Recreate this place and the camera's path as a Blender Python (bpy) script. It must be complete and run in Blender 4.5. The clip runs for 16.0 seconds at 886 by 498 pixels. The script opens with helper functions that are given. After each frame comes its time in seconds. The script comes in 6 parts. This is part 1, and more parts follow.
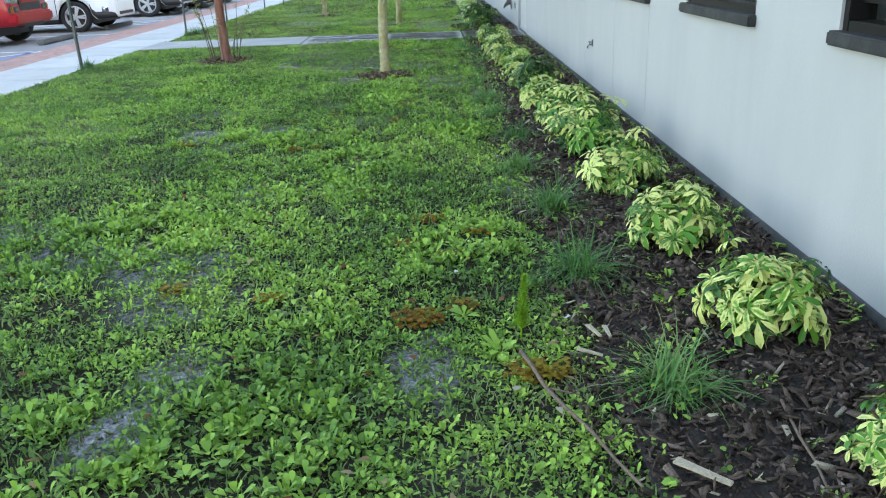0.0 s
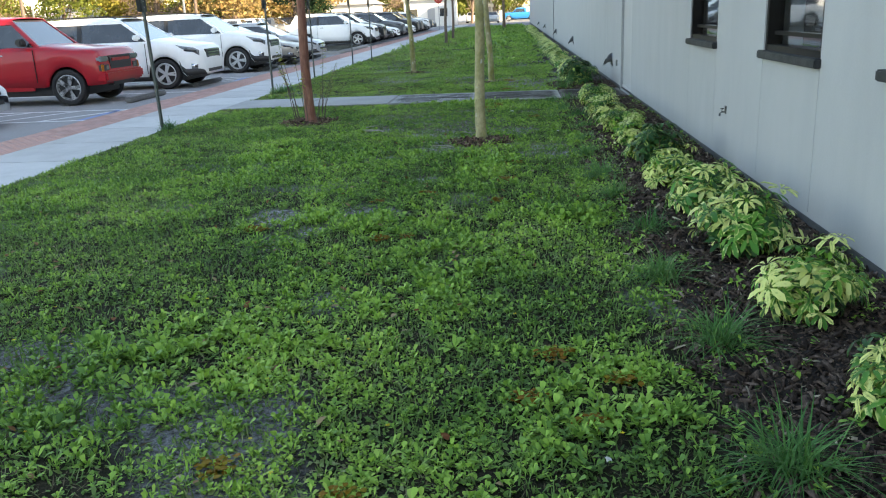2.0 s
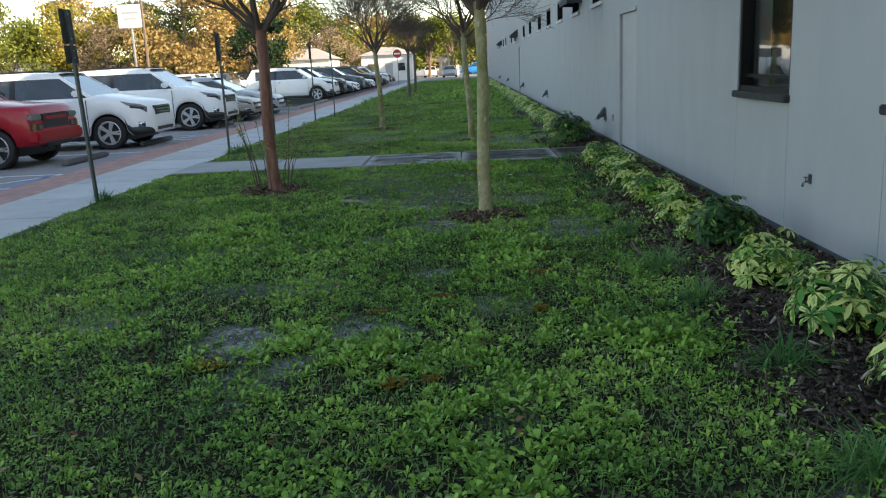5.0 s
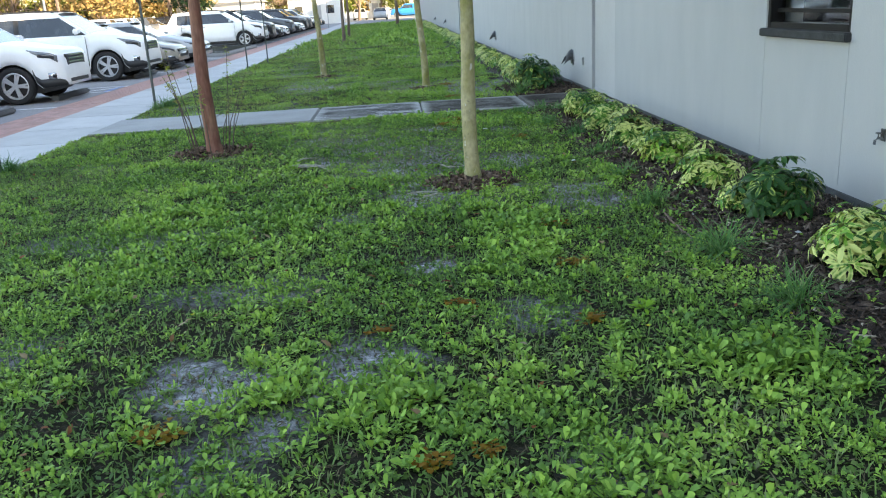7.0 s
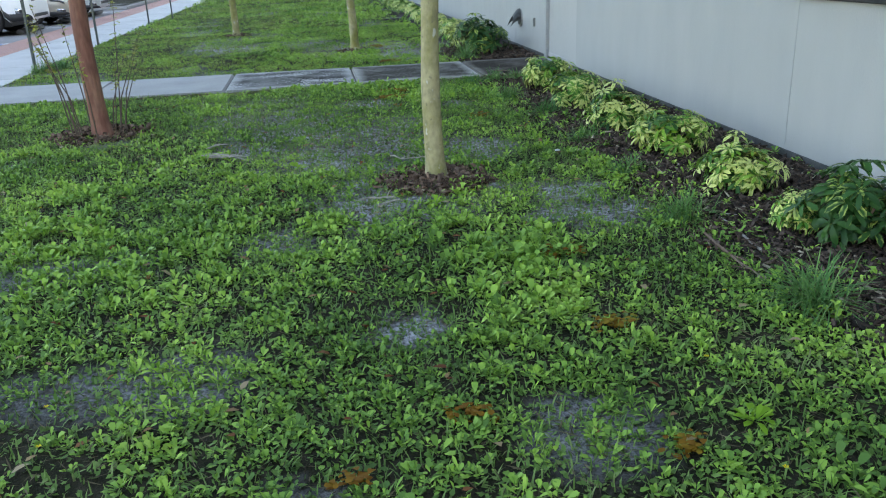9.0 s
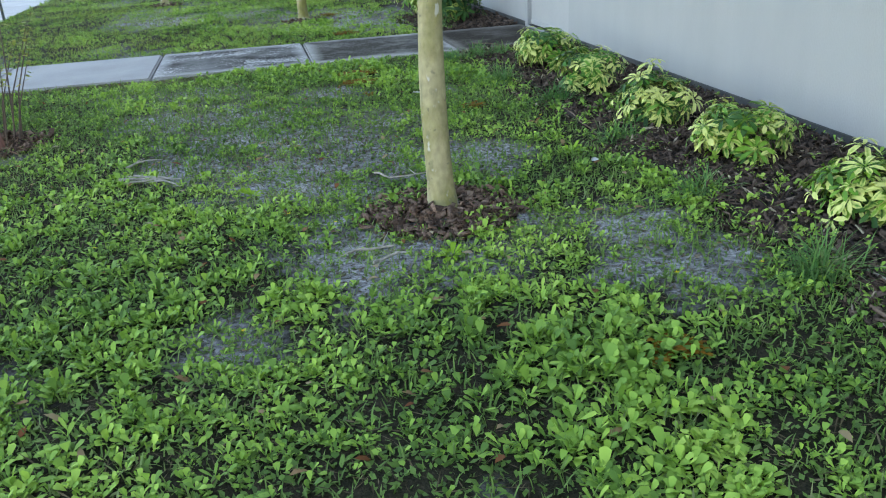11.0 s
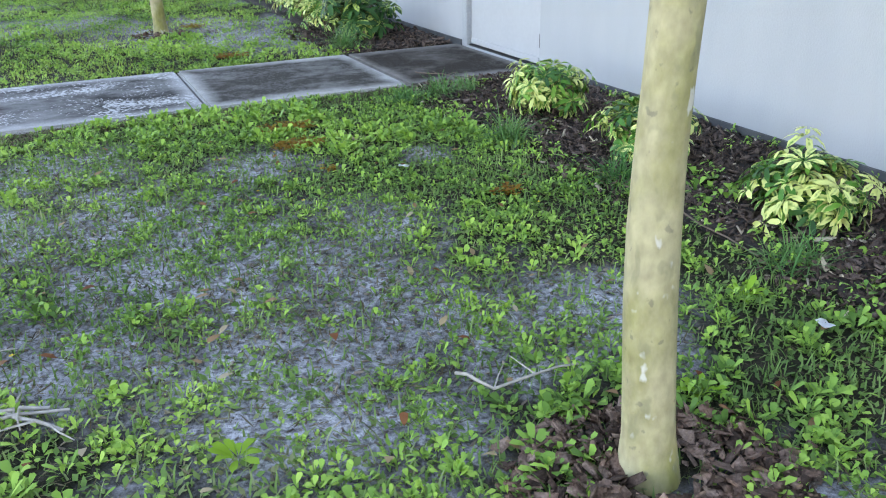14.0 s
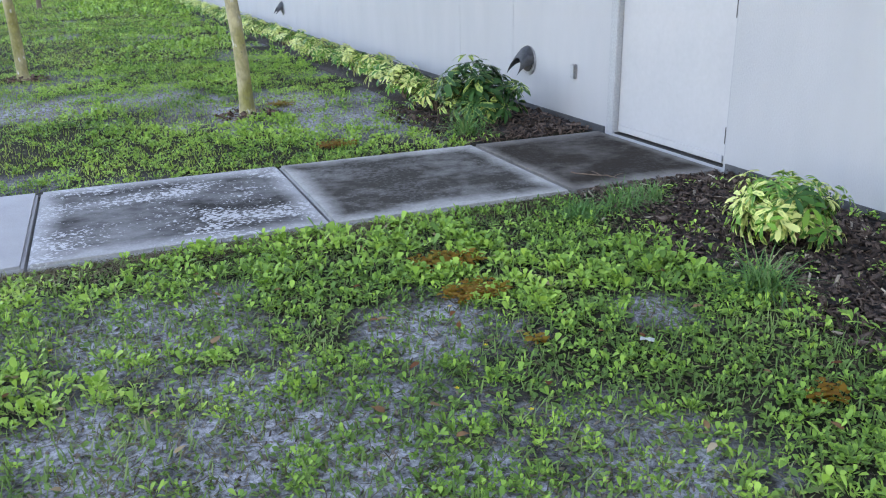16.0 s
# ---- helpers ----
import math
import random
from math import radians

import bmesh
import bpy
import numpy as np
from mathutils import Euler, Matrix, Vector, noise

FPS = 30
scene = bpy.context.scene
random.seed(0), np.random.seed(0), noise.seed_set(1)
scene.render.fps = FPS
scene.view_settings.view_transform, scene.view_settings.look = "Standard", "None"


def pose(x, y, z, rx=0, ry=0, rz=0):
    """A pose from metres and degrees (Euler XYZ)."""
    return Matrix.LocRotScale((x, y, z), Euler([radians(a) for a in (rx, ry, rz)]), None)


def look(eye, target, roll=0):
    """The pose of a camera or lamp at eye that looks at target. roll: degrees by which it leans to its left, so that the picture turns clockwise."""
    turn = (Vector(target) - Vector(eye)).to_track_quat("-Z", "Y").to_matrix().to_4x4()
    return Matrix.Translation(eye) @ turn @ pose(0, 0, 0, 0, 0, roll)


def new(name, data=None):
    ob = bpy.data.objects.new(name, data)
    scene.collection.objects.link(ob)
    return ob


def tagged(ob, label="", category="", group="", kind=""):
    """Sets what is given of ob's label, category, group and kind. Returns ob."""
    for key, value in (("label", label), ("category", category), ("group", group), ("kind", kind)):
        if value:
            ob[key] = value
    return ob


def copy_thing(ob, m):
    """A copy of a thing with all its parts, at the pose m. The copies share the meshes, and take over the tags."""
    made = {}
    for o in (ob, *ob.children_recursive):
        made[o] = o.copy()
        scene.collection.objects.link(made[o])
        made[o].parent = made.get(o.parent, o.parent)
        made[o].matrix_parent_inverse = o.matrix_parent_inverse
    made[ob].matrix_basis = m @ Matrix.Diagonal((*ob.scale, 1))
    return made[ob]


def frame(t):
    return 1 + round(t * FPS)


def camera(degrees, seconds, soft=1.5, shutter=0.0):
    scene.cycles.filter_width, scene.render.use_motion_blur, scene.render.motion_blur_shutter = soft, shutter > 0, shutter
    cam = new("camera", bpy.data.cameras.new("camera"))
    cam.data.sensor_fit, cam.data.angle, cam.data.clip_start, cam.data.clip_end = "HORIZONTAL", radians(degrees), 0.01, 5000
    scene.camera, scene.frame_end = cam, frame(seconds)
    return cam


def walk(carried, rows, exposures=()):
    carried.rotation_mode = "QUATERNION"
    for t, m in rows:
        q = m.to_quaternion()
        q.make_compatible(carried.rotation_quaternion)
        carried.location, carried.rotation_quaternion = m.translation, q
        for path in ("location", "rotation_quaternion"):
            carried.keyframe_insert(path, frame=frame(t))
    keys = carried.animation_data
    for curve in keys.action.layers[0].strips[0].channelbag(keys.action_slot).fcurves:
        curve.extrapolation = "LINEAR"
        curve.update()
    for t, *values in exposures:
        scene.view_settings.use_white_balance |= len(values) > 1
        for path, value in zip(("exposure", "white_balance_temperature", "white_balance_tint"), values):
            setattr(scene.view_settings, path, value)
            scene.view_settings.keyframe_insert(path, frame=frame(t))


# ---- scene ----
cam = camera(57.0, 16.0, soft=1.1)

PATH = [
    (0, (0.602, -10.895, 1.468), (0.613, -9.014, 0.789), -2.1),
    (0.5, (0.602, -10.636, 1.491), (0.45, -8.768, 0.791), -2.5),
    (1, (0.491, -10.338, 1.488), (0.313, -8.465, 0.809), -2.7),
    (1.5, (0.416, -10.064, 1.496), (0.237, -8.166, 0.891), -2.7),
    (2, (0.391, -9.719, 1.489), (0.212, -7.806, 0.933), -2.5),
    (2.5, (0.326, -9.391, 1.488), (0.136, -7.471, 0.961), -2.5),
    (3, (0.189, -9.098, 1.514), (0.004, -7.144, 1.127), -2.5),
    (3.5, (0.125, -8.808, 1.484), (-0.046, -6.848, 1.124), -2.6),
    (4, (0.066, -8.533, 1.485), (-0.075, -6.576, 1.099), -2.4),
    (4.2, (0.027, -8.423, 1.463), (-0.105, -6.466, 1.069), -2.4),
    (6.3, (-0.459, -7.104, 1.446), (-0.413, -5.177, 0.912), -3.1),
    (6.5, (-0.509, -6.987, 1.456), (-0.451, -5.064, 0.91), -3.1),
    (7, (-0.569, -6.702, 1.426), (-0.488, -4.788, 0.851), -3.3),
    (7.5, (-0.6, -6.341, 1.434), (-0.465, -4.44, 0.827), -2.8),
    (8, (-0.702, -5.966, 1.405), (-0.537, -4.074, 0.778), -2.7),
    (8.2, (-0.73, -5.812, 1.42), (-0.541, -3.927, 0.779), -2.6),
    (10.3, (-0.714, -4.156, 1.318), (-0.365, -2.328, 0.586), -2.9),
    (10.5, (-0.698, -3.997, 1.333), (-0.344, -2.175, 0.587), -3.3),
    (11, (-0.787, -3.672, 1.344), (-0.404, -1.867, 0.573), -3.2),
    (11.5, (-0.886, -3.298, 1.364), (-0.477, -1.51, 0.566), -3.2),
    (12, (-0.919, -2.866, 1.335), (-0.446, -1.047, 0.652), -3.3),
    (12.5, (-0.956, -2.469, 1.312), (-0.412, -0.673, 0.619), -2.9),
    (13, (-1.01, -2.082, 1.334), (-0.331, -0.351, 0.599), -1.9),
    (13.5, (-1.077, -1.73, 1.327), (-0.342, -0.037, 0.556), -1.5),
    (14, (-1.13, -1.28, 1.324), (-0.362, 0.385, 0.527), -1.2),
    (14.5, (-1.212, -0.881, 1.344), (-0.447, 0.769, 0.512), -1.3),
    (15, (-1.228, -0.493, 1.3), (-0.464, 1.169, 0.491), -1.5),
    (15.5, (-1.247, -0.132, 1.333), (-0.522, 1.573, 0.578), -1.3),
    (16, (-1.296, 0.261, 1.354), (-0.585, 2.006, 0.683), -1.2),
]
EXPOSURES = [(0, 2.72, 8100, 10), (1.0, 2.7, 8100, 10), (1.5, 2.48, 8100, 10), (2.0, 2.05, 7900, 9), (2.5, 1.8, 7700, 8), (3, 1.55, 7500, 7), (3.5, 1.02, 7500, 7), (4.2, 1.02, 7500, 7), (6.3, 2.2, 7900, 10), (7.5, 2.3, 7900, 10), (8.2, 2.25, 7900, 10), (10.3, 2.6, 8200, 12), (12.0, 2.6, 8000, 12), (13.0, 2.55, 7900, 13), (13.6, 2.92, 7900, 18), (14.3, 3.03, 7900, 20), (15.4, 3.0, 8000, 23), (16, 2.84, 8000, 24)]
walk(cam, [(t, look(eye, target, roll)) for t, eye, target, roll in PATH], EXPOSURES)


# ---- world, sun and exposure ----
SUN_EL, SUN_AZ = radians(25), radians(118)   # azimuth clockwise from +y
sky_world = bpy.data.worlds.new("sky")
scene.world = sky_world
sky_world.use_nodes = True
wn = sky_world.node_tree
sky = wn.nodes.new("ShaderNodeTexSky")
sky.sky_type, sky.sun_disc = "NISHITA", False
sky.sun_elevation, sky.sun_rotation = SUN_EL, SUN_AZ
sky.dust_density, sky.air_density = 0.8, 1.0
wn.links.new(sky.outputs[0], wn.nodes["Background"].inputs[0])
wn.nodes["Background"].inputs[1].default_value = 0.15
sun = new("sun", bpy.data.lights.new("sun", "SUN"))
sun.data.energy, sun.data.angle, sun.data.color = 4.0, radians(0.5), (1.0, 0.86, 0.68)
sun.matrix_world = look(
    (40 * math.sin(SUN_AZ) * math.cos(SUN_EL), 40 * math.cos(SUN_AZ) * math.cos(SUN_EL), 40 * math.sin(SUN_EL)), (0, 0, 0))


# ---- materials ----
def rgba(c):
    return (*c, 1.0)


def material(name, base, rough=0.7, metal=0.0, spots=None, spot_scale=3.0, spot_amount=0.5, grain=60.0, grain_amount=0.12,
             bump=0.0, bump_scale=80.0, per_object=0.0, per_island=0.0, spec=0.5, coat=0.0, detail=6.0, stretch=1.0):
    """A surface with a base colour, large spots of a second colour, fine grain and relief."""
    m = bpy.data.materials.new(name)
    m.use_nodes = True
    nt = m.node_tree
    nodes, links = nt.nodes, nt.links
    p = nodes["Principled BSDF"]
    p.inputs["Roughness"].default_value, p.inputs["Metallic"].default_value = rough, metal
    p.inputs["Specular IOR Level"].default_value = spec
    p.inputs["Coat Weight"].default_value = coat
    p.inputs["Coat Roughness"].default_value = 0.05
    geo = nodes.new("ShaderNodeNewGeometry")
    pos = geo.outputs["Position"]
    if stretch != 1.0:
        mp = nodes.new("ShaderNodeMapping")
        mp.inputs["Scale"].default_value = (1, 1, stretch)
        links.new(pos, mp.inputs[0])
        pos = mp.outputs[0]
    rgb = nodes.new("ShaderNodeRGB")
    rgb.outputs[0].default_value = rgba(base)
    col = rgb.outputs[0]
    if spots:
        n = nodes.new("ShaderNodeTexNoise")
        n.inputs["Scale"].default_value, n.inputs["Detail"].default_value = spot_scale, detail
        n.inputs["Roughness"].default_value = 0.62
        links.new(pos, n.inputs["Vector"])
        r = nodes.new("ShaderNodeValToRGB")
        r.color_ramp.elements[0].position, r.color_ramp.elements[1].position = 0.42, 0.64
        r.color_ramp.elements[1].color = (spot_amount,) * 3 + (1,)
        links.new(n.outputs["Fac"], r.inputs[0])
        mix = nodes.new("ShaderNodeMix")
        mix.data_type = "RGBA"
        links.new(r.outputs[0], mix.inputs[0])
        links.new(col, mix.inputs[6])
        mix.inputs[7].default_value = rgba(spots)
        col = mix.outputs[2]
    g = nodes.new("ShaderNodeTexNoise")
    g.inputs["Scale"].default_value, g.inputs["Detail"].default_value = grain, 4
    links.new(pos, g.inputs["Vector"])
    fac = nodes.new("ShaderNodeMapRange")
    fac.inputs[1].default_value, fac.inputs[2].default_value = 0.25, 0.75
    fac.inputs[3].default_value, fac.inputs[4].default_value = 1 - grain_amount, 1 + grain_amount
    links.new(g.outputs["Fac"], fac.inputs[0])
    value = fac.outputs[0]
    for source, amount in (("object", per_object), ("island", per_island)):
        if amount:
            if source == "object":
                out = nodes.new("ShaderNodeObjectInfo").outputs["Random"]
            else:
                out = geo.outputs["Random Per Island"]
            v = nodes.new("ShaderNodeMapRange")
            v.inputs[3].default_value, v.inputs[4].default_value = 1 - amount, 1 + amount
            links.new(out, v.inputs[0])
            mul = nodes.new("ShaderNodeMath")
            mul.operation = "MULTIPLY"
            links.new(value, mul.inputs[0])
            links.new(v.outputs[0], mul.inputs[1])
            value = mul.outputs[0]
    sc = nodes.new("ShaderNodeVectorMath")
    sc.operation = "SCALE"
    links.new(col, sc.inputs[0])
    links.new(value, sc.inputs["Scale"])
    links.new(sc.outputs[0], p.inputs["Base Color"])
    if bump:
        bn = nodes.new("ShaderNodeTexNoise")
        bn.inputs["Scale"].default_value, bn.inputs["Detail"].default_value = bump_scale, 5
        links.new(pos, bn.inputs["Vector"])
        b = nodes.new("ShaderNodeBump")
        b.inputs["Strength"].default_value, b.inputs["Distance"].default_value = bump, 0.01
        links.new(bn.outputs["Fac"], b.inputs["Height"])
        links.new(b.outputs[0], p.inputs["Normal"])
    return m


def leaf_material(name, colours, rough=0.55, through_light=0.22, spec=0.22):
    """Leaves whose colour runs over a ramp, one leaf to the next; thin, so that some light passes."""
    m = bpy.data.materials.new(name)
    m.use_nodes = True
    nodes, links = m.node_tree.nodes, m.node_tree.links
    p = nodes["Principled BSDF"]
    p.inputs["Roughness"].default_value = rough
    p.inputs["Specular IOR Level"].default_value = spec
    geo = nodes.new("ShaderNodeNewGeometry")
    ramp = nodes.new("ShaderNodeValToRGB")
    e = ramp.color_ramp.elements
    while len(e) < len(colours):
        e.new(0.5)
    for k, c in enumerate(colours):
        e[k].position, e[k].color = k / (len(colours) - 1), rgba(c)
    big = nodes.new("ShaderNodeTexNoise")
    big.inputs["Scale"].default_value = 0.9
    links.new(geo.outputs["Position"], big.inputs["Vector"])
    add = nodes.new("ShaderNodeMath")
    add.operation = "MULTIPLY_ADD"
    add.inputs[1].default_value = 0.5
    links.new(geo.outputs["Random Per Island"], add.inputs[0])
    mr = nodes.new("ShaderNodeMapRange")
    mr.inputs[1].default_value, mr.inputs[2].default_value = 0.3, 0.7
    mr.inputs[3].default_value, mr.inputs[4].default_value = 0.0, 0.5
    links.new(big.outputs["Fac"], mr.inputs[0])
    links.new(mr.outputs[0], add.inputs[2])
    links.new(add.outputs[0], ramp.inputs[0])
    links.new(ramp.outputs[0], p.inputs["Base Color"])
    t = nodes.new("ShaderNodeBsdfTranslucent")
    links.new(ramp.outputs[0], t.inputs[0])
    mix = nodes.new("ShaderNodeMixShader")
    mix.inputs[0].default_value = through_light
    links.new(p.outputs[0], mix.inputs[1])
    links.new(t.outputs[0], mix.inputs[2])
    links.new(mix.outputs[0], nodes["Material Output"].inputs[0])
    return m


def variegated_material(name, middle, margin, margin_amount=0.5):
    """A leaflet with a green middle and a cream margin; u runs across the leaf, v is each whorl's own shade."""
    m = leaf_material(name, middle, rough=0.35, through_light=0.2)
    nodes, links = m.node_tree.nodes, m.node_tree.links
    uv = nodes.new("ShaderNodeUVMap")
    sep = nodes.new("ShaderNodeSeparateXYZ")
    links.new(uv.outputs[0], sep.inputs[0])
    geo = nodes.new("ShaderNodeNewGeometry")
    n = nodes.new("ShaderNodeTexNoise")
    n.inputs["Scale"].default_value = 45
    links.new(geo.outputs["Position"], n.inputs["Vector"])
    a = nodes.new("ShaderNodeMath")
    a.operation = "SUBTRACT"
    links.new(sep.outputs[0], a.inputs[0])
    a.inputs[1].default_value = 0.5
    b = nodes.new("ShaderNodeMath")
    b.operation = "ABSOLUTE"
    links.new(a.outputs[0], b.inputs[0])
    c = nodes.new("ShaderNodeMath")
    c.operation = "MULTIPLY_ADD"
    c.inputs[1].default_value = 0.5
    links.new(b.outputs[0], c.inputs[0])
    shift = nodes.new("ShaderNodeMath")
    shift.operation = "MULTIPLY"
    shift.inputs[1].default_value = 0.55
    links.new(n.outputs["Fac"], shift.inputs[0])
    links.new(shift.outputs[0], c.inputs[2])
    d = nodes.new("ShaderNodeMath")
    d.operation = "MULTIPLY_ADD"
    d.inputs[1].default_value = 0.55
    links.new(sep.outputs[1], d.inputs[0])
    links.new(c.outputs[0], d.inputs[2])
    r = nodes.new("ShaderNodeValToRGB")
    lo = 1.0 - margin_amount
    r.color_ramp.elements[0].position, r.color_ramp.elements[1].position = min(lo, 0.97), min(lo + 0.2, 1.0)
    links.new(d.outputs[0], r.inputs[0])
    mix = nodes.new("ShaderNodeMix")
    mix.data_type = "RGBA"
    links.new(r.outputs[0], mix.inputs[0])
    ramp = [x for x in nodes if x.bl_idname == "ShaderNodeValToRGB"][0]
    links.new(ramp.outputs[0], mix.inputs[6])
    mix.inputs[7].default_value = rgba(margin)
    for x in nodes:
        if x.bl_idname == "ShaderNodeBsdfPrincipled":
            links.new(mix.outputs[2], x.inputs["Base Color"])
        if x.bl_idname == "ShaderNodeBsdfTranslucent":
            links.new(mix.outputs[2], x.inputs[0])
    return m


def glass_material(name, tint=(0.9, 0.95, 0.95)):
    m = bpy.data.materials.new(name)
    m.use_nodes = True
    p = m.node_tree.nodes["Principled BSDF"]
    p.inputs["Base Color"].default_value = rgba(tint)
    p.inputs["Transmission Weight"].default_value, p.inputs["Roughness"].default_value = 1.0, 0.02
    p.inputs["IOR"].default_value = 1.5
    return m


STUCCO = material("painted_stucco", (0.405, 0.412, 0.418), 0.75, spots=(0.35, 0.36, 0.375), spot_scale=2.6, spot_amount=0.32, stretch=0.3, grain=3.2, grain_amount=0.035, bump=0.25, bump_scale=160)
FOUNDATION = material("tarred_foundation", (0.05, 0.055, 0.06), 0.6, spots=(0.12, 0.12, 0.12), spot_scale=6, bump=0.3)
DOOR_PAINT = material("white_door_paint", (0.44, 0.445, 0.45), 0.5, spots=(0.39, 0.395, 0.405), spot_scale=2.0, spot_amount=0.5, grain=30, grain_amount=0.03)
FRAME_GREY = material("grey_door_frame", (0.33, 0.345, 0.355), 0.5, spots=(0.39, 0.4, 0.41), spot_scale=5)
BRONZE = material("dark_bronze_frame", (0.007, 0.007, 0.008), 0.4, metal=0.0, grain=40, spec=0.15)
SILL = material("dark_painted_sill", (0.022, 0.024, 0.027), 0.6, spots=(0.07, 0.072, 0.075), spot_scale=9, spot_amount=0.5, spec=0.25, bump=0.2)
SILL_LIGHT = material("pale_sill", (0.6, 0.61, 0.6), 0.7, spots=(0.45, 0.45, 0.45), spot_scale=8)
GLASS = glass_material("window_glass")
UNLIT_ROOM = material("unlit_room_black", (0.012, 0.012, 0.013), 0.9)
STEEL = material("dull_steel", (0.4, 0.41, 0.42), 0.4, metal=0.8, spots=(0.2, 0.2, 0.2), spot_scale=20)
VENT_STEEL = material("weathered_galvanised_steel", (0.14, 0.145, 0.15), 0.45, metal=0.6, spots=(0.05, 0.05, 0.05), spot_scale=20)
BLACK_PLASTIC = material("black_plastic", (0.02, 0.02, 0.021), 0.5)
AWNING = material("dark_awning_cloth", (0.035, 0.04, 0.05), 0.8, grain_amount=0.2)
# Base near black to paint shade between the weeds; bare sand is mixed in below.
SOIL = material("sand_and_shade_dark_soil", (0.019, 0.02, 0.01), 0.95, spots=(0.05, 0.043, 0.028), spot_scale=9, spot_amount=0.8, grain=140, grain_amount=0.5, bump=0.9, bump_scale=120, spec=0.15)


def add_sand(m):
    """Pale bare sand where the mesh's own 'bare' value says so."""
    nodes, links = m.node_tree.nodes, m.node_tree.links
    p = nodes["Principled BSDF"]
    old = p.inputs["Base Color"].links[0].from_socket
    at = nodes.new("ShaderNodeAttribute")
    at.attribute_name = "bare"
    n = nodes.new("ShaderNodeTexNoise")
    n.inputs["Scale"].default_value, n.inputs["Detail"].default_value = 42, 9
    n.inputs["Roughness"].default_value = 0.7
    links.new(nodes.new("ShaderNodeNewGeometry").outputs["Position"], n.inputs["Vector"])
    sand = nodes.new("ShaderNodeValToRGB")
    e = sand.color_ramp.elements
    e[0].position, e[0].color = 0.37, (0.1, 0.097, 0.097, 1)
    e[1].position, e[1].color = 0.6, (0.52, 0.525, 0.55, 1)
    links.new(n.outputs["Fac"], sand.inputs[0])
    mix = nodes.new("ShaderNodeMix")
    mix.data_type = "RGBA"
    gaps = nodes.new("ShaderNodeTexNoise")
    gaps.inputs["Scale"].default_value, gaps.inputs["Detail"].default_value = 13, 7
    links.new(nodes.new("ShaderNodeNewGeometry").outputs["Position"], gaps.inputs["Vector"])
    part_bare = nodes.new("ShaderNodeMapRange")
    part_bare.inputs[1].default_value, part_bare.inputs[2].default_value, part_bare.inputs[3].default_value = 0.32, 0.5, 0.45
    links.new(gaps.outputs["Fac"], part_bare.inputs[0])
    broken = nodes.new("ShaderNodeMath")
    broken.operation = "MULTIPLY"
    links.new(at.outputs["Fac"], broken.inputs[0])
    links.new(part_bare.outputs[0], broken.inputs[1])
    links.new(broken.outputs[0], mix.inputs[0])
    links.new(old, mix.inputs[6])
    links.new(sand.outputs[0], mix.inputs[7])
    links.new(mix.outputs[2], p.inputs["Base Color"])


add_sand(SOIL)
# Blackened base colour paints the shade in the gaps between bark chips.
MULCH_SOIL = material("mulch_bed", (0.018, 0.013, 0.01), 0.95, spots=(0.07, 0.05, 0.04), spot_scale=25, grain=120, grain_amount=0.5, bump=1.0, bump_scale=60)
CHIP = material("bark_chips", (0.075, 0.05, 0.038), 0.9, spots=(0.17, 0.13, 0.105), spot_scale=18, grain=150, grain_amount=0.35, per_island=0.75, bump=0.5, bump_scale=200, spec=0.2)
CHIP_RED = material("red_brown_bark_chips", (0.125, 0.075, 0.052), 0.85, spots=(0.26, 0.19, 0.15), spot_scale=16, grain=130, grain_amount=0.4, per_island=0.75, bump=0.6, bump_scale=160, spec=0.2)
CHIP_PALE = material("pale_wood_chips", (0.36, 0.3, 0.22), 0.9, grain=150, grain_amount=0.3, per_island=0.4)
CONCRETE = material("pale_concrete", (0.37, 0.37, 0.36), 0.85, spots=(0.28, 0.28, 0.275), spot_scale=1.4, spot_amount=0.7, grain=160, grain_amount=0.12, bump=0.25, bump_scale=200, per_object=0.06)
WALK_CONCRETE = material("walk_concrete", (0.5, 0.5, 0.49), 0.85, spots=(0.4, 0.4, 0.395), spot_scale=1.4, spot_amount=0.7, grain=160, grain_amount=0.12, bump=0.25, bump_scale=200, per_object=0.07)
BRICK_PAVER = material("red_paver", (0.44, 0.25, 0.21), 0.85, spots=(0.36, 0.25, 0.225), spot_scale=5, grain=120, grain_amount=0.15, bump=0.3, per_object=0.14)
ASPHALT = material("worn_asphalt", (0.27, 0.27, 0.275), 0.9, spots=(0.2, 0.2, 0.205), spot_scale=0.5, grain=180, grain_amount=0.3, bump=0.4, bump_scale=220)
LINE_PAINT = material("white_line_paint", (0.72, 0.72, 0.72), 0.7, spots=(0.4, 0.4, 0.4), spot_scale=7, spot_amount=0.6)
LINE_BLUE = material("blue_line_paint", (0.12, 0.22, 0.5), 0.7, spots=(0.25, 0.3, 0.42), spot_scale=7, spot_amount=0.6)
BARK_PALE = material("smooth_pale_bark", (0.4, 0.345, 0.2), 0.8, spots=(0.22, 0.205, 0.06), spot_scale=4.0, spot_amount=1.0, stretch=0.6, grain=38, grain_amount=0.22, bump=0.45, bump_scale=40)


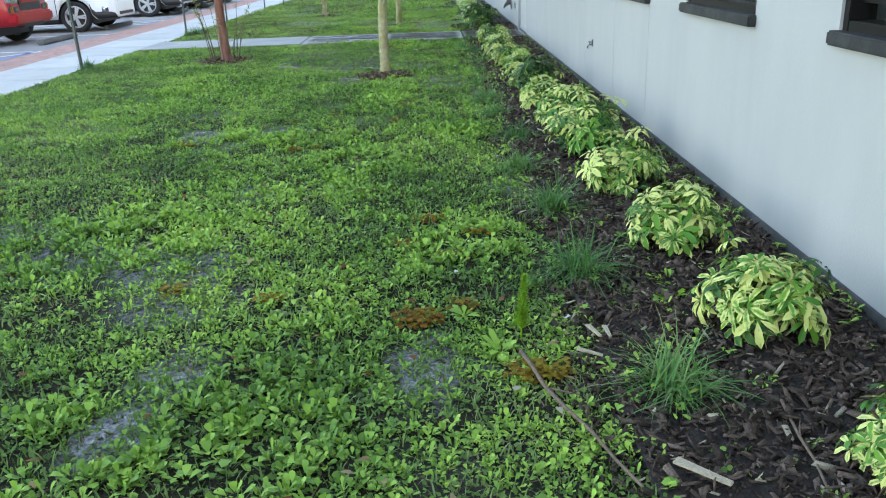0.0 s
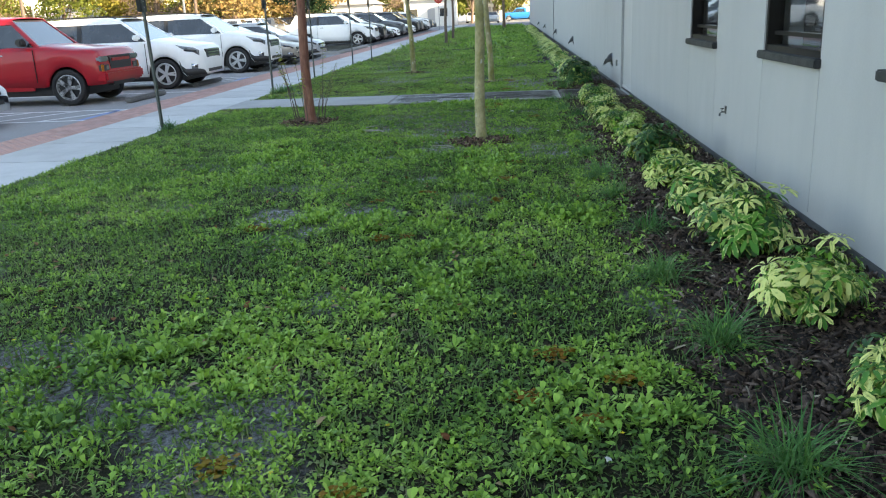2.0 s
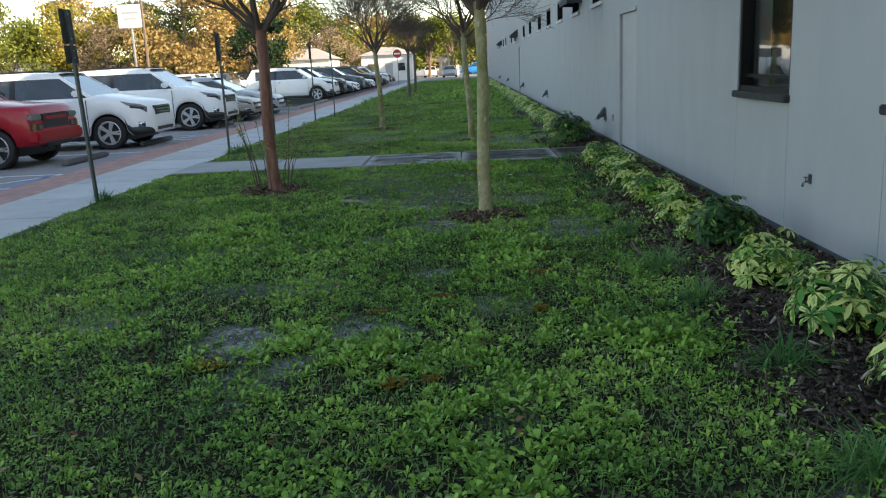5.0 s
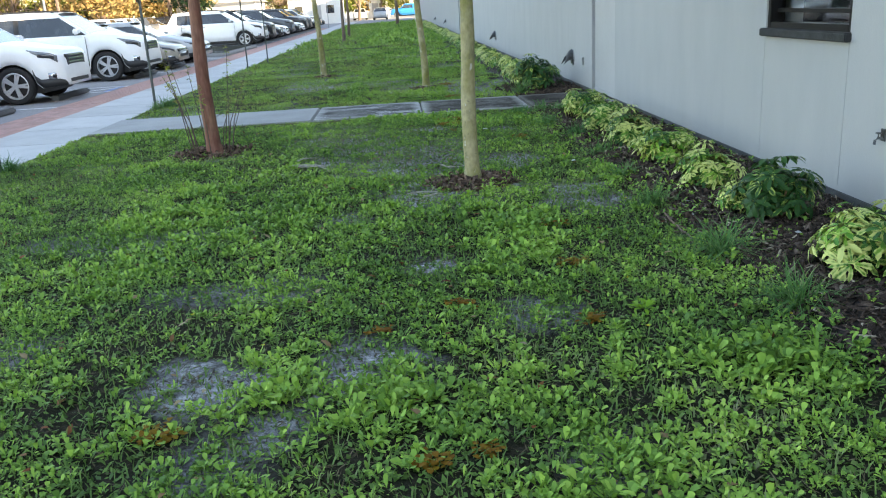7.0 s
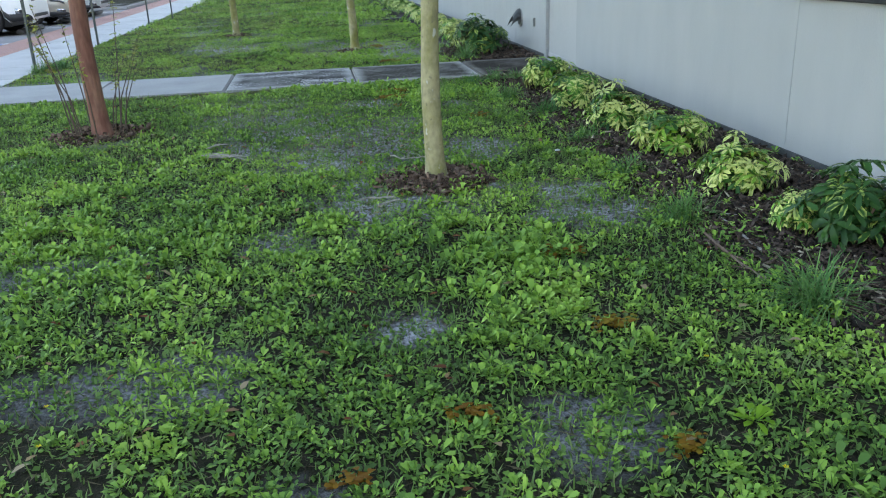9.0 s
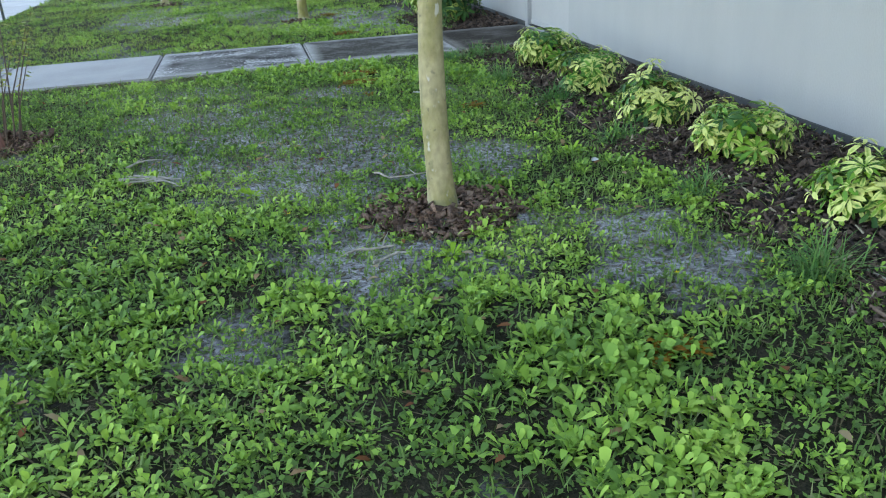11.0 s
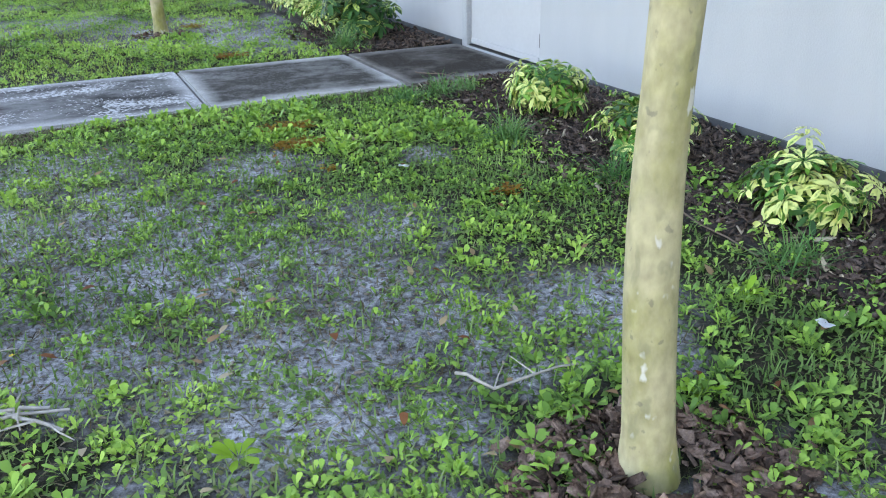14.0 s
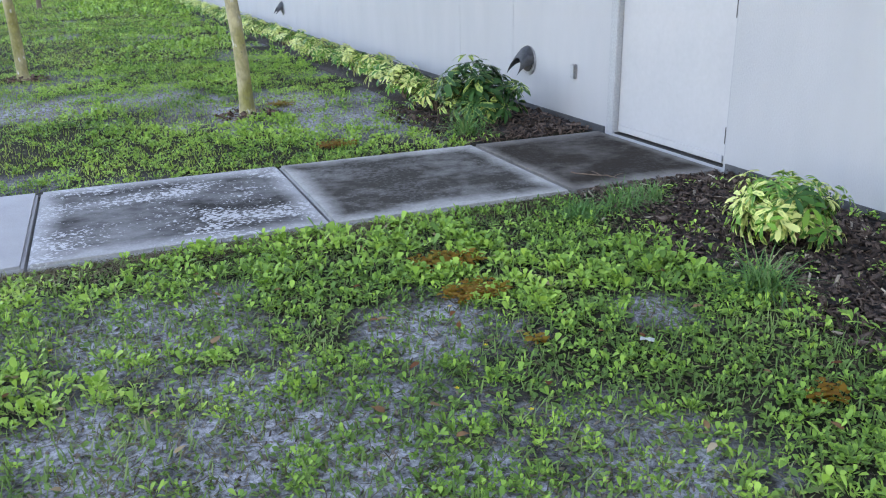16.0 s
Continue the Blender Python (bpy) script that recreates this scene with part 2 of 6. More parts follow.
def add_flakes(m, colour, scale, at, stretch, strength=0.8):
    """Small blots of another colour, longer than wide, on a bark."""
    nodes, links = m.node_tree.nodes, m.node_tree.links
    p = nodes["Principled BSDF"]
    old = p.inputs["Base Color"].links[0].from_socket
    mp = nodes.new("ShaderNodeMapping")
    mp.inputs["Scale"].default_value = (1, 1, stretch)
    links.new(nodes.new("ShaderNodeNewGeometry").outputs["Position"], mp.inputs[0])
    n = nodes.new("ShaderNodeTexNoise")
    n.inputs["Scale"].default_value, n.inputs["Detail"].default_value = scale, 3
    links.new(mp.outputs[0], n.inputs["Vector"])
    r = nodes.new("ShaderNodeMapRange")
    r.inputs[1].default_value, r.inputs[2].default_value, r.inputs[4].default_value = at, at + 0.05, strength
    links.new(n.outputs["Fac"], r.inputs[0])
    mix = nodes.new("ShaderNodeMix")
    mix.data_type = "RGBA"
    links.new(r.outputs[0], mix.inputs[0])
    links.new(old, mix.inputs[6])
    mix.inputs[7].default_value = rgba(colour)
    links.new(mix.outputs[2], p.inputs["Base Color"])


add_flakes(BARK_PALE, (0.6, 0.58, 0.53), 17, 0.64, 0.55)
add_flakes(BARK_PALE, (0.2, 0.19, 0.11), 14, 0.58, 0.6, 0.45)
add_flakes(BARK_PALE, (0.12, 0.115, 0.085), 30, 0.66, 0.8, 0.5)
BARK_RED = material("reddish_brown_bark", (0.19, 0.072, 0.05), 0.75, spots=(0.3, 0.15, 0.1), spot_scale=11, spot_amount=0.8, stretch=0.2, grain=45, grain_amount=0.3, bump=0.5, bump_scale=45)
BARK_GREY = material("grey_brown_bark", (0.17, 0.12, 0.09), 0.85, spots=(0.1, 0.08, 0.06), spot_scale=6, grain=30, grain_amount=0.25, bump=0.5, bump_scale=30)
TWIG = material("twigs_and_backlit_limbs", (0.115, 0.08, 0.062), 0.8, grain_amount=0.2)
POST_METAL = material("green_grey_sign_post", (0.075, 0.09, 0.088), 0.5, metal=0.5, spots=(0.13, 0.13, 0.12), spot_scale=9)
SIGN_BACK = material("grey_sign_back", (0.05, 0.055, 0.058), 0.6, metal=0.3, spots=(0.1, 0.1, 0.1), spot_scale=8)
STICK = material("dry_stick", (0.36, 0.33, 0.29), 0.9, grain=50, grain_amount=0.3, bump=0.4)
STICK_BROWN = material("brown_stick", (0.16, 0.11, 0.08), 0.9, grain=50, grain_amount=0.3)
WEED = leaf_material("lawn_weed_leaves", [(0.035, 0.085, 0.02), (0.11, 0.23, 0.045), (0.225, 0.405, 0.068), (0.33, 0.52, 0.09), (0.42, 0.57, 0.13)], through_light=0.16)
GRASS = leaf_material("grass_blades", [(0.065, 0.135, 0.035), (0.12, 0.225, 0.055), (0.185, 0.29, 0.085), (0.34, 0.33, 0.2)])
GRASS_TUFT = leaf_material("tuft_blades", [(0.035, 0.12, 0.03), (0.07, 0.2, 0.055), (0.13, 0.28, 0.08), (0.3, 0.3, 0.14)])
GRASS_FAR = leaf_material("far_grass_blades", [(0.12, 0.2, 0.035), (0.22, 0.33, 0.05), (0.31, 0.4, 0.08), (0.4, 0.4, 0.19)])
THATCH = leaf_material("dry_thatch", [(0.04, 0.032, 0.018), (0.11, 0.09, 0.05), (0.26, 0.22, 0.13)], rough=0.85, through_light=0.1)
YELLOW_FLOWER = leaf_material("yellow_petals", [(0.7, 0.5, 0.02), (0.8, 0.65, 0.03)])
DEAD = leaf_material("rusty_dead_leaves", [(0.15, 0.06, 0.008), (0.24, 0.12, 0.01), (0.26, 0.23, 0.02)], rough=0.7)
FERN = leaf_material("feathery_weed", [(0.2, 0.42, 0.03), (0.3, 0.5, 0.05)], through_light=0.45)
VARIEGATED = variegated_material("variegated_leaflets", [(0.025, 0.1, 0.02), (0.075, 0.24, 0.034), (0.26, 0.46, 0.055)], (0.68, 0.72, 0.25), 0.44)
# Own colour of the dark bushes; inside the variegated ones, painted shade.
DARK_AND_INNER_SHADE_LEAF = variegated_material("dark_green_and_inner_shade_leaflets", [(0.014, 0.055, 0.015), (0.03, 0.1, 0.025), (0.06, 0.17, 0.03)], (0.42, 0.52, 0.13), 0.25)
YELLOW_LEAF = leaf_material("sucker_leaves", [(0.12, 0.2, 0.03), (0.3, 0.33, 0.05), (0.35, 0.22, 0.04)])


# ---- building blocks ----
def part(name, bm, mat, parent=None, label="", smooth=False):
    """Links a bmesh as one mesh object, under a thing or a part where one is given."""
    me = bpy.data.meshes.new(name)
    bm.to_mesh(me)
    bm.free()
    me.materials.append(mat)
    if smooth:
        me.polygons.foreach_set("use_smooth", [True] * len(me.polygons))
    ob = new(name, me)
    if parent:
        ob.parent = parent
    if label:
        ob["label"] = label
    return ob


def array_mesh(name, verts, loops, starts, mat, uv=None, smooth=True):
    """A mesh from numpy arrays: vertices, the loops' vertex indices and each face's first loop."""
    me = bpy.data.meshes.new(name)
    me.vertices.add(len(verts))
    me.vertices.foreach_set("co", np.asarray(verts, np.float32).ravel())
    me.loops.add(len(loops))
    me.loops.foreach_set("vertex_index", np.asarray(loops, np.int32))
    me.polygons.add(len(starts))
    me.polygons.foreach_set("loop_start", np.asarray(starts, np.int32))
    if uv is not None:
        layer = me.uv_layers.new(name="UVMap")
        layer.data.foreach_set("uv", np.asarray(uv, np.float32)[np.asarray(loops)].ravel())
    me.update(calc_edges=True)
    me.validate()
    if smooth:
        me.polygons.foreach_set("use_smooth", [True] * len(me.polygons))
    me.materials.append(mat)
    return me


def repeated(base_verts, faces, placed):
    """Arrays for many copies of one small shape: placed is (n, k, 3), faces a list of index tuples."""
    n, k = placed.shape[:2]
    flat = np.concatenate([np.array(f) for f in faces])
    sizes = np.array([len(f) for f in faces])
    first = np.concatenate([[0], np.cumsum(sizes)[:-1]])
    loops = (np.arange(n)[:, None] * k + flat[None]).ravel()
    starts = (np.arange(n)[:, None] * len(flat) + first[None]).ravel()
    return placed.reshape(-1, 3), loops, starts


def box(bm, x0, x1, y0, y1, z0, z1, bevel=0.0):
    m = Matrix.Translation(((x0 + x1) / 2, (y0 + y1) / 2, (z0 + z1) / 2)) @ Matrix.Diagonal((x1 - x0, y1 - y0, z1 - z0, 1))
    r = bmesh.ops.create_cube(bm, size=1, matrix=m)
    if bevel:
        edges = list({e for v in r["verts"] for e in v.link_edges})
        bmesh.ops.bevel(bm, geom=edges, offset=bevel, segments=2, affect="EDGES")
    return bm


def boxed(x0, x1, y0, y1, z0, z1, bevel=0.0):
    return box(bmesh.new(), x0, x1, y0, y1, z0, z1, bevel)


def tube(bm, points, radii, sides=8, cap=True):
    """A tapered tube along a line of points."""
    rings = []
    up = Vector((0.31, 0.2, 0.93))
    for k, p in enumerate(points):
        p = Vector(p)
        a = Vector(points[max(k - 1, 0)])
        b = Vector(points[min(k + 1, len(points) - 1)])
        d = (b - a).normalized()
        if abs(d.dot(up)) > 0.95:
            up = Vector((1, 0.1, 0)).normalized()
        u = d.cross(up).normalized()
        v = d.cross(u)
        rings.append([bm.verts.new(p + radii[k] * (math.cos(2 * math.pi * s / sides) * u + math.sin(2 * math.pi * s / sides) * v)) for s in range(sides)])
    for r0, r1 in zip(rings, rings[1:]):
        for s in range(sides):
            bm.faces.new((r0[s], r0[(s + 1) % sides], r1[(s + 1) % sides], r1[s]))
    if cap:
        bm.faces.new(rings[0])
        bm.faces.new(rings[-1][::-1])
    return bm


def thing(name, label, category, group="", m=None, kind=""):
    e = tagged(new(name), label, category, group, kind)
    if m is not None:
        e.matrix_basis = m
    return e


def value_noise(x, y, scale, seed):
    """Smooth noise in 0..1 over arrays of places."""
    rng = np.random.RandomState(seed)
    table = rng.rand(64, 64)
    x, y = np.asarray(x) * scale + 1000, np.asarray(y) * scale + 1000
    i, j = np.floor(x).astype(int), np.floor(y).astype(int)
    u, v = x - i, y - j
    u, v = u * u * (3 - 2 * u), v * v * (3 - 2 * v)
    f = lambda a, b: table[a % 64, b % 64]
    return (f(i, j) * (1 - u) + f(i + 1, j) * u) * (1 - v) + (f(i, j + 1) * (1 - u) + f(i + 1, j + 1) * u) * v


def lawn_height(x, y):
    return 0.03 * (value_noise(x, y, 0.6, 3) - 0.5) + 0.014 * (value_noise(x, y, 4.0, 4) - 0.5)


WALL_X = 2.343          # the building's face
LAWN_X, KERB_X = -4.75, 1.2
PATH_Y0, PATH_Y1 = 4.33, 5.78
BARE = [(-0.8, -3.58, 0.2), (-1.45, -3.65, 0.19), (-1.1, -4.05, 0.13), (-0.45, -2.3, 0.12), (-0.98, -1.05, 0.15), (-0.42, -0.5, 0.32), (0.35, -0.35, 0.2), (0.72, -0.5, 0.22), (0.76, -1.05, 0.25),
        (-0.55, 0.85, 0.5), (-0.2, 1.0, 0.42), (-1.19, 1.16, 0.3), (0.34, 0.77, 0.28), (-0.76, 1.76, 0.55), (0.0, 1.85, 0.22), (-1.0, 2.35, 0.42), (-1.45, 2.5, 0.3), (-0.22, 2.94, 0.24), (0.63, 2.66, 0.13), (-1.24, 3.35, 0.32),
        (0.64, 7.45, 0.5), (-0.2, 8.25, 0.55), (0.5, 8.6, 0.5), (1.2, 8.6, 0.3), (-2.0, 9.5, 0.6), (-0.9, 9.5, 0.4), (0.55, -8.14, 0.16), (-0.5, -8.5, 0.12), (-0.4, -8.1, 0.12), (-2.0, -7.0, 0.22)]
RUST = [(0.04, 3.52, 0.17), (0.02, 3.15, 0.15), (0.05, 2.64, 0.05), (0.68, 1.91, 0.08), (0.36, -1.65, 0.1), (0.32, -2.47, 0.09), (0.23, -3.29, 0.07), (-0.34, -2.99, 0.07), (-0.72, -3.27, 0.06), (-1.5, -4.08, 0.09),
        (-0.36, -4.34, 0.06), (-0.54, -4.39, 0.06), (0.5, -7.73, 0.11), (0.71, -7.61, 0.07), (0.43, -6.82, 0.07), (0.54, -6.36, 0.08), (0.65, -6.99, 0.06), (0.82, -6.64, 0.07), (0.95, -8.23, 0.11), (-0.64, -7.32, 0.08), (-0.17, -7.47, 0.06), (0.3, 6.3, 0.15), (0.3, 8.4, 0.12)]


def near_any(x, y, spots):
    """0..1: how deep each place lies inside any of the round spots."""
    out = np.zeros_like(x)
    wob = 0.5 * (value_noise(x, y, 6.0, 9) - 0.5) + 0.5 * (value_noise(x, y, 17.0, 10) - 0.5)
    for cx, cy, r in spots:
        d = np.hypot((x - cx), (y - cy) * 0.9) / r + wob * 2
        out = np.maximum(out, np.clip((1.55 - d) * 0.8, 0, 1))
    return out


# ---- ground, lawn, paths ----
def sheet(name, x0, x1, y0, y1, step_x, step_y, height, mat, skirt=0.0):
    xs = np.linspace(x0, x1, max(2, int(round((x1 - x0) / step_x)) + 1))
    ys = np.linspace(y0, y1, max(2, int(round((y1 - y0) / step_y)) + 1))
    gx, gy = np.meshgrid(xs, ys)
    gz = height(gx, gy)
    nx, ny = len(xs), len(ys)
    verts = np.stack([gx, gy, gz], -1).reshape(-1, 3)
    i = (np.arange(ny - 1)[:, None] * nx + np.arange(nx - 1)[None]).ravel()
    quads = np.stack([i, i + 1, i + nx + 1, i + nx], 1)
    if skirt:
        ring = np.concatenate([np.arange(nx), np.arange(1, ny) * nx + nx - 1, (ny - 1) * nx + np.arange(nx - 2, -1, -1), np.arange(ny - 2, 0, -1) * nx])
        low = verts[ring].copy()
        low[:, 2] = -skirt
        base = len(verts)
        verts = np.concatenate([verts, low])
        k = np.arange(len(ring))
        k2 = (k + 1) % len(ring)
        quads = np.concatenate([quads, np.stack([ring[k], base + k, base + k2, ring[k2]], 1)])
    me = array_mesh(name, verts, quads.ravel(), np.arange(len(quads)) * 4, mat)
    if mat is SOIL:
        soft = np.clip(near_any(verts[:, 0], verts[:, 1], BARE) * 1.4, 0, 1) * np.clip(0.5 + 0.9 * value_noise(verts[:, 0], verts[:, 1], 4.5, 28), 0, 1)
        thin = np.clip((value_noise(verts[:, 0], verts[:, 1], 1.6, 27) - 0.7) * 3, 0, 0.5)
        layer = me.attributes.new("bare", "FLOAT", "POINT")
        layer.data.foreach_set("value", np.maximum(soft, thin).astype(np.float32))
    return new(name, me)


ground = sheet("ground", -900, 900, -900, 900, 60, 60, lambda x, y: 0 * x - 0.06, ASPHALT)
tagged(ground, "grey worn asphalt of the car park and beyond", "asphalt", kind="structure")
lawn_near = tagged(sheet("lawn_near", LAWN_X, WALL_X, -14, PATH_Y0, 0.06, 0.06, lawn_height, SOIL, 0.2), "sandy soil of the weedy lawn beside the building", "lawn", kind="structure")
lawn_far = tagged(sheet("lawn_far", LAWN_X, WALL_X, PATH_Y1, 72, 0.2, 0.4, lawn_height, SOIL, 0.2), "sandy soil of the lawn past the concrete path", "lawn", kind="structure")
mulch_height = lambda x, y: 0.012 + 0.02 * value_noise(x, y, 5, 12) + lawn_height(x, y) * np.clip((WALL_X - x) / 1.0, 0, 1)
for xa, ya, yb in ((1.2, -14, 4.1), (1.2, 6.0, 7.4), (1.42, 7.4, 60)):
    tagged(sheet("mulch_bed", xa, WALL_X, ya, yb, 0.1, 0.12, mulch_height, MULCH_SOIL, 0.05), "dark brown mulch bed along the wall", "mulch", kind="structure")


# ---- the building ----
OPENINGS = [(a, a + 1.24, 1.1, 2.92) for a in (-8.58, -6.40, -4.21, -1.455)]
UPPER = [4.41, 7.33, 10.35, 13.45, 16.45, 19.5, 23.5, 26.9, 33.2, 36.4, 42.5, 45.6, 51.7, 54.8]
OPENINGS += [(a, a + 1.24, 2.44, 2.94) for a in UPPER]
DOORS = [(4.34, 5.70), (29.75, 31.1)]
OPENINGS += [(a, b, 0.035, 2.17) for a, b in DOORS]
GROOVES = [(s - 0.003, s + 0.003, 0.1, z) for a in (-4.21, -1.455) for s, z in ((a, 1.1), (a + 1.24, 1.1))]
GROOVES += [(s - 0.003, s + 0.003, 0.1, 2.44) for s in (7.33, 8.57, 13.45, 14.69, 16.45, 17.69)]


def build_wall():
    # The unseen top is set at 8 m so the shadow reaches the cars.
    ends = (-30.0, 86.0, -0.3, 8.0)
    ys = sorted({ends[0], ends[1], *[v for o in OPENINGS + GROOVES for v in o[:2]]})
    zs = sorted({ends[2], ends[3], *[v for o in OPENINGS + GROOVES for v in o[2:]]})
    depth = np.zeros((len(ys) - 1, len(zs) - 1))
    for spots, d in ((GROOVES, 0.003), (OPENINGS, 0.3)):
        for y0, y1, z0, z1 in spots:
            for i in range(len(ys) - 1):
                for j in range(len(zs) - 1):
                    if y0 - 1e-6 < (ys[i] + ys[i + 1]) / 2 < y1 + 1e-6 and z0 - 1e-6 < (zs[j] + zs[j + 1]) / 2 < z1 + 1e-6:
                        depth[i, j] = d
    bm = bmesh.new()

    def quad(*points):
        bm.faces.new([bm.verts.new(p) for p in points])

    for i in range(len(ys) - 1):
        for j in range(len(zs) - 1):
            a, b, c, d = ys[i], ys[i + 1], zs[j], zs[j + 1]
            x = WALL_X + depth[i, j]
            if depth[i, j] < 0.3:
                quad((x, a, c), (x, a, d), (x, b, d), (x, b, c))
                quad((WALL_X + 0.3, a, c), (WALL_X + 0.3, b, c), (WALL_X + 0.3, b, d), (WALL_X + 0.3, a, d))
            if i + 1 < len(ys) - 1 and depth[i + 1, j] != depth[i, j]:
                x2 = WALL_X + depth[i + 1, j]
                quad((x, b, c), (x, b, d), (x2, b, d), (x2, b, c))
            if j + 1 < len(zs) - 1 and depth[i, j + 1] != depth[i, j]:
                x2 = WALL_X + depth[i, j + 1]
                quad((x, a, d), (x2, a, d), (x2, b, d), (x, b, d))
    bmesh.ops.remove_doubles(bm, verts=bm.verts, dist=1e-5)
    bmesh.ops.recalc_face_normals(bm, faces=bm.faces)
    return part("wall_west", bm, STUCCO)


tagged(build_wall(), "pale grey-white painted stucco wall with panel joints", "wall", kind="structure")
tagged(part("foundation", boxed(WALL_X - 0.012, WALL_X, -30, DOORS[0][0] - 0.02, -0.3, 0.072, 0.004), FOUNDATION), "dark tarred strip at the wall's foot", "foundation", kind="structure")
tagged(part("foundation", boxed(WALL_X - 0.012, WALL_X, DOORS[0][1] + 0.02, 86, -0.3, 0.072, 0.004), FOUNDATION), "dark tarred strip at the wall's foot", "foundation", kind="structure")
# Unseen rear shell and roof, added to block the sun from lawn and cars.
shell = bmesh.new()
box(shell, 22.0, 22.3, -30, 86, -0.3, 8.0)
box(shell, WALL_X + 0.3, 22, -30, -29.7, -0.3, 8.0)
box(shell, WALL_X + 0.3, 22, 91.7, 86, -0.3, 8.0)
tagged(part("wall_rear", shell, STUCCO), "plain unseen outer walls added to close the shadow-casting building", "wall", kind="structure")
tagged(part("roof", boxed(WALL_X - 0.05, 22.4, -30.05, 86.05, 8.0, 8.2, 0.02), FOUNDATION), "unseen flat roof slab added at shadow-casting height", "roof", kind="structure")
# Near-black paint puts the unlit room's darkness into the colour behind the panes.
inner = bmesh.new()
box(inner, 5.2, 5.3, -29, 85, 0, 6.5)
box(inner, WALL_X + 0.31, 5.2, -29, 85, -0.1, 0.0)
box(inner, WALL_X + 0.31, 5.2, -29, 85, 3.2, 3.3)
tagged(part("interior_walls", inner, UNLIT_ROOM), "near-black box painted as the unlit room behind the windows", "room", kind="structure")


def window(name, y0, y1, z0, z1, tall):
    w = thing(name, "tall dark bronze-framed window with reflecting glass" if tall else "small dark high window with a pale sill", "window", "windows of the building", kind="structure")
    x, t = WALL_X + 0.012, 0.05
    fr = bmesh.new()
    box(fr, x, x + 0.12, y0, y0 + t, z0, z1, 0.004)
    box(fr, x, x + 0.12, y1 - t, y1, z0, z1, 0.004)
    box(fr, x + 0.002, x + 0.118, y0 + t, y1 - t, z0, z0 + t, 0.004)
    box(fr, x + 0.002, x + 0.118, y0 + t, y1 - t, z1 - t, z1, 0.004)
    frame_part = part("window_frame", fr, BRONZE, w)
    if tall:
        part("rail", boxed(x + 0.05, x + 0.1, y0 + t, y1 - t, z0 + 0.12, z0 + 0.15, 0.003), BRONZE, w)
        part("window_sill", boxed(WALL_X - 0.045, x + 0.01, y0 - 0.02, y1 + 0.02, z0 - 0.055, z0 + 0.006, 0.008), SILL, w, "dark painted sill")
    else:
        part("window_sill", boxed(WALL_X - 0.04, x + 0.01, y0 - 0.02, y1 + 0.02, z0 - 0.055, z0 + 0.01, 0.006), SILL_LIGHT, w, "pale sill")
    part("pane", boxed(x + 0.08, x + 0.086, y0 + t - 0.004, y1 - t + 0.004, z0 + t - 0.004, z1 - t + 0.004), GLASS, w)
    return w


for k, (a, b, c, d) in enumerate(OPENINGS[:-2]):
    window("window_%d" % (k + 1), a, b, c, d, d - c > 1)


def door(name, y0, y1, main):
    d = thing(name, "white painted steel door, closed, in a grey frame", "door", kind="structure")
    x = WALL_X + 0.035
    fr = bmesh.new()
    box(fr, x - 0.045, x + 0.12, y1 - 0.10, y1, 0.03, 2.17, 0.006)
    box(fr, x - 0.02, x + 0.12, y0, y0 + 0.03, 0.03, 2.17, 0.004)
    box(fr, x - 0.043, x + 0.118, y0 + 0.03, y1 - 0.10, 2.11, 2.168, 0.004)
    part("door_frame", fr, FRAME_GREY, d, "grey steel frame")
    leaf = part("door_leaf", boxed(x, x + 0.045, y0 + 0.034, y1 - 0.104, 0.05, 2.106, 0.003), DOOR_PAINT, d)
    part("weather_strip", boxed(x - 0.014, x, y0 + 0.05, y1 - 0.12, 0.058, 0.105, 0.003), DOOR_PAINT, leaf, "bare metal strip along the door's foot")
    part("threshold", boxed(x - 0.03, x + 0.1, y0 + 0.03, y1 - 0.1, 0.03, 0.046, 0.004), BLACK_PLASTIC, d)
    for z in (0.24, 1.03, 1.85):
        hb = bmesh.new()
        tube(hb, [(x - 0.008, y0 + 0.032, z - 0.055), (x - 0.008, y0 + 0.032, z + 0.055)], [0.012, 0.012], 8)
        part("hinge", hb, BLACK_PLASTIC, d, "dark steel hinge")
    return d


for k, (a, b) in enumerate(DOORS):
    door("door_%d" % (k + 1), a, b, k == 0)


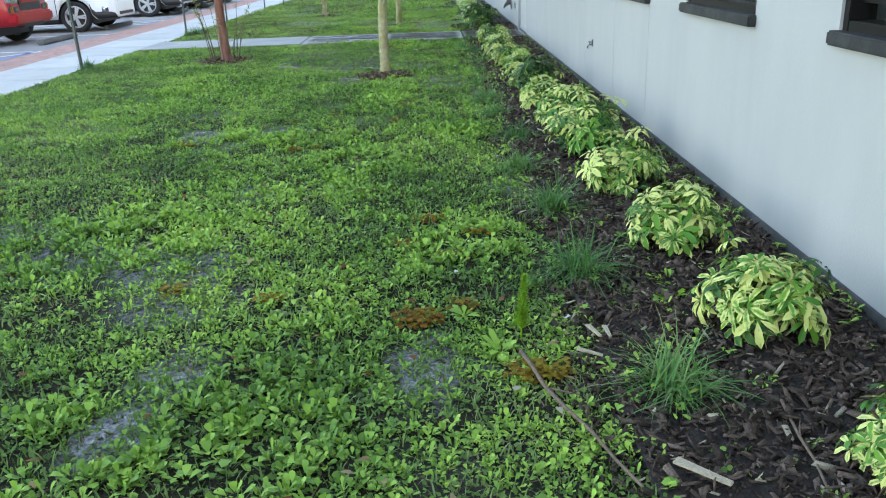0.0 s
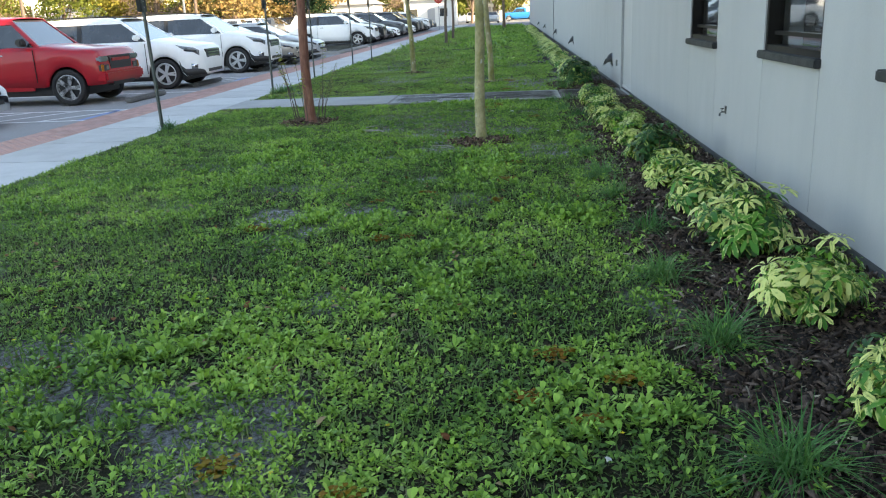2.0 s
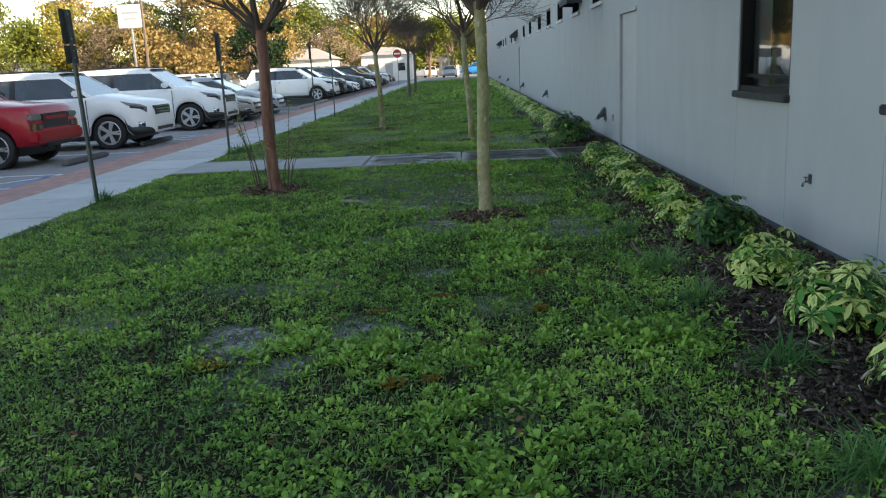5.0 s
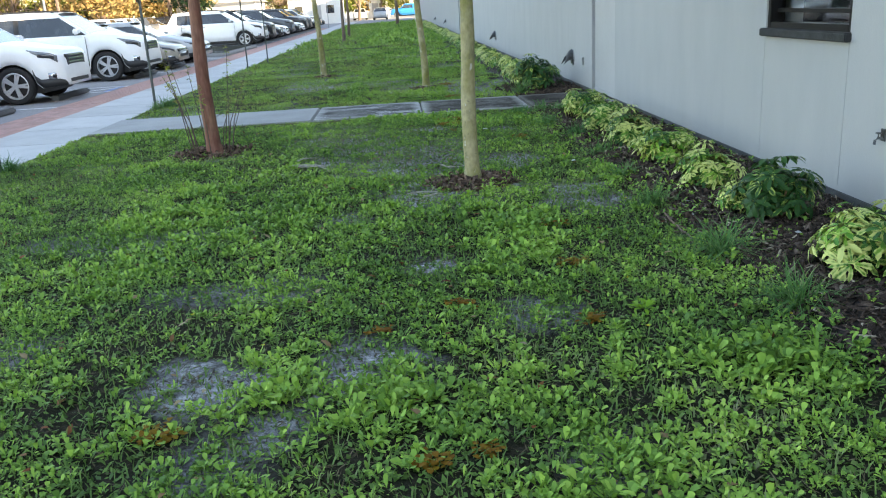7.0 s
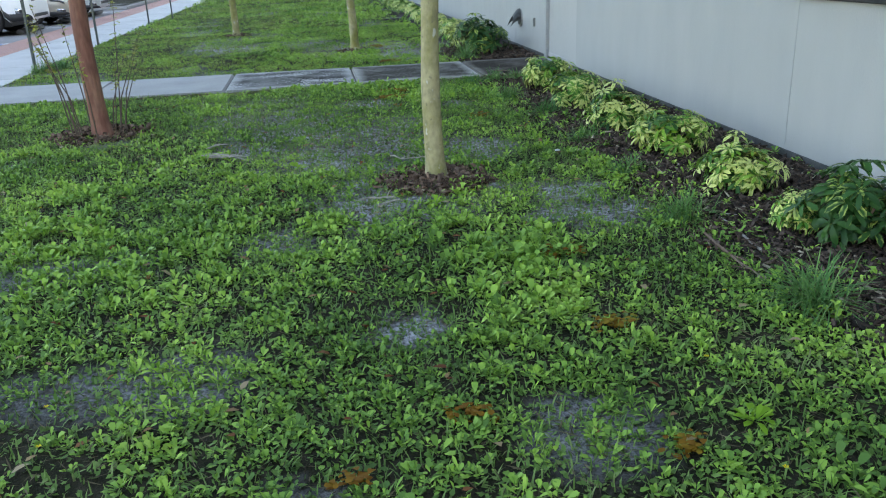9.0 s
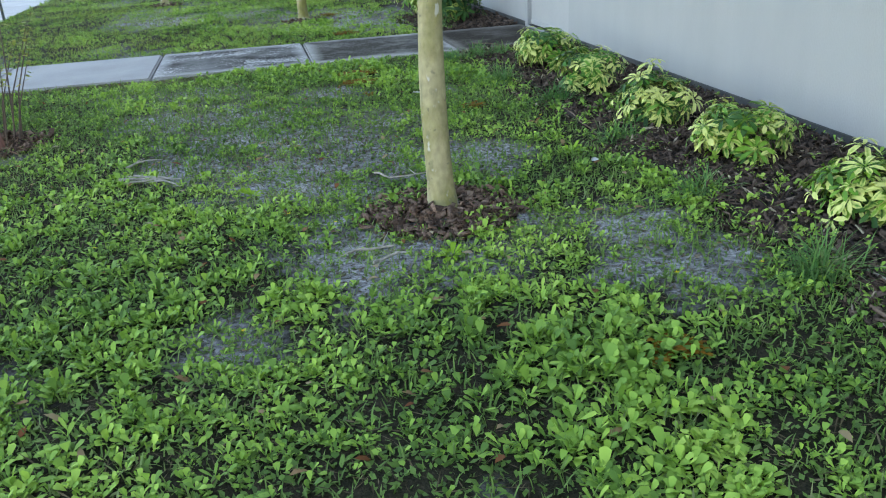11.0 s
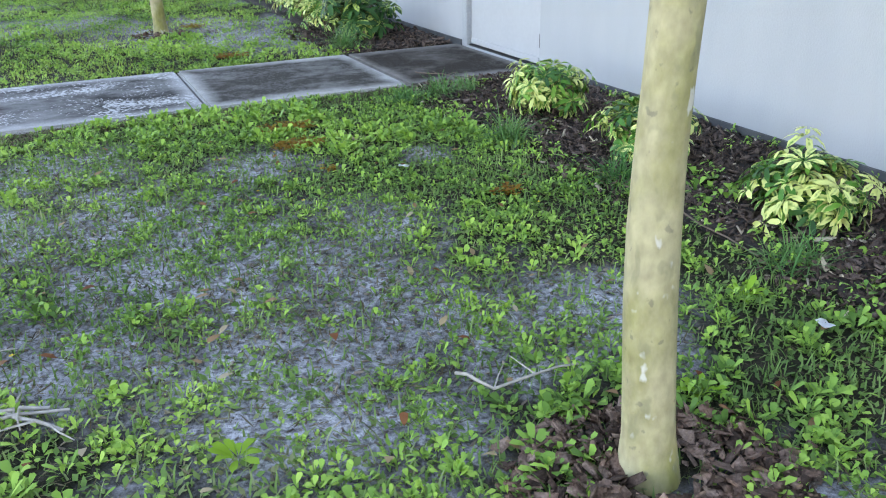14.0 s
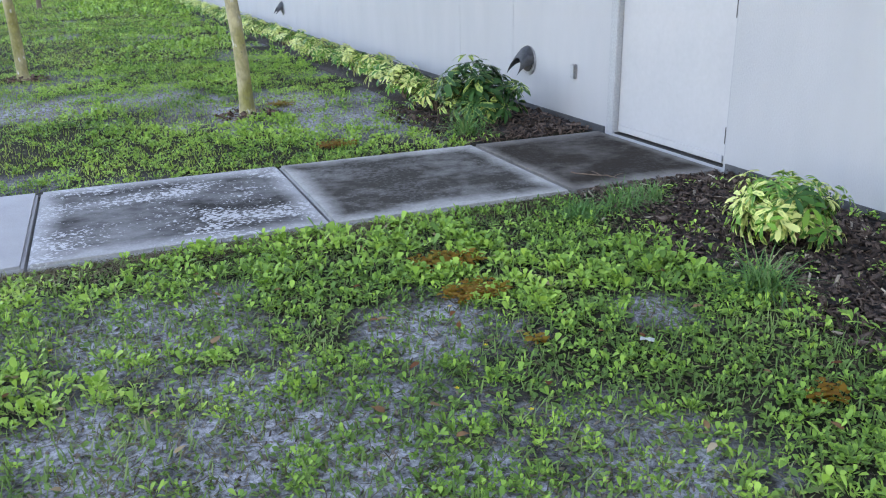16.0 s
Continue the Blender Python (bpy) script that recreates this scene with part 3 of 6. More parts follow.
def awning(y0, y1, z0, z1, reach):
    w = thing("awning", "dark slanting awning over a high window", "awning", "awnings of the wall")
    bm = bmesh.new()
    x0, x1 = WALL_X - reach, WALL_X - 0.004
    pts = [(x0, z0), (x0, z0 + 0.1), (x1, z1), (x1, z1 - 0.03), (x0 + 0.03, z0 + 0.08), (x0 + 0.03, z0)]
    a = [bm.verts.new((x, y0, z)) for x, z in pts]
    b = [bm.verts.new((x, y1, z)) for x, z in pts]
    for k in range(len(pts)):
        bm.faces.new((a[k], a[(k + 1) % 6], b[(k + 1) % 6], b[k]))
    bm.faces.new(a[::-1])
    bm.faces.new(b)
    bmesh.ops.recalc_face_normals(bm, faces=bm.faces)
    part("cover", bm, AWNING, w)
    for y in (y0, y1 - 0.012):
        sb = bmesh.new()
        tri = [(x0 + 0.03, z0), (x0 + 0.03, z0 + 0.08), (x1, z1 - 0.035), (x1, z0)]
        va = [sb.verts.new((x, y + 0.001, z)) for x, z in tri]
        vb = [sb.verts.new((x, y + 0.011, z)) for x, z in tri]
        sb.faces.new(va)
        sb.faces.new(vb[::-1])
        for k in range(4):
            sb.faces.new((va[k], vb[k], vb[(k + 1) % 4], va[(k + 1) % 4]))
        bmesh.ops.recalc_face_normals(sb, faces=sb.faces)
        part("side_panel", sb, AWNING, w)
    return w


for a, b in ((9.9, 11.25), (31.4, 32.8), (48.3, 49.7)):
    awning(a, b, 2.6, 2.95, 0.33)


def vent(y, z):
    v = thing("dryer_vent", "grey metal hooded vent on the wall with a dark mouth", "vent", "vents along the wall", pose(WALL_X, y, z) @ Matrix.Scale(1.12, 4))
    pl = bmesh.new()
    tube(pl, [(-0.016, 0, 0), (0.02, 0, 0)], [0.115, 0.118], 24)
    part("wall_plate", pl, STEEL, v)
    hd = bmesh.new()
    rows = []
    for s in range(7):
        f = s / 6
        cx, cz, r = -0.016 - 0.13 * f, 0.015 - 0.085 * f * f, 0.105 - 0.012 * f
        rows.append([hd.verts.new((cx + 0.04 * f * math.sin(a), r * math.cos(a), cz + r * math.sin(a))) for a in [math.pi * (-0.12 + 1.24 * q / 16) for q in range(17)]])
    for r0, r1 in zip(rows, rows[1:]):
        for q in range(16):
            hd.faces.new((r0[q], r0[q + 1], r1[q + 1], r1[q]))
    bmesh.ops.solidify(hd, geom=hd.faces[:], thickness=0.004)
    part("hood", hd, VENT_STEEL, v, smooth=True)
    # Flat black disc puts the darkness inside the open hood into colour.
    mo = bmesh.new()
    tube(mo, [(-0.02, 0, 0), (-0.024, 0, 0)], [0.09, 0.088], 20)
    part("mouth", mo, BLACK_PLASTIC, v, "black disc painted as the darkness of the open mouth")
    return v


for y in (7.0, 17.6, 28.0, 40.5, 51.9):
    vent(y, 0.46)

tap = thing("hose_tap", "small metal hose tap in a wall box", "tap", m=pose(WALL_X, -1.93, 0.5) @ Matrix.Scale(0.62, 4))
part("box_frame", boxed(-0.012, 0.0, -0.04, 0.04, -0.03, 0.09, 0.004), VENT_STEEL, tap)
part("recess", boxed(-0.014, -0.012, -0.028, 0.028, 0.0, 0.078), BLACK_PLASTIC, tap)
sp = bmesh.new()
tube(sp, [(0, 0, 0), (-0.06, 0, 0), (-0.085, 0, -0.02), (-0.09, 0, -0.06)], [0.012, 0.013, 0.013, 0.014], 10)
part("spout", sp, VENT_STEEL, tap, smooth=True)
hn = bmesh.new()
tube(hn, [(-0.055, 0, 0.01), (-0.055, 0, 0.045)], [0.006, 0.006], 8)
tube(hn, [(-0.055, 0, 0.045), (-0.055, 0, 0.055)], [0.028, 0.028], 12)
part("valve_handle", hn, VENT_STEEL, tap)
outlet = thing("wall_outlet", "small grey metal box on the wall beside the door", "outlet", m=pose(WALL_X, 6.2, 0.45))
part("box_body", boxed(-0.028, 0, -0.035, 0.035, -0.06, 0.06, 0.006), STEEL, outlet)
part("box_cover", boxed(-0.034, -0.028, -0.028, 0.028, -0.052, 0.052, 0.003), FRAME_GREY, outlet)
wl = thing("wall_lamp", "small pale lamp high on the wall", "lamp", m=pose(WALL_X, 20.4, 2.85))
part("bracket", boxed(-0.1, 0, -0.04, 0.04, -0.03, 0.05, 0.01), FRAME_GREY, wl)
hb = bmesh.new()
tube(hb, [(-0.1, 0, 0.05), (-0.16, 0, 0.0), (-0.2, 0, -0.1)], [0.05, 0.09, 0.11], 12)
part("shade", hb, DOOR_PAINT, wl)


# ---- paths and car park ----
def slab(name, x0, x1, y0, y1, z0, z1, mat, parent, bevel=0.012):
    return part(name, boxed(x0, x1, y0, y1, z0, z1, bevel), mat, parent)


def stained_concrete(name, pale, dark, amount, white):
    """Concrete blackened over its middle in streaks and blots, paler along the edges."""
    m = material(name, pale, 0.85, grain=70, grain_amount=0.15, bump=0.3, bump_scale=150, spec=0.12)
    nodes, links = m.node_tree.nodes, m.node_tree.links
    p = nodes["Principled BSDF"]
    old = p.inputs["Base Color"].links[0].from_socket
    tc = nodes.new("ShaderNodeTexCoord")
    sep = nodes.new("ShaderNodeSeparateXYZ")
    links.new(tc.outputs["Generated"], sep.inputs[0])

    def math_node(op, a, b=None, c=None):
        n = nodes.new("ShaderNodeMath")
        n.operation = op
        for k, v in enumerate((a, b, c)):
            if v is None:
                continue
            if isinstance(v, (int, float)):
                n.inputs[k].default_value = v
            else:
                links.new(v, n.inputs[k])
        return n.outputs[0]

    def hump(s):
        return math_node("SUBTRACT", 0.5, math_node("ABSOLUTE", math_node("SUBTRACT", s, 0.5)))

    edge = math_node("MINIMUM", math_node("MULTIPLY", hump(sep.outputs[0]), 1.4), hump(sep.outputs[1]))
    geo = nodes.new("ShaderNodeNewGeometry")
    big = nodes.new("ShaderNodeTexNoise")
    big.inputs["Scale"].default_value, big.inputs["Detail"].default_value, big.inputs["Roughness"].default_value = 2.2, 8, 0.6
    st = nodes.new("ShaderNodeMapping")
    st.inputs["Scale"].default_value = (0.85, 1.25, 1)
    links.new(geo.outputs["Position"], st.inputs[0])
    links.new(st.outputs[0], big.inputs["Vector"])
    fine = nodes.new("ShaderNodeTexNoise")
    fine.inputs["Scale"].default_value, fine.inputs["Detail"].default_value = 16, 9
    links.new(geo.outputs["Position"], fine.inputs["Vector"])
    v = math_node("ADD", math_node("MINIMUM", math_node("MULTIPLY", edge, 5.0), 0.7), math_node("MULTIPLY_ADD", big.outputs["Fac"], 1.25, math_node("MULTIPLY", fine.outputs["Fac"], 0.4)))
    r = nodes.new("ShaderNodeMapRange")
    r.inputs[1].default_value, r.inputs[2].default_value = 1.3 - amount, 2.0 - amount
    links.new(v, r.inputs[0])
    mix = nodes.new("ShaderNodeMix")
    mix.data_type = "RGBA"
    links.new(r.outputs[0], mix.inputs[0])
    links.new(old, mix.inputs[6])
    mix.inputs[7].default_value = rgba(dark)
    fl = nodes.new("ShaderNodeMapRange")
    fl.inputs[1].default_value, fl.inputs[2].default_value = 0.91, 0.95
    fl.inputs[4].default_value = white
    speck = nodes.new("ShaderNodeTexNoise")
    speck.inputs["Scale"].default_value, speck.inputs["Detail"].default_value = 48, 4
    links.new(geo.outputs["Position"], speck.inputs["Vector"])
    lump = nodes.new("ShaderNodeTexNoise")
    lump.inputs["Scale"].default_value, lump.inputs["Detail"].default_value = 2.3, 3
    links.new(st.outputs[0], lump.inputs["Vector"])
    links.new(math_node("MULTIPLY_ADD", lump.outputs["Fac"], 0.75, math_node("MULTIPLY", speck.outputs["Fac"], 0.92)), fl.inputs[0])
    mix2 = nodes.new("ShaderNodeMix")
    mix2.data_type = "RGBA"
    links.new(fl.outputs[0], mix2.inputs[0])
    links.new(mix.outputs[2], mix2.inputs[6])
    mix2.inputs[7].default_value = rgba((0.5, 0.5, 0.49))
    links.new(mix2.outputs[2], p.inputs["Base Color"])
    return m


STAINED = stained_concrete("stained_concrete", (0.33, 0.33, 0.32), (0.03, 0.029, 0.026), 0.3, 0.9)
STAINED_DARK = stained_concrete("blackened_concrete", (0.37, 0.365, 0.34), (0.045, 0.041, 0.034), 0.42, 0.1)
DARK_SLAB = stained_concrete("wet_dark_concrete", (0.2, 0.185, 0.165), (0.03, 0.024, 0.018), 0.44, 0.04)
side_path = thing("path", "concrete path from the car park to the door, stained dark", "path", kind="structure")
JOINTS = [-4.74, -3.25, -1.76, -0.265, 1.21, WALL_X - 0.015]
for k, (a, b) in enumerate(zip(JOINTS, JOINTS[1:])):
    mat = (CONCRETE, CONCRETE, STAINED, STAINED_DARK, DARK_SLAB)[k]
    slab("slab", a + 0.008, b - 0.008, PATH_Y0, PATH_Y1, -0.1, 0.03, mat, side_path, 0.015)
walkway = thing("pavement", "pale concrete walk along the lawn", "pavement", kind="structure")
y = -20.0
while y < 90:
    slab("slab", -6.12, LAWN_X - 0.01, y + 0.006, y + 1.494, -0.2, -0.018, WALK_CONCRETE, walkway)
    y += 1.5
strip = thing("paver_strip", "red brick paver strip beside the parking bays", "paving", kind="structure")
lines = thing("bay_lines", "white painted parking lines on the asphalt", "road marking", kind="structure")


def painted(x0, y0, x1, y1, w, mat):
    d = Vector((x1 - x0, y1 - y0, 0)).normalized()
    n = Vector((-d.y, d.x, 0)) * w / 2
    bm = bmesh.new()
    a, b = Vector((x0, y0, -0.056)), Vector((x1, y1, -0.056))
    lo = [bm.verts.new(p) for p in (a - n, b - n, b + n, a + n)]
    bm.faces.new(lo)
    part("line", bm, mat, lines)


for y in (1.2, 4.05, 5.7, 9.35, 12.4, 13.75, 18.3, 20.2, 25.0, 28.0, 34, 37, 40, 43, 46, 49, 52, 55, 58, 61):
    painted(-12.2, y, -7.05, y, 0.1, LINE_PAINT)
for y0, y1 in ((4.05, 5.7), (12.4, 13.75)):
    for k in range(5):
        painted(-12 + k * 1.0, y0, -11 + k * 1.0, y1, 0.1, LINE_PAINT)
    painted(-7.2, y0, -7.2, y1, 0.1, LINE_BLUE)
for y in (7.2, 11.0, 16.6, 20.0, 23.2):
    w = thing("wheel_stop", "dark concrete wheel stop on the asphalt", "wheel stop", "wheel stops of the bays")
    part("block", boxed(-7.75, -7.58, y - 0.2, y + 1.6, -0.06, 0.05, 0.03), material("stop_concrete", (0.12, 0.12, 0.12), 0.9, spots=(0.2, 0.2, 0.2)) if y == 7.2 else bpy.data.materials["stop_concrete"], w)


# ---- sign posts ----
def sign_post(x, y, top, plates, lean=0.0):
    s = thing("sign_post", "thin green-grey metal post with a small sign seen from behind", "sign post", "sign posts along the walk", pose(x, y, 0, 0, lean, 0))
    bm = bmesh.new()
    for y0, y1, x0, x1 in ((-0.03, 0.03, 0.0, 0.006), (-0.03, -0.024, -0.022, 0.0), (0.024, 0.03, -0.022, 0.0)):
        box(bm, x0, x1, y0, y1, -0.1, top)
    part("post", bm, POST_METAL, s)
    for z0, z1 in plates:
        p = part("sign_plate", boxed(-0.028, -0.024, -0.155, 0.155, z0, z1, 0.0015), SIGN_BACK, s, "dark back of a metal sign")
        for z in (z0 + 0.06, z1 - 0.06):
            bb = bmesh.new()
            tube(bb, [(-0.024, 0, z), (0.014, 0, z)], [0.009, 0.009], 6)
            part("bolt", bb, STEEL, p)
    return s


sign_post(-4.73, 1.88, 2.28, [(1.68, 1.88), (1.9, 2.3)], -1.5)
sign_post(-4.7, 7.55, 2.2, [(1.72, 2.24)])
sign_post(-4.73, 11.5, 2.2, [(1.72, 2.24)])
sign_post(-4.5, 15.64, 2.2, [(1.8, 2.24)])
sign_post(-4.4, 18.57, 2.2, [(1.8, 2.24)])


# ---- bare crape myrtles ----
def grow(bm, tips, p, d, length, r, level, rng, spread):
    """One limb and its forks, as tapered tubes; the ends go into tips."""
    pts, rad = [p.copy()], [r]
    steps = 4 if level < 3 else 3
    for s in range(steps):
        d = (d + Vector((rng.uniform(-1, 1), rng.uniform(-1, 1), rng.uniform(-0.3, 0.9))) * 0.13).normalized()
        p = p + d * length / steps
        pts.append(p.copy())
        rad.append(max(0.004, r * (1 - 0.45 * (s + 1) / steps)))
    tube(bm, pts, rad, 7 if level < 2 else 5 if level < 3 else 3, cap=level > 2)
    if level >= 5:
        tips.append((p, d))
        return
    n = (2, 3, 4, 4, 4)[level]
    turn = rng.uniform(0, 6.28)
    for k in range(n):
        a = turn + 6.283 * k / n + rng.uniform(-0.4, 0.4)
        side = d.orthogonal().normalized()
        side = (Matrix.Rotation(a, 3, d) @ side).normalized()
        nd = (d + side * spread * rng.uniform(0.55, 1.15)).normalized()
        start = pts[-1] if k < 2 else pts[-2] if k < 3 else pts[-3]
        grow(bm, tips, start, nd, length * rng.uniform(0.72, 1.05), rad[-1] * (0.82 if k < 2 else 0.6), level + 1, rng, spread)


def bare_tree(x, y, height, r, lean, bark, seed, label, limbs=8):
    rng = random.Random(seed)
    t = thing("crape_myrtle", label, "tree", "bare trees on the lawn", pose(x, y, 0))
    bm = bmesh.new()
    pts, rad = [], []
    n = 12
    for k in range(n + 1):
        f = k / n
        wob = 0.012 * math.sin(7 * f + seed)
        pts.append((lean[0] * f + wob, lean[1] * f + 0.01 * math.cos(9 * f + seed), -0.05 + (height + 0.05) * f))
        rad.append(r * (1.0 + 0.3 * max(0, 0.06 - f) / 0.06 - 0.28 * f + 0.1 * max(0, f - 0.85) / 0.15) * rng.uniform(0.97, 1.03))
    tube(bm, pts, rad, 14)
    part("trunk", bm, bark, t, smooth=True)
    tips = []
    top = Vector(pts[-1])
    for k in range(limbs):
        lb = bmesh.new()
        a = 6.283 * (k + rng.uniform(-0.25, 0.25)) / limbs
        d = Vector((math.cos(a) * 1.0, math.sin(a) * 1.0, 1.0 + rng.uniform(-0.45, 0.9))).normalized()
        grow(lb, tips, top - Vector((0, 0, 0.05 + 0.05 * (k % 3))), d, 0.52, r * 0.5, 1, rng, 0.62)
        # Dark twig colour instead of bark paints the limbs' backlit look against the sky.
        part("limb", lb, TWIG, t, smooth=True)
    pods = []
    for p, d in tips[::2]:
        for _ in range(1):
            pods.append(p + d * rng.uniform(-0.15, 0.1) + Vector((rng.uniform(-1, 1), rng.uniform(-1, 1), rng.uniform(-1, 1))) * 0.03)
    octa = np.array([(1, 0, 0), (-1, 0, 0), (0, 1, 0), (0, -1, 0), (0, 0, 1), (0, 0, -1)], float) * 0.011
    faces = [(0, 2, 4), (2, 1, 4), (1, 3, 4), (3, 0, 4), (2, 0, 5), (1, 2, 5), (3, 1, 5), (0, 3, 5)]
    v, lo, st = repeated(None, faces, np.array([list(p) for p in pods])[:, None, :] + octa[None])
    ob = new("seed_pods", array_mesh("seed_pods", v, lo, st, TWIG))
    ob.parent = t
    ob["kind"] = "stuff"
    return t


TREES = [
    (0.003, 0.0, 2.02, 0.066, (0.0, 0.09), BARK_PALE, 3, "slim crape myrtle with smooth pale mossy bark and bare branches"),
    (-2.62, 2.25, 2.05, 0.078, (-0.03, 0.1), BARK_RED, 8, "leaning crape myrtle with reddish-brown bark and root suckers"),
    (-2.2, 12.0, 1.95, 0.07, (-0.08, 0.0), BARK_PALE, 5, "slim bare crape myrtle on the far lawn"),
    (-0.07, 8.06, 2.1, 0.068, (-0.1, 0.05), BARK_PALE, 6, "slim bare crape myrtle on the far lawn"),
    (-2.9, 31.8, 2.2, 0.08, (0.05, 0.0), BARK_GREY, 7, "bare crape myrtle far along the lawn"),
    (-3.0, 38.5, 2.2, 0.08, (0.05, 0.0), BARK_GREY, 11, "bare crape myrtle far along the lawn"),
    (-0.3, 60.0, 2.6, 0.14, (0.0, 0.0), BARK_GREY, 12, "bare tree far along the lawn"),
]
for row in TREES:
    bare_tree(*row, limbs=9 if row[1] < 20 else 5)


# ---- lawn weeds and grass ----
def leaf_shape(places, azimuth, rise, length, width, bend):
    """Arrays of bent spoon-shaped leaves: (n, 6, 3)."""
    n = len(places)
    s = np.array([0.0, 0.42, 0.42, 0.78, 0.78, 1.0])
    side = np.array([0.0, -0.42, 0.42, -0.5, 0.5, 0.0])
    h = np.stack([np.cos(azimuth), np.sin(azimuth)], 1)
    q = np.stack([-np.sin(azimuth), np.cos(azimuth)], 1)
    along = length[:, None] * s[None] * np.cos(rise)[:, None]
    up = length[:, None] * (s[None] * np.sin(rise)[:, None] - bend[:, None] * s[None] ** 2)
    across = width[:, None] * side[None]
    out = np.zeros((n, 6, 3))
    out[:, :, 0] = places[:, 0:1] + h[:, 0:1] * along + q[:, 0:1] * across
    out[:, :, 1] = places[:, 1:2] + h[:, 1:2] * along + q[:, 1:2] * across
    out[:, :, 2] = places[:, 2:3] + up + np.abs(across) * 0.25
    return out


LEAF_FACES = [(0, 2, 1), (1, 2, 4, 3), (3, 4, 5)]


def cover(x, y, clumped=True):
    """How thickly the ground is grown over, 0..1."""
    c = 0.66 + 0.8 * (value_noise(x, y, 1.1, 21) - 0.45) + 0.8 * (value_noise(x, y, 3.7, 22) - 0.5)
    c = np.clip(c + 0.12, 0.4, 1.0)
    if clumped:
        c = c * np.clip(3.4 * (value_noise(x, y, 8.5, 26) - 0.24), 0.08, 1.0)
    c = c * (1 - 0.93 * np.clip(1.25 * near_any(x, y, BARE), 0, 1) * np.clip(2.8 * (value_noise(x, y, 6.5, 27) - 0.22), 0, 1))
    c = c * (1 - 0.97 * near_any(x, y, [(0.0, -0.05, 0.27), (-2.6, 2.25, 0.26), (-0.07, 8.06, 0.25), (-2.2, 12.0, 0.25)]))
    c = c * np.where((y > 0.6) & (y < PATH_Y0), 1 - 0.15 * np.clip((y - 0.6) / 1.5, 0, 1), 1.0)
    edge = KERB_X - 0.05 + np.where(y > 7.2, 0.24, 0.0) + 0.28 * (value_noise(x * 0, y, 1.3, 23) - 0.5) + 0.3 * (value_noise(x, y, 3.0, 24) - 0.5)
    return np.where(x > edge, 0.16 * np.clip(1 - (x - edge) / 0.9, 0, 1), c)


def scatter(rng, x0, x1, y0, y1, per_m2):
    n = int((x1 - x0) * (y1 - y0) * per_m2)
    x, y = rng.uniform(x0, x1, n), rng.uniform(y0, y1, n)
    keep = rng.rand(n) < cover(x, y)
    return x[keep], y[keep]


def weeds(name, seed, x0, x1, y0, y1, per_m2, leaves, size, mat, label):
    """Small domed plants: upright leaves in the middle, spreading ones outside, bare ground between."""
    rng = np.random.RandomState(seed)
    x, y = scatter(rng, x0, x1, y0, y1, per_m2)
    n = len(x)
    big = 0.55 + 0.9 * value_noise(x, y, 1.3, 31) ** 2 + 0.4 * rng.rand(n) ** 2
    big = big * (1 - 0.45 * near_any(x, y, BARE)) * (1 - 0.3 * np.clip((-1.4 - x) / 1.0, 0, 1))
    k = n * leaves
    idx = np.repeat(np.arange(n), leaves)
    ring = np.tile((np.arange(leaves) + 0.5) / leaves, n)
    az = rng.uniform(0, 6.28, n)[idx] + 2.4 * np.tile(np.arange(leaves), n) + rng.normal(0, 0.35, k)
    tall = size * big[idx]
    out = tall * (0.1 + 0.5 * ring) * rng.uniform(0.5, 1.5, k)
    jit = rng.normal(0, 0.007, (k, 2))
    z = lawn_height(x, y)[idx] + tall * (0.75 * (1 - ring) * rng.uniform(0.4, 1.3, k) + 0.05)
    places = np.stack([x[idx] + out * np.cos(az) + jit[:, 0], y[idx] + out * np.sin(az) + jit[:, 1], z], 1)
    length = tall * rng.uniform(0.65, 1.35, k)
    narrow = (rng.rand(n) < 0.04 + 0.3 * value_noise(x, y, 2.1, 33) + 0.5 * np.clip(-2.2 - x, 0, 1))[idx]
    length = length * np.where(narrow, 1.3, 1.0)
    width = length * np.where(narrow, rng.uniform(0.14, 0.3, k), rng.uniform(0.36, 0.62, k))
    rise = np.where(narrow, rng.uniform(0.35, 1.35, k), 1.1 - 0.7 * ring + rng.normal(0, 0.28, k))
    v, lo, st = repeated(None, LEAF_FACES, leaf_shape(places, az, rise, length, width, rng.uniform(0.05, 0.5, k)))
    return tagged(new(name, array_mesh(name, v, lo, st, mat)), label, "weeds", kind="stuff")


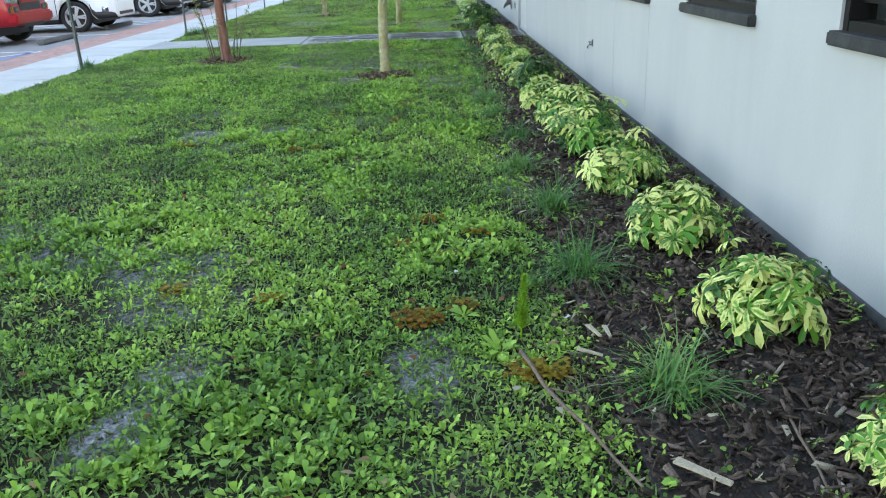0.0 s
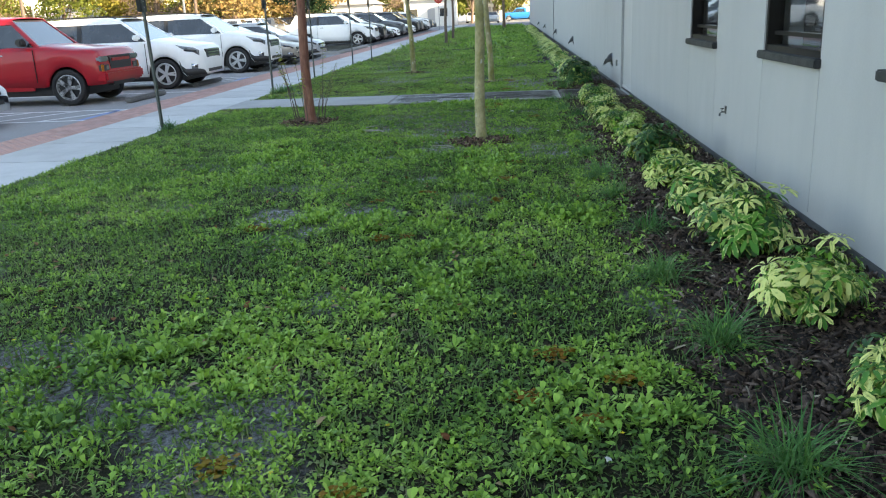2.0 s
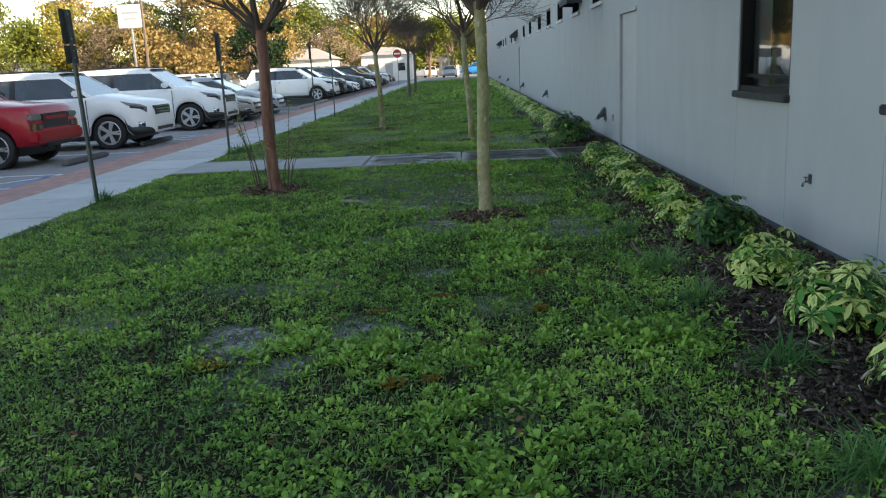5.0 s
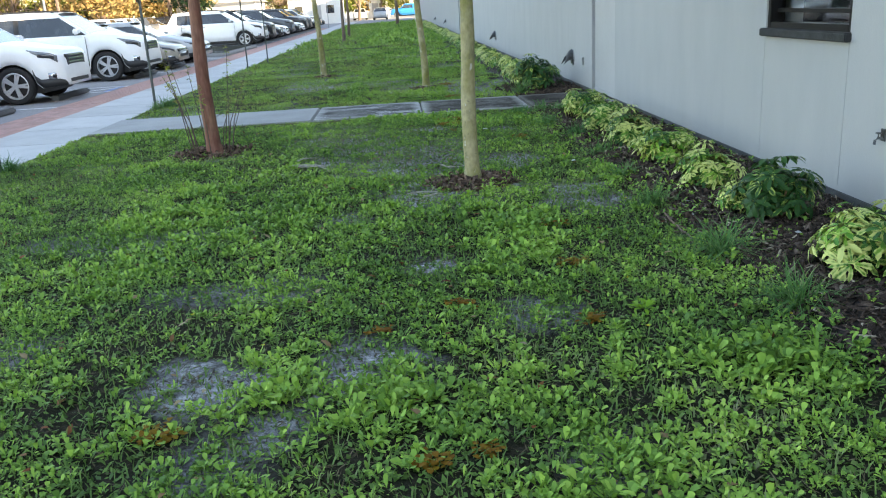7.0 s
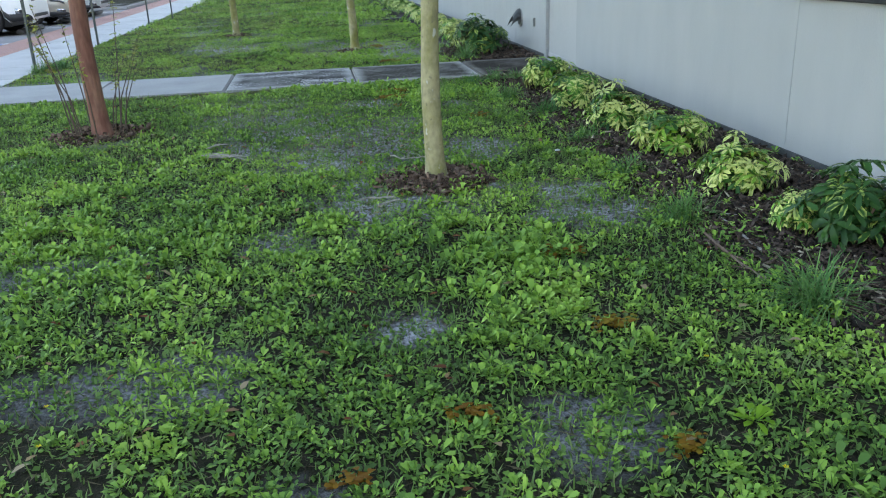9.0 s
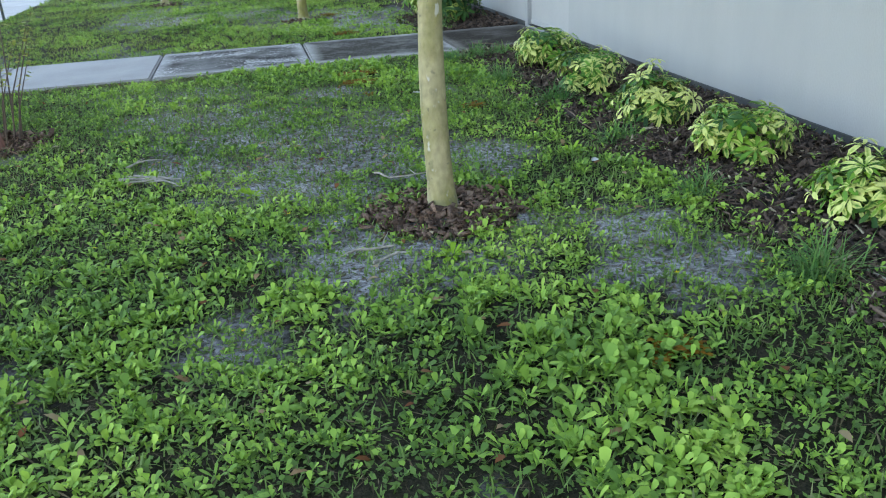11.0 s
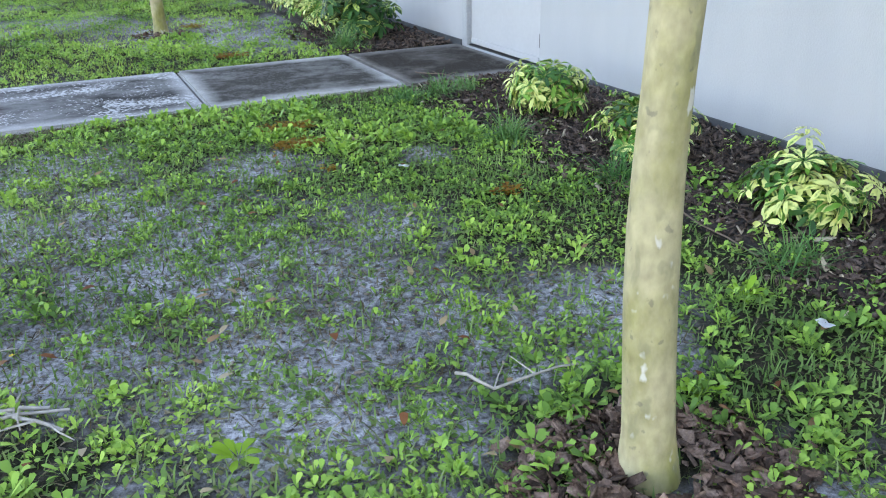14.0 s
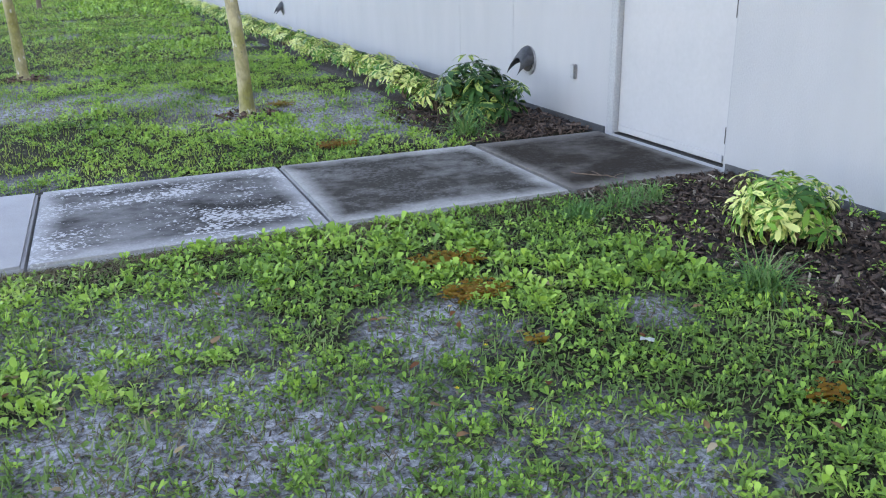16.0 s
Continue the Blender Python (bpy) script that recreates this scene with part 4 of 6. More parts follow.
def blades(name, seed, x0, x1, y0, y1, per_m2, size, mat, label):
    rng = np.random.RandomState(seed)
    n = int((x1 - x0) * (y1 - y0) * per_m2)
    x, y = rng.uniform(x0, x1, n), rng.uniform(y0, y1, n)
    edge = KERB_X + 0.2 * (value_noise(x * 0, y, 1.3, 23) - 0.5)
    bare = near_any(x, y, BARE)
    keep = (x < edge) & (rng.rand(n) < (0.25 + 0.75 * value_noise(x, y, 0.9, 25)) * (1 - 0.3 * bare))
    x, y = x[keep], y[keep]
    n = len(x)
    az, lean = rng.uniform(0, 6.28, n), rng.uniform(0.1, 1.0, n)
    length = size * rng.uniform(0.5, 1.3, n)
    w = 0.0022 + 0.0018 * rng.rand(n)
    z = lawn_height(x, y)
    out = np.zeros((n, 5, 3))
    for k, (s, side) in enumerate(((0, -1), (0, 1), (0.55, -0.8), (0.55, 0.8), (1, 0))):
        reach = length * (s * np.sin(lean) * 0.6 + s * s * np.sin(lean) * 0.5)
        out[:, k, 0] = x + np.cos(az) * reach - np.sin(az) * side * w
        out[:, k, 1] = y + np.sin(az) * reach + np.cos(az) * side * w
        out[:, k, 2] = z + length * (s * np.cos(lean * 0.7) - 0.25 * s * s * np.sin(lean))
    v, lo, st = repeated(None, [(0, 1, 3, 2), (2, 3, 4)], out)
    return tagged(new(name, array_mesh(name, v, lo, st, mat)), label, "grass", kind="stuff")


weeds("lawn_weeds", 41, LAWN_X + 0.02, 1.75, -4.0, PATH_Y0 - 0.03, 600, 9, 0.0375, WEED, "low broad-leaved green weeds covering the lawn")
weeds("lawn_weeds", 54, LAWN_X + 0.02, 1.75, -10.3, -4.0, 680, 9, 0.0335, WEED, "low fine-leaved green weeds covering the lawn")
blades("lawn_grass", 42, LAWN_X + 0.02, 1.3, -10.3, PATH_Y0 - 0.01, 1350, 0.05, GRASS, "short thin grass between the weeds")
weeds("lawn_weeds", 52, LAWN_X + 0.02, 1.6, -19.8, -10.3, 110, 5, 0.06, WEED, "low green weeds on the lawn behind the start of the walk")
blades("lawn_grass", 53, LAWN_X + 0.02, 1.3, -19.8, -10.3, 220, 0.085, GRASS_FAR, "short grass on the lawn behind the start of the walk")
weeds("lawn_weeds", 43, LAWN_X + 0.02, 1.5, PATH_Y1 + 0.04, 13, 520, 7, 0.034, WEED, "low green weeds on the lawn past the path")
blades("lawn_grass", 44, LAWN_X + 0.02, 1.3, PATH_Y1 + 0.01, 24, 800, 0.042, GRASS_FAR, "short grass on the lawn past the path")
weeds("lawn_weeds", 56, LAWN_X + 0.02, 1.5, 13, 24, 110, 5, 0.06, WEED, "low green weeds on the lawn past the path")
weeds("lawn_weeds", 45, LAWN_X + 0.02, 1.5, 24, 72, 34, 5, 0.12, WEED, "low green weeds far along the lawn")
blades("lawn_grass", 46, LAWN_X + 0.02, 1.3, 24, 72, 170, 0.14, GRASS_FAR, "grass far along the lawn")


def rust_patches():
    rng = np.random.RandomState(51)
    rows = []
    for cx, cy, r in RUST:
        n = int((5200 if r > 0.1 else 2600) * r * r * 3.14 + 12)
        a, d = rng.uniform(0, 6.28, n), 0.8 * r * rng.rand(n) ** 0.7
        rows.append(np.stack([cx + 1.3 * d * np.cos(a), cy + 0.9 * d * np.sin(a)], 1))
    p = np.concatenate(rows)
    n = len(p)
    places = np.column_stack([p, lawn_height(p[:, 0], p[:, 1]) + rng.uniform(0.012, 0.042, n)])
    length = rng.uniform(0.015, 0.036, n)
    v, lo, st = repeated(None, LEAF_FACES, leaf_shape(places, rng.uniform(0, 6.28, n), rng.uniform(-0.1, 0.25, n), length, length * 0.7, rng.uniform(0, 0.4, n)))
    tagged(new("dead_leaves", array_mesh("dead_leaves", v, lo, st, DEAD)), "rusty orange dead leaves in patches on the lawn", "dead leaves", kind="stuff")
    n = 640
    p = np.column_stack([rng.uniform(-4.5, 1.1, n), rng.uniform(-9.6, 4.2, n)])
    places = np.column_stack([p, lawn_height(p[:, 0], p[:, 1]) + rng.uniform(0.02, 0.04, n)])
    length = rng.uniform(0.03, 0.06, n)
    v, lo, st = repeated(None, LEAF_FACES, leaf_shape(places, rng.uniform(0, 6.28, n), rng.uniform(-0.2, 0.4, n), length, length * 0.5, rng.uniform(0, 0.6, n)))
    tagged(new("fallen_leaves", array_mesh("fallen_leaves", v, lo, st, FALLEN)), "dry tan and red fallen leaves lying on the lawn", "dead leaves", kind="stuff")


FALLEN = leaf_material("fallen_leaf", [(0.09, 0.03, 0.015), (0.22, 0.08, 0.03), (0.36, 0.27, 0.15), (0.5, 0.45, 0.36)], rough=0.8)
rust_patches()


def small_leaves(name, seed, x0, x1, y0, y1, per_m2, size, label):
    """Tiny flat leaves and seedlings that fill the gaps."""
    rng = np.random.RandomState(seed)
    n = int((x1 - x0) * (y1 - y0) * per_m2)
    x, y = rng.uniform(x0, x1, n), rng.uniform(y0, y1, n)
    keep = rng.rand(n) < np.clip(cover(x, y, False) * 1.2 + 0.1 + 0.1 * near_any(x, y, BARE), 0, 1) * (x < KERB_X + 0.05)
    x, y = x[keep], y[keep]
    n = len(x)
    c = np.stack([x, y, lawn_height(x, y) + rng.uniform(0.003, 0.014, n)], 1)
    s = size * rng.uniform(0.5, 1.4, n)
    az, tilt = rng.uniform(0, 6.28, n), rng.normal(0, 0.45, (n, 2))
    u = np.stack([np.cos(az), np.sin(az), tilt[:, 0]], 1) * s[:, None]
    w = np.stack([-np.sin(az), np.cos(az), tilt[:, 1]], 1) * s[:, None] * 0.6
    v, lo, st = repeated(None, [(0, 1, 2, 3)], np.stack([c - u, c - w * 0.9 + u * 0.15, c + u, c + w * 0.9 + u * 0.15], 1))
    return tagged(new(name, array_mesh(name, v, lo, st, UNDER)), label, "weeds", kind="stuff")


UNDER = leaf_material("low_seedling_leaves", [(0.04, 0.08, 0.025), (0.1, 0.19, 0.045), (0.16, 0.28, 0.065), (0.26, 0.26, 0.13)])
small_leaves("seedlings", 48, LAWN_X + 0.02, 1.2, -10.3, PATH_Y0 - 0.01, 2200, 0.0125, "tiny green seedlings and clover filling the lawn")
small_leaves("seedlings", 55, LAWN_X + 0.02, 1.2, -19.8, -10.3, 250, 0.022, "tiny green seedlings and clover filling the lawn")


LITTER = material("ground_litter", (0.14, 0.11, 0.08), 0.9, spots=(0.3, 0.26, 0.2), spot_scale=15, per_island=0.6)


def thatch():
    rng = np.random.RandomState(47)
    n = 70000
    x, y = rng.uniform(LAWN_X + 0.02, KERB_X, n), rng.uniform(-10.3, PATH_Y0 - 0.02, n)
    y[:14000] = PATH_Y0 - 0.01 - np.abs(rng.normal(0, 0.12, 14000))
    y[14000:24000] = rng.uniform(1.0, PATH_Y0, 10000)
    c = np.stack([x, y, lawn_height(x, y) + rng.uniform(0.002, 0.018, n)], 1)
    az, ln = rng.uniform(0, 6.28, n), rng.uniform(0.012, 0.045, n)
    u = np.stack([np.cos(az), np.sin(az), rng.normal(0, 0.2, n)], 1) * ln[:, None]
    w = np.stack([-np.sin(az), np.cos(az), rng.normal(0, 0.3, n)], 1) * rng.uniform(0.001, 0.003, n)[:, None]
    v, lo, st = repeated(None, [(0, 1, 2, 3)], np.stack([c - u, c - w, c + u, c + w], 1))
    tagged(new("dry_thatch", array_mesh("dry_thatch", v, lo, st, THATCH)), "dry brown grass thatch between the weeds", "thatch", kind="stuff")
    n = 70
    p = np.column_stack([rng.uniform(-3.5, 1.1, n), rng.uniform(-8.5, 3.8, n)])
    rows = []
    for px, py in p:
        base = np.array([px, py, float(lawn_height(px, py)) + rng.uniform(0.03, 0.05)])
        for q in range(5):
            a = 1.2566 * q
            d, s = np.array([np.cos(a), np.sin(a), 0.25]), np.array([-np.sin(a), np.cos(a), 0])
            rows.append([base, base + 0.006 * d - 0.003 * s, base + 0.01 * d, base + 0.006 * d + 0.003 * s])
    v, lo, st = repeated(None, [(0, 1, 2, 3)], np.array(rows))
    tagged(new("yellow_flowers", array_mesh("yellow_flowers", v, lo, st, YELLOW_FLOWER)), "tiny yellow flowers dotted over the lawn", "flowers", kind="stuff")


thatch()


def flecks():
    """Bits of bark and dry stalk on the bare sand."""
    rng = np.random.RandomState(49)
    rows = []
    for cx, cy, r in BARE:
        n = int(800 * r * r * 3.14) + 12
        a, d = rng.uniform(0, 6.28, n), 1.4 * r * np.sqrt(rng.rand(n))
        rows.append(np.stack([cx + d * np.cos(a), cy + d * np.sin(a)], 1))
    p = np.concatenate(rows)
    p = p[(p[:, 1] < PATH_Y0 - 0.05) | (p[:, 1] > PATH_Y1 + 0.05)]
    return np.column_stack([p, lawn_height(p[:, 0], p[:, 1]) + 0.004])


# ---- mulch chips ----
def chips(name, places, seed, mat, label, length=(0.015, 0.055), slim=(0.08, 0.36)):
    rng = np.random.RandomState(seed)
    n = len(places)
    cube = np.array([(-1, -1, -1), (1, -1, -1), (1, 1, -1), (-1, 1, -1), (-1, -1, 1), (1, -1, 1), (1, 1, 1), (-1, 1, 1)], float) * 0.5
    ln = length[0] * 0.7 + (length[1] * 1.15 - length[0] * 0.7) * rng.rand(n) ** 1.6
    dims = np.stack([ln, np.minimum(ln * rng.uniform(*slim, n), 0.03), rng.uniform(0.002, 0.008, n)], 1)
    local = cube[None] * dims[:, None, :]
    local[:, :, 1] *= 1 + 0.6 * rng.uniform(-1, 1, (n, 1)) * cube[None, :, 0]
    local += rng.normal(0, 1, local.shape) * dims[:, None, :] * 0.09
    a, b, c = rng.uniform(0, 6.28, n), rng.normal(0, 0.5, n), rng.normal(0, 0.5, n)
    x, y, z = local[..., 0], local[..., 1], local[..., 2]
    y, z = y * np.cos(b)[:, None] - z * np.sin(b)[:, None], y * np.sin(b)[:, None] + z * np.cos(b)[:, None]
    x, z = x * np.cos(c)[:, None] + z * np.sin(c)[:, None], -x * np.sin(c)[:, None] + z * np.cos(c)[:, None]
    x, y = x * np.cos(a)[:, None] - y * np.sin(a)[:, None], x * np.sin(a)[:, None] + y * np.cos(a)[:, None]
    out = np.stack([x, y, z], -1) + places[:, None, :]
    v, lo, st = repeated(None, [(4, 5, 6, 7), (0, 1, 5, 4), (1, 2, 6, 5), (2, 3, 7, 6), (3, 0, 4, 7)], out)
    return tagged(new(name, array_mesh(name, v, lo, st, mat, smooth=False)), label, "mulch", kind="stuff")


def bed_places(seed, y0, y1, per_m2):
    rng = np.random.RandomState(seed)
    n = int((WALL_X - 1.0) * (y1 - y0) * per_m2)
    x, y = rng.uniform(1.05, WALL_X - 0.02, n), rng.uniform(y0, y1, n)
    keep = rng.rand(n) < np.clip((x - 1.0 + 0.3 * (value_noise(x, y, 2.5, 61) - 0.4)) / 0.25, 0, 1)
    x, y = x[keep], y[keep]
    z = np.where(x > 1.2, mulch_height(x, y), lawn_height(x, y)) + rng.uniform(0.0, 0.022, len(x))
    return np.stack([x, y, z], 1)


def ring_places(seed, cx, cy, r, n):
    rng = np.random.RandomState(seed)
    a, d = rng.uniform(0, 6.28, n), 0.05 + r * np.minimum(np.sqrt(rng.rand(n)) * 0.95 + np.abs(rng.normal(0, 0.14, n)), 1.5)
    x, y = cx + d * np.cos(a) * 1.1, cy - 0.05 + d * np.sin(a)
    z = lawn_height(x, y) + 0.045 * np.clip(1 - d / r, 0, 1) + rng.uniform(0.004, 0.03, n)
    return np.stack([x, y, z], 1)


chips("bark_mulch", bed_places(62, -10.5, 4.3, 2100), 63, CHIP, "dark brown shredded bark in the bed along the wall", (0.014, 0.06), (0.08, 0.42))
chips("bark_mulch", bed_places(64, 5.8, 7.6, 700), 65, CHIP, "dark brown bark chips in the bed past the path", (0.03, 0.08))
chips("bark_mulch", bed_places(72, -19.8, -10.5, 350), 73, CHIP, "dark brown bark chips in the bed behind the start", (0.03, 0.08))
chips("pale_chips", bed_places(66, -10.5, 4.3, 95), 67, CHIP_PALE, "pale splinters of wood in the mulch", (0.012, 0.06), (0.06, 0.3))
chips("ground_litter", flecks(), 50, LITTER, "dark crumbs of bark and leaf on the bare sand", (0.006, 0.024))
chips("tree_mulch", ring_places(68, -0.01, -0.02, 0.28, 1250), 69, CHIP_RED, "bark chips heaped round the foot of a slim tree", (0.012, 0.062), (0.2, 0.75))
chips("tree_mulch", ring_places(70, -2.64, 2.3, 0.3, 600), 71, CHIP_RED, "bark chips round the foot of the leaning tree", (0.02, 0.07), (0.2, 0.7))
for k, (tx, ty) in enumerate(((-0.07, 8.06), (-2.2, 12.0))):
    chips("tree_mulch", ring_places(75 + k, tx, ty, 0.2, 160), 77 + k, CHIP_RED, "thin ring of bark chips round a tree on the far lawn", (0.02, 0.07), (0.2, 0.7))


def bed_weeds():
    """Few small plants coming up between the chips."""
    rng = np.random.RandomState(74)
    n = 620
    x, y = 1.15 + 1.5 * rng.rand(n) ** 1.8, rng.uniform(-10.3, 4.2, n)
    x = np.minimum(x, WALL_X - 0.05)
    idx = np.repeat(np.arange(n), 7)
    k = len(idx)
    places = np.stack([x[idx] + rng.normal(0, 0.012, k), y[idx] + rng.normal(0, 0.012, k), mulch_height(x, y)[idx] + rng.uniform(0.01, 0.04, k)], 1)
    ln = rng.uniform(0.015, 0.05, n)[idx] * rng.uniform(0.7, 1.2, k)
    v, lo, st = repeated(None, LEAF_FACES, leaf_shape(places, rng.uniform(0, 6.28, k), rng.uniform(0, 1.1, k), ln, ln * rng.uniform(0.2, 0.55, k), rng.uniform(0, 0.5, k)))
    tagged(new("bed_weeds", array_mesh("bed_weeds", v, lo, st, WEED)), "small green weeds coming up through the mulch", "weeds", kind="stuff")


bed_weeds()


# ---- bushes, tufts, sticks ----
def bush_mesh(name, seed, radius, height, clusters, leaflet, mat, shoots=9, inner=False):
    """Whorls of drooping leaflets gathered on a few leafy shoots, with gaps between the shoots."""
    rng = np.random.RandomState(seed)
    rows, uvs = [], []
    grid_s = np.array([0, 0.4, 0.4, 0.4, 0.78, 0.78, 0.78, 1.0])
    grid_w = np.array([0, -0.4, 0, 0.4, -0.45, 0, 0.45, 0])
    lift = np.array([0, 0.1, 0, 0.1, 0.08, 0, 0.08, 0])
    uv = np.stack([grid_w * 1.1 + 0.5, grid_s], 1)
    tips = []
    for c in range(shoots):
        a = 2.4 * c + rng.uniform(-0.4, 0.4)
        t = (0.15 + 1.35 * np.sqrt((c + 0.3) / shoots)) * rng.uniform(0.85, 1.1)
        f = rng.uniform(0.72, 1.1)
        tips.append(np.array([np.sin(t) * np.cos(a) * radius * f, np.sin(t) * np.sin(a) * radius * f, height * (0.22 + 0.66 * np.cos(min(t, 1.5)) * f)]))
    root = np.array([0, 0, 0.25 * height])
    for c in range(clusters):
        tip = tips[c % shoots]
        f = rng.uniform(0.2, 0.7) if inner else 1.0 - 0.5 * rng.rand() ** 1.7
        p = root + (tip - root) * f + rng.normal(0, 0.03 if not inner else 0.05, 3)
        p[2] = max(p[2], 0.05 + 0.05 * rng.rand())
        n = p - root
        n /= np.linalg.norm(n) + 1e-6
        up = n * 0.85 + np.array([0, 0, 0.6]) + rng.normal(0, 0.22, 3)
        up /= np.linalg.norm(up)
        u = np.cross(up, [0.3, 0.5, 0.81])
        u /= np.linalg.norm(u)
        v = np.cross(up, u)
        count = rng.randint(6, 9)
        size = leaflet * rng.uniform(0.65, 1.15)
        turn = rng.uniform(0, 6.28)
        droop = rng.uniform(0.3, 0.8)
        shade = rng.rand()
        for q in range(count):
            b = turn + 6.283 * q / count + rng.uniform(-0.15, 0.15)
            d = u * np.cos(b) + v * np.sin(b)
            s = np.cross(up, d)
            ln = size * rng.uniform(0.75, 1.15)
            w = ln * rng.uniform(0.29, 0.4)
            pts = p + np.outer(grid_s * ln + 0.01, d) + np.outer(grid_w * w, s) + np.outer(lift * w * 1.2 + ln * (0.3 * grid_s - droop * grid_s ** 2), up)
            rows.append(pts)
            uvs.append(np.column_stack([uv[:, 0], np.full(8, shade)]))
    rows = np.array(rows)
    rows[..., 2] = np.maximum(rows[..., 2], 0.012)
    v, lo, st = repeated(None, [(0, 2, 1), (0, 3, 2), (1, 2, 5, 4), (2, 3, 6, 5), (4, 5, 7), (5, 6, 7)], rows)
    return array_mesh(name, v, lo, st, mat, uv=np.concatenate(uvs))


def stem_mesh(seed, radius, height):
    rng = random.Random(seed)
    bm = bmesh.new()
    for k in range(9):
        a = rng.uniform(0, 6.28)
        r = radius * rng.uniform(0.25, 0.75)
        x, y = 0.05 * math.cos(a), 0.05 * math.sin(a)
        tube(bm, [(x, y, -0.03), (x + 0.4 * r * math.cos(a), y + 0.4 * r * math.sin(a), height * 0.35), (r * math.cos(a), r * math.sin(a), height * rng.uniform(0.4, 0.58))], [0.009, 0.007, 0.004], 5)
    me = bpy.data.meshes.new("stems")
    bm.to_mesh(me)
    bm.free()
    me.materials.append(bpy.data.materials["brown_stick"])
    return me


# Variegated bushes get dark green inner whorls that paint the shade inside them.
BUSH = [(bush_mesh("foliage", s, 0.25, 0.35, 108, 0.076, VARIEGATED, 13), bush_mesh("inner_foliage", s + 20, 0.24, 0.34, 34, 0.08, DARK_AND_INNER_SHADE_LEAF, 9, True), stem_mesh(s, 0.24, 0.4)) for s in (1, 2, 3, 4)]
BUSH_DARK = [(bush_mesh("foliage", s, 0.27, 0.42, 84, 0.095, DARK_AND_INNER_SHADE_LEAF, 10), bush_mesh("inner_foliage", s + 20, 0.25, 0.36, 30, 0.085, DARK_AND_INNER_SHADE_LEAF, 9, True), stem_mesh(s, 0.27, 0.45)) for s in (5, 6)]
BUSH_FAR = [(bush_mesh("foliage", s, 0.29, 0.34, 44, 0.105, VARIEGATED, 11), stem_mesh(s, 0.28, 0.42)) for s in (7, 8)]


def bush(meshes, x, y, size, turn, label, group, tall=1.0):
    b = thing("schefflera_bush", label, "bush", group, pose(x, y, 0.02, 0, 0, turn) @ Matrix.Diagonal((size, size, size * tall, 1)))
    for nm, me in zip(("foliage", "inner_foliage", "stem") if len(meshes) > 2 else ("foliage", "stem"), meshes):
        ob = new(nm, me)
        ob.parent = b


rb = random.Random(5)
NEAR_BUSHES = [(1.84, -9.8, 1.0, 1.0), (1.95, -8.92, 0.82, 1.0), (1.88, -7.95, 1.05, 1.05), (1.8, -6.98, 1.06, 1.08), (1.79, -5.9, 1.08, 1.08), (1.76, -4.86, 1.3, 1.05), (1.74, -3.84, 1.22, 1.02), (1.71, -2.92, 1.1, 1.0), (1.6, -1.6, 0.62, 1.1),
               (1.66, -0.86, 0.94, 1.0), (1.66, 0.1, 1.02, 1.02), (1.6, 1.0, 1.04, 1.05), (1.6, 2.05, 1.04, 1.05), (1.64, 3.1, 1.06, 1.1)]
for x, y, s, tall in NEAR_BUSHES:
    bush(BUSH[rb.randrange(4)], x, y, s, rb.uniform(0, 360), "variegated yellow and green schefflera bush in the mulch", "bushes along the wall", tall)
bush(BUSH_DARK[0], 1.76, -1.82, 1.02, 40, "schefflera bush with darker green leaves in the mulch", "bushes along the wall")
bush(BUSH_DARK[1], 1.66, 6.62, 1.4, 120, "tall dark green schefflera bush beside the concrete path", "bushes along the wall")
for k in range(9):
    bush(BUSH[k % 4], 1.9 + rb.uniform(-0.06, 0.06), -11.0 - k * 1.02, rb.uniform(0.85, 1.05), rb.uniform(0, 360), "variegated yellow and green schefflera bush in the mulch", "bushes along the wall")
y = 7.35
while y < 58:
    bush(BUSH_FAR[rb.randrange(2)], 1.66 + rb.uniform(-0.08, 0.08), y, rb.uniform(0.85, 1.08), rb.uniform(0, 360), "variegated schefflera bush in the row along the wall", "bushes along the wall")
    y += rb.uniform(0.62, 0.85)


def tuft(x, y, size, seed, count=150):
    rng = np.random.RandomState(seed)
    az, lean = rng.uniform(0, 6.28, count), rng.uniform(0.35, 1.75, count)
    length, w = size * rng.uniform(0.5, 1.15, count), rng.uniform(0.0018, 0.0034, count)
    ox, oy = rng.normal(0, 0.045, count), rng.normal(0, 0.045, count)
    out = np.zeros((count, 7, 3))
    for k, (s, side) in enumerate(((0, -1), (0, 1), (0.4, -1), (0.4, 1), (0.75, -0.7), (0.75, 0.7), (1, 0))):
        reach = length * np.sin(lean) * (0.5 * s + 0.5 * s * s)
        out[:, k, 0] = ox + np.cos(az) * reach - np.sin(az) * side * w
        out[:, k, 1] = oy + np.sin(az) * reach + np.cos(az) * side * w
        out[:, k, 2] = length * (s * np.cos(lean * 0.6) - 0.62 * s * s * np.sin(lean))
    v, lo, st = repeated(None, [(0, 1, 3, 2), (2, 3, 5, 4), (4, 5, 6)], out)
    ob = new("grass_tuft", array_mesh("grass_tuft", v, lo, st, GRASS_TUFT))
    ob.location = (x, y, 0.01)
    tagged(ob, "dark green tuft of thin long grass at the lawn's edge", "grass tuft", "grass tufts by the bed")


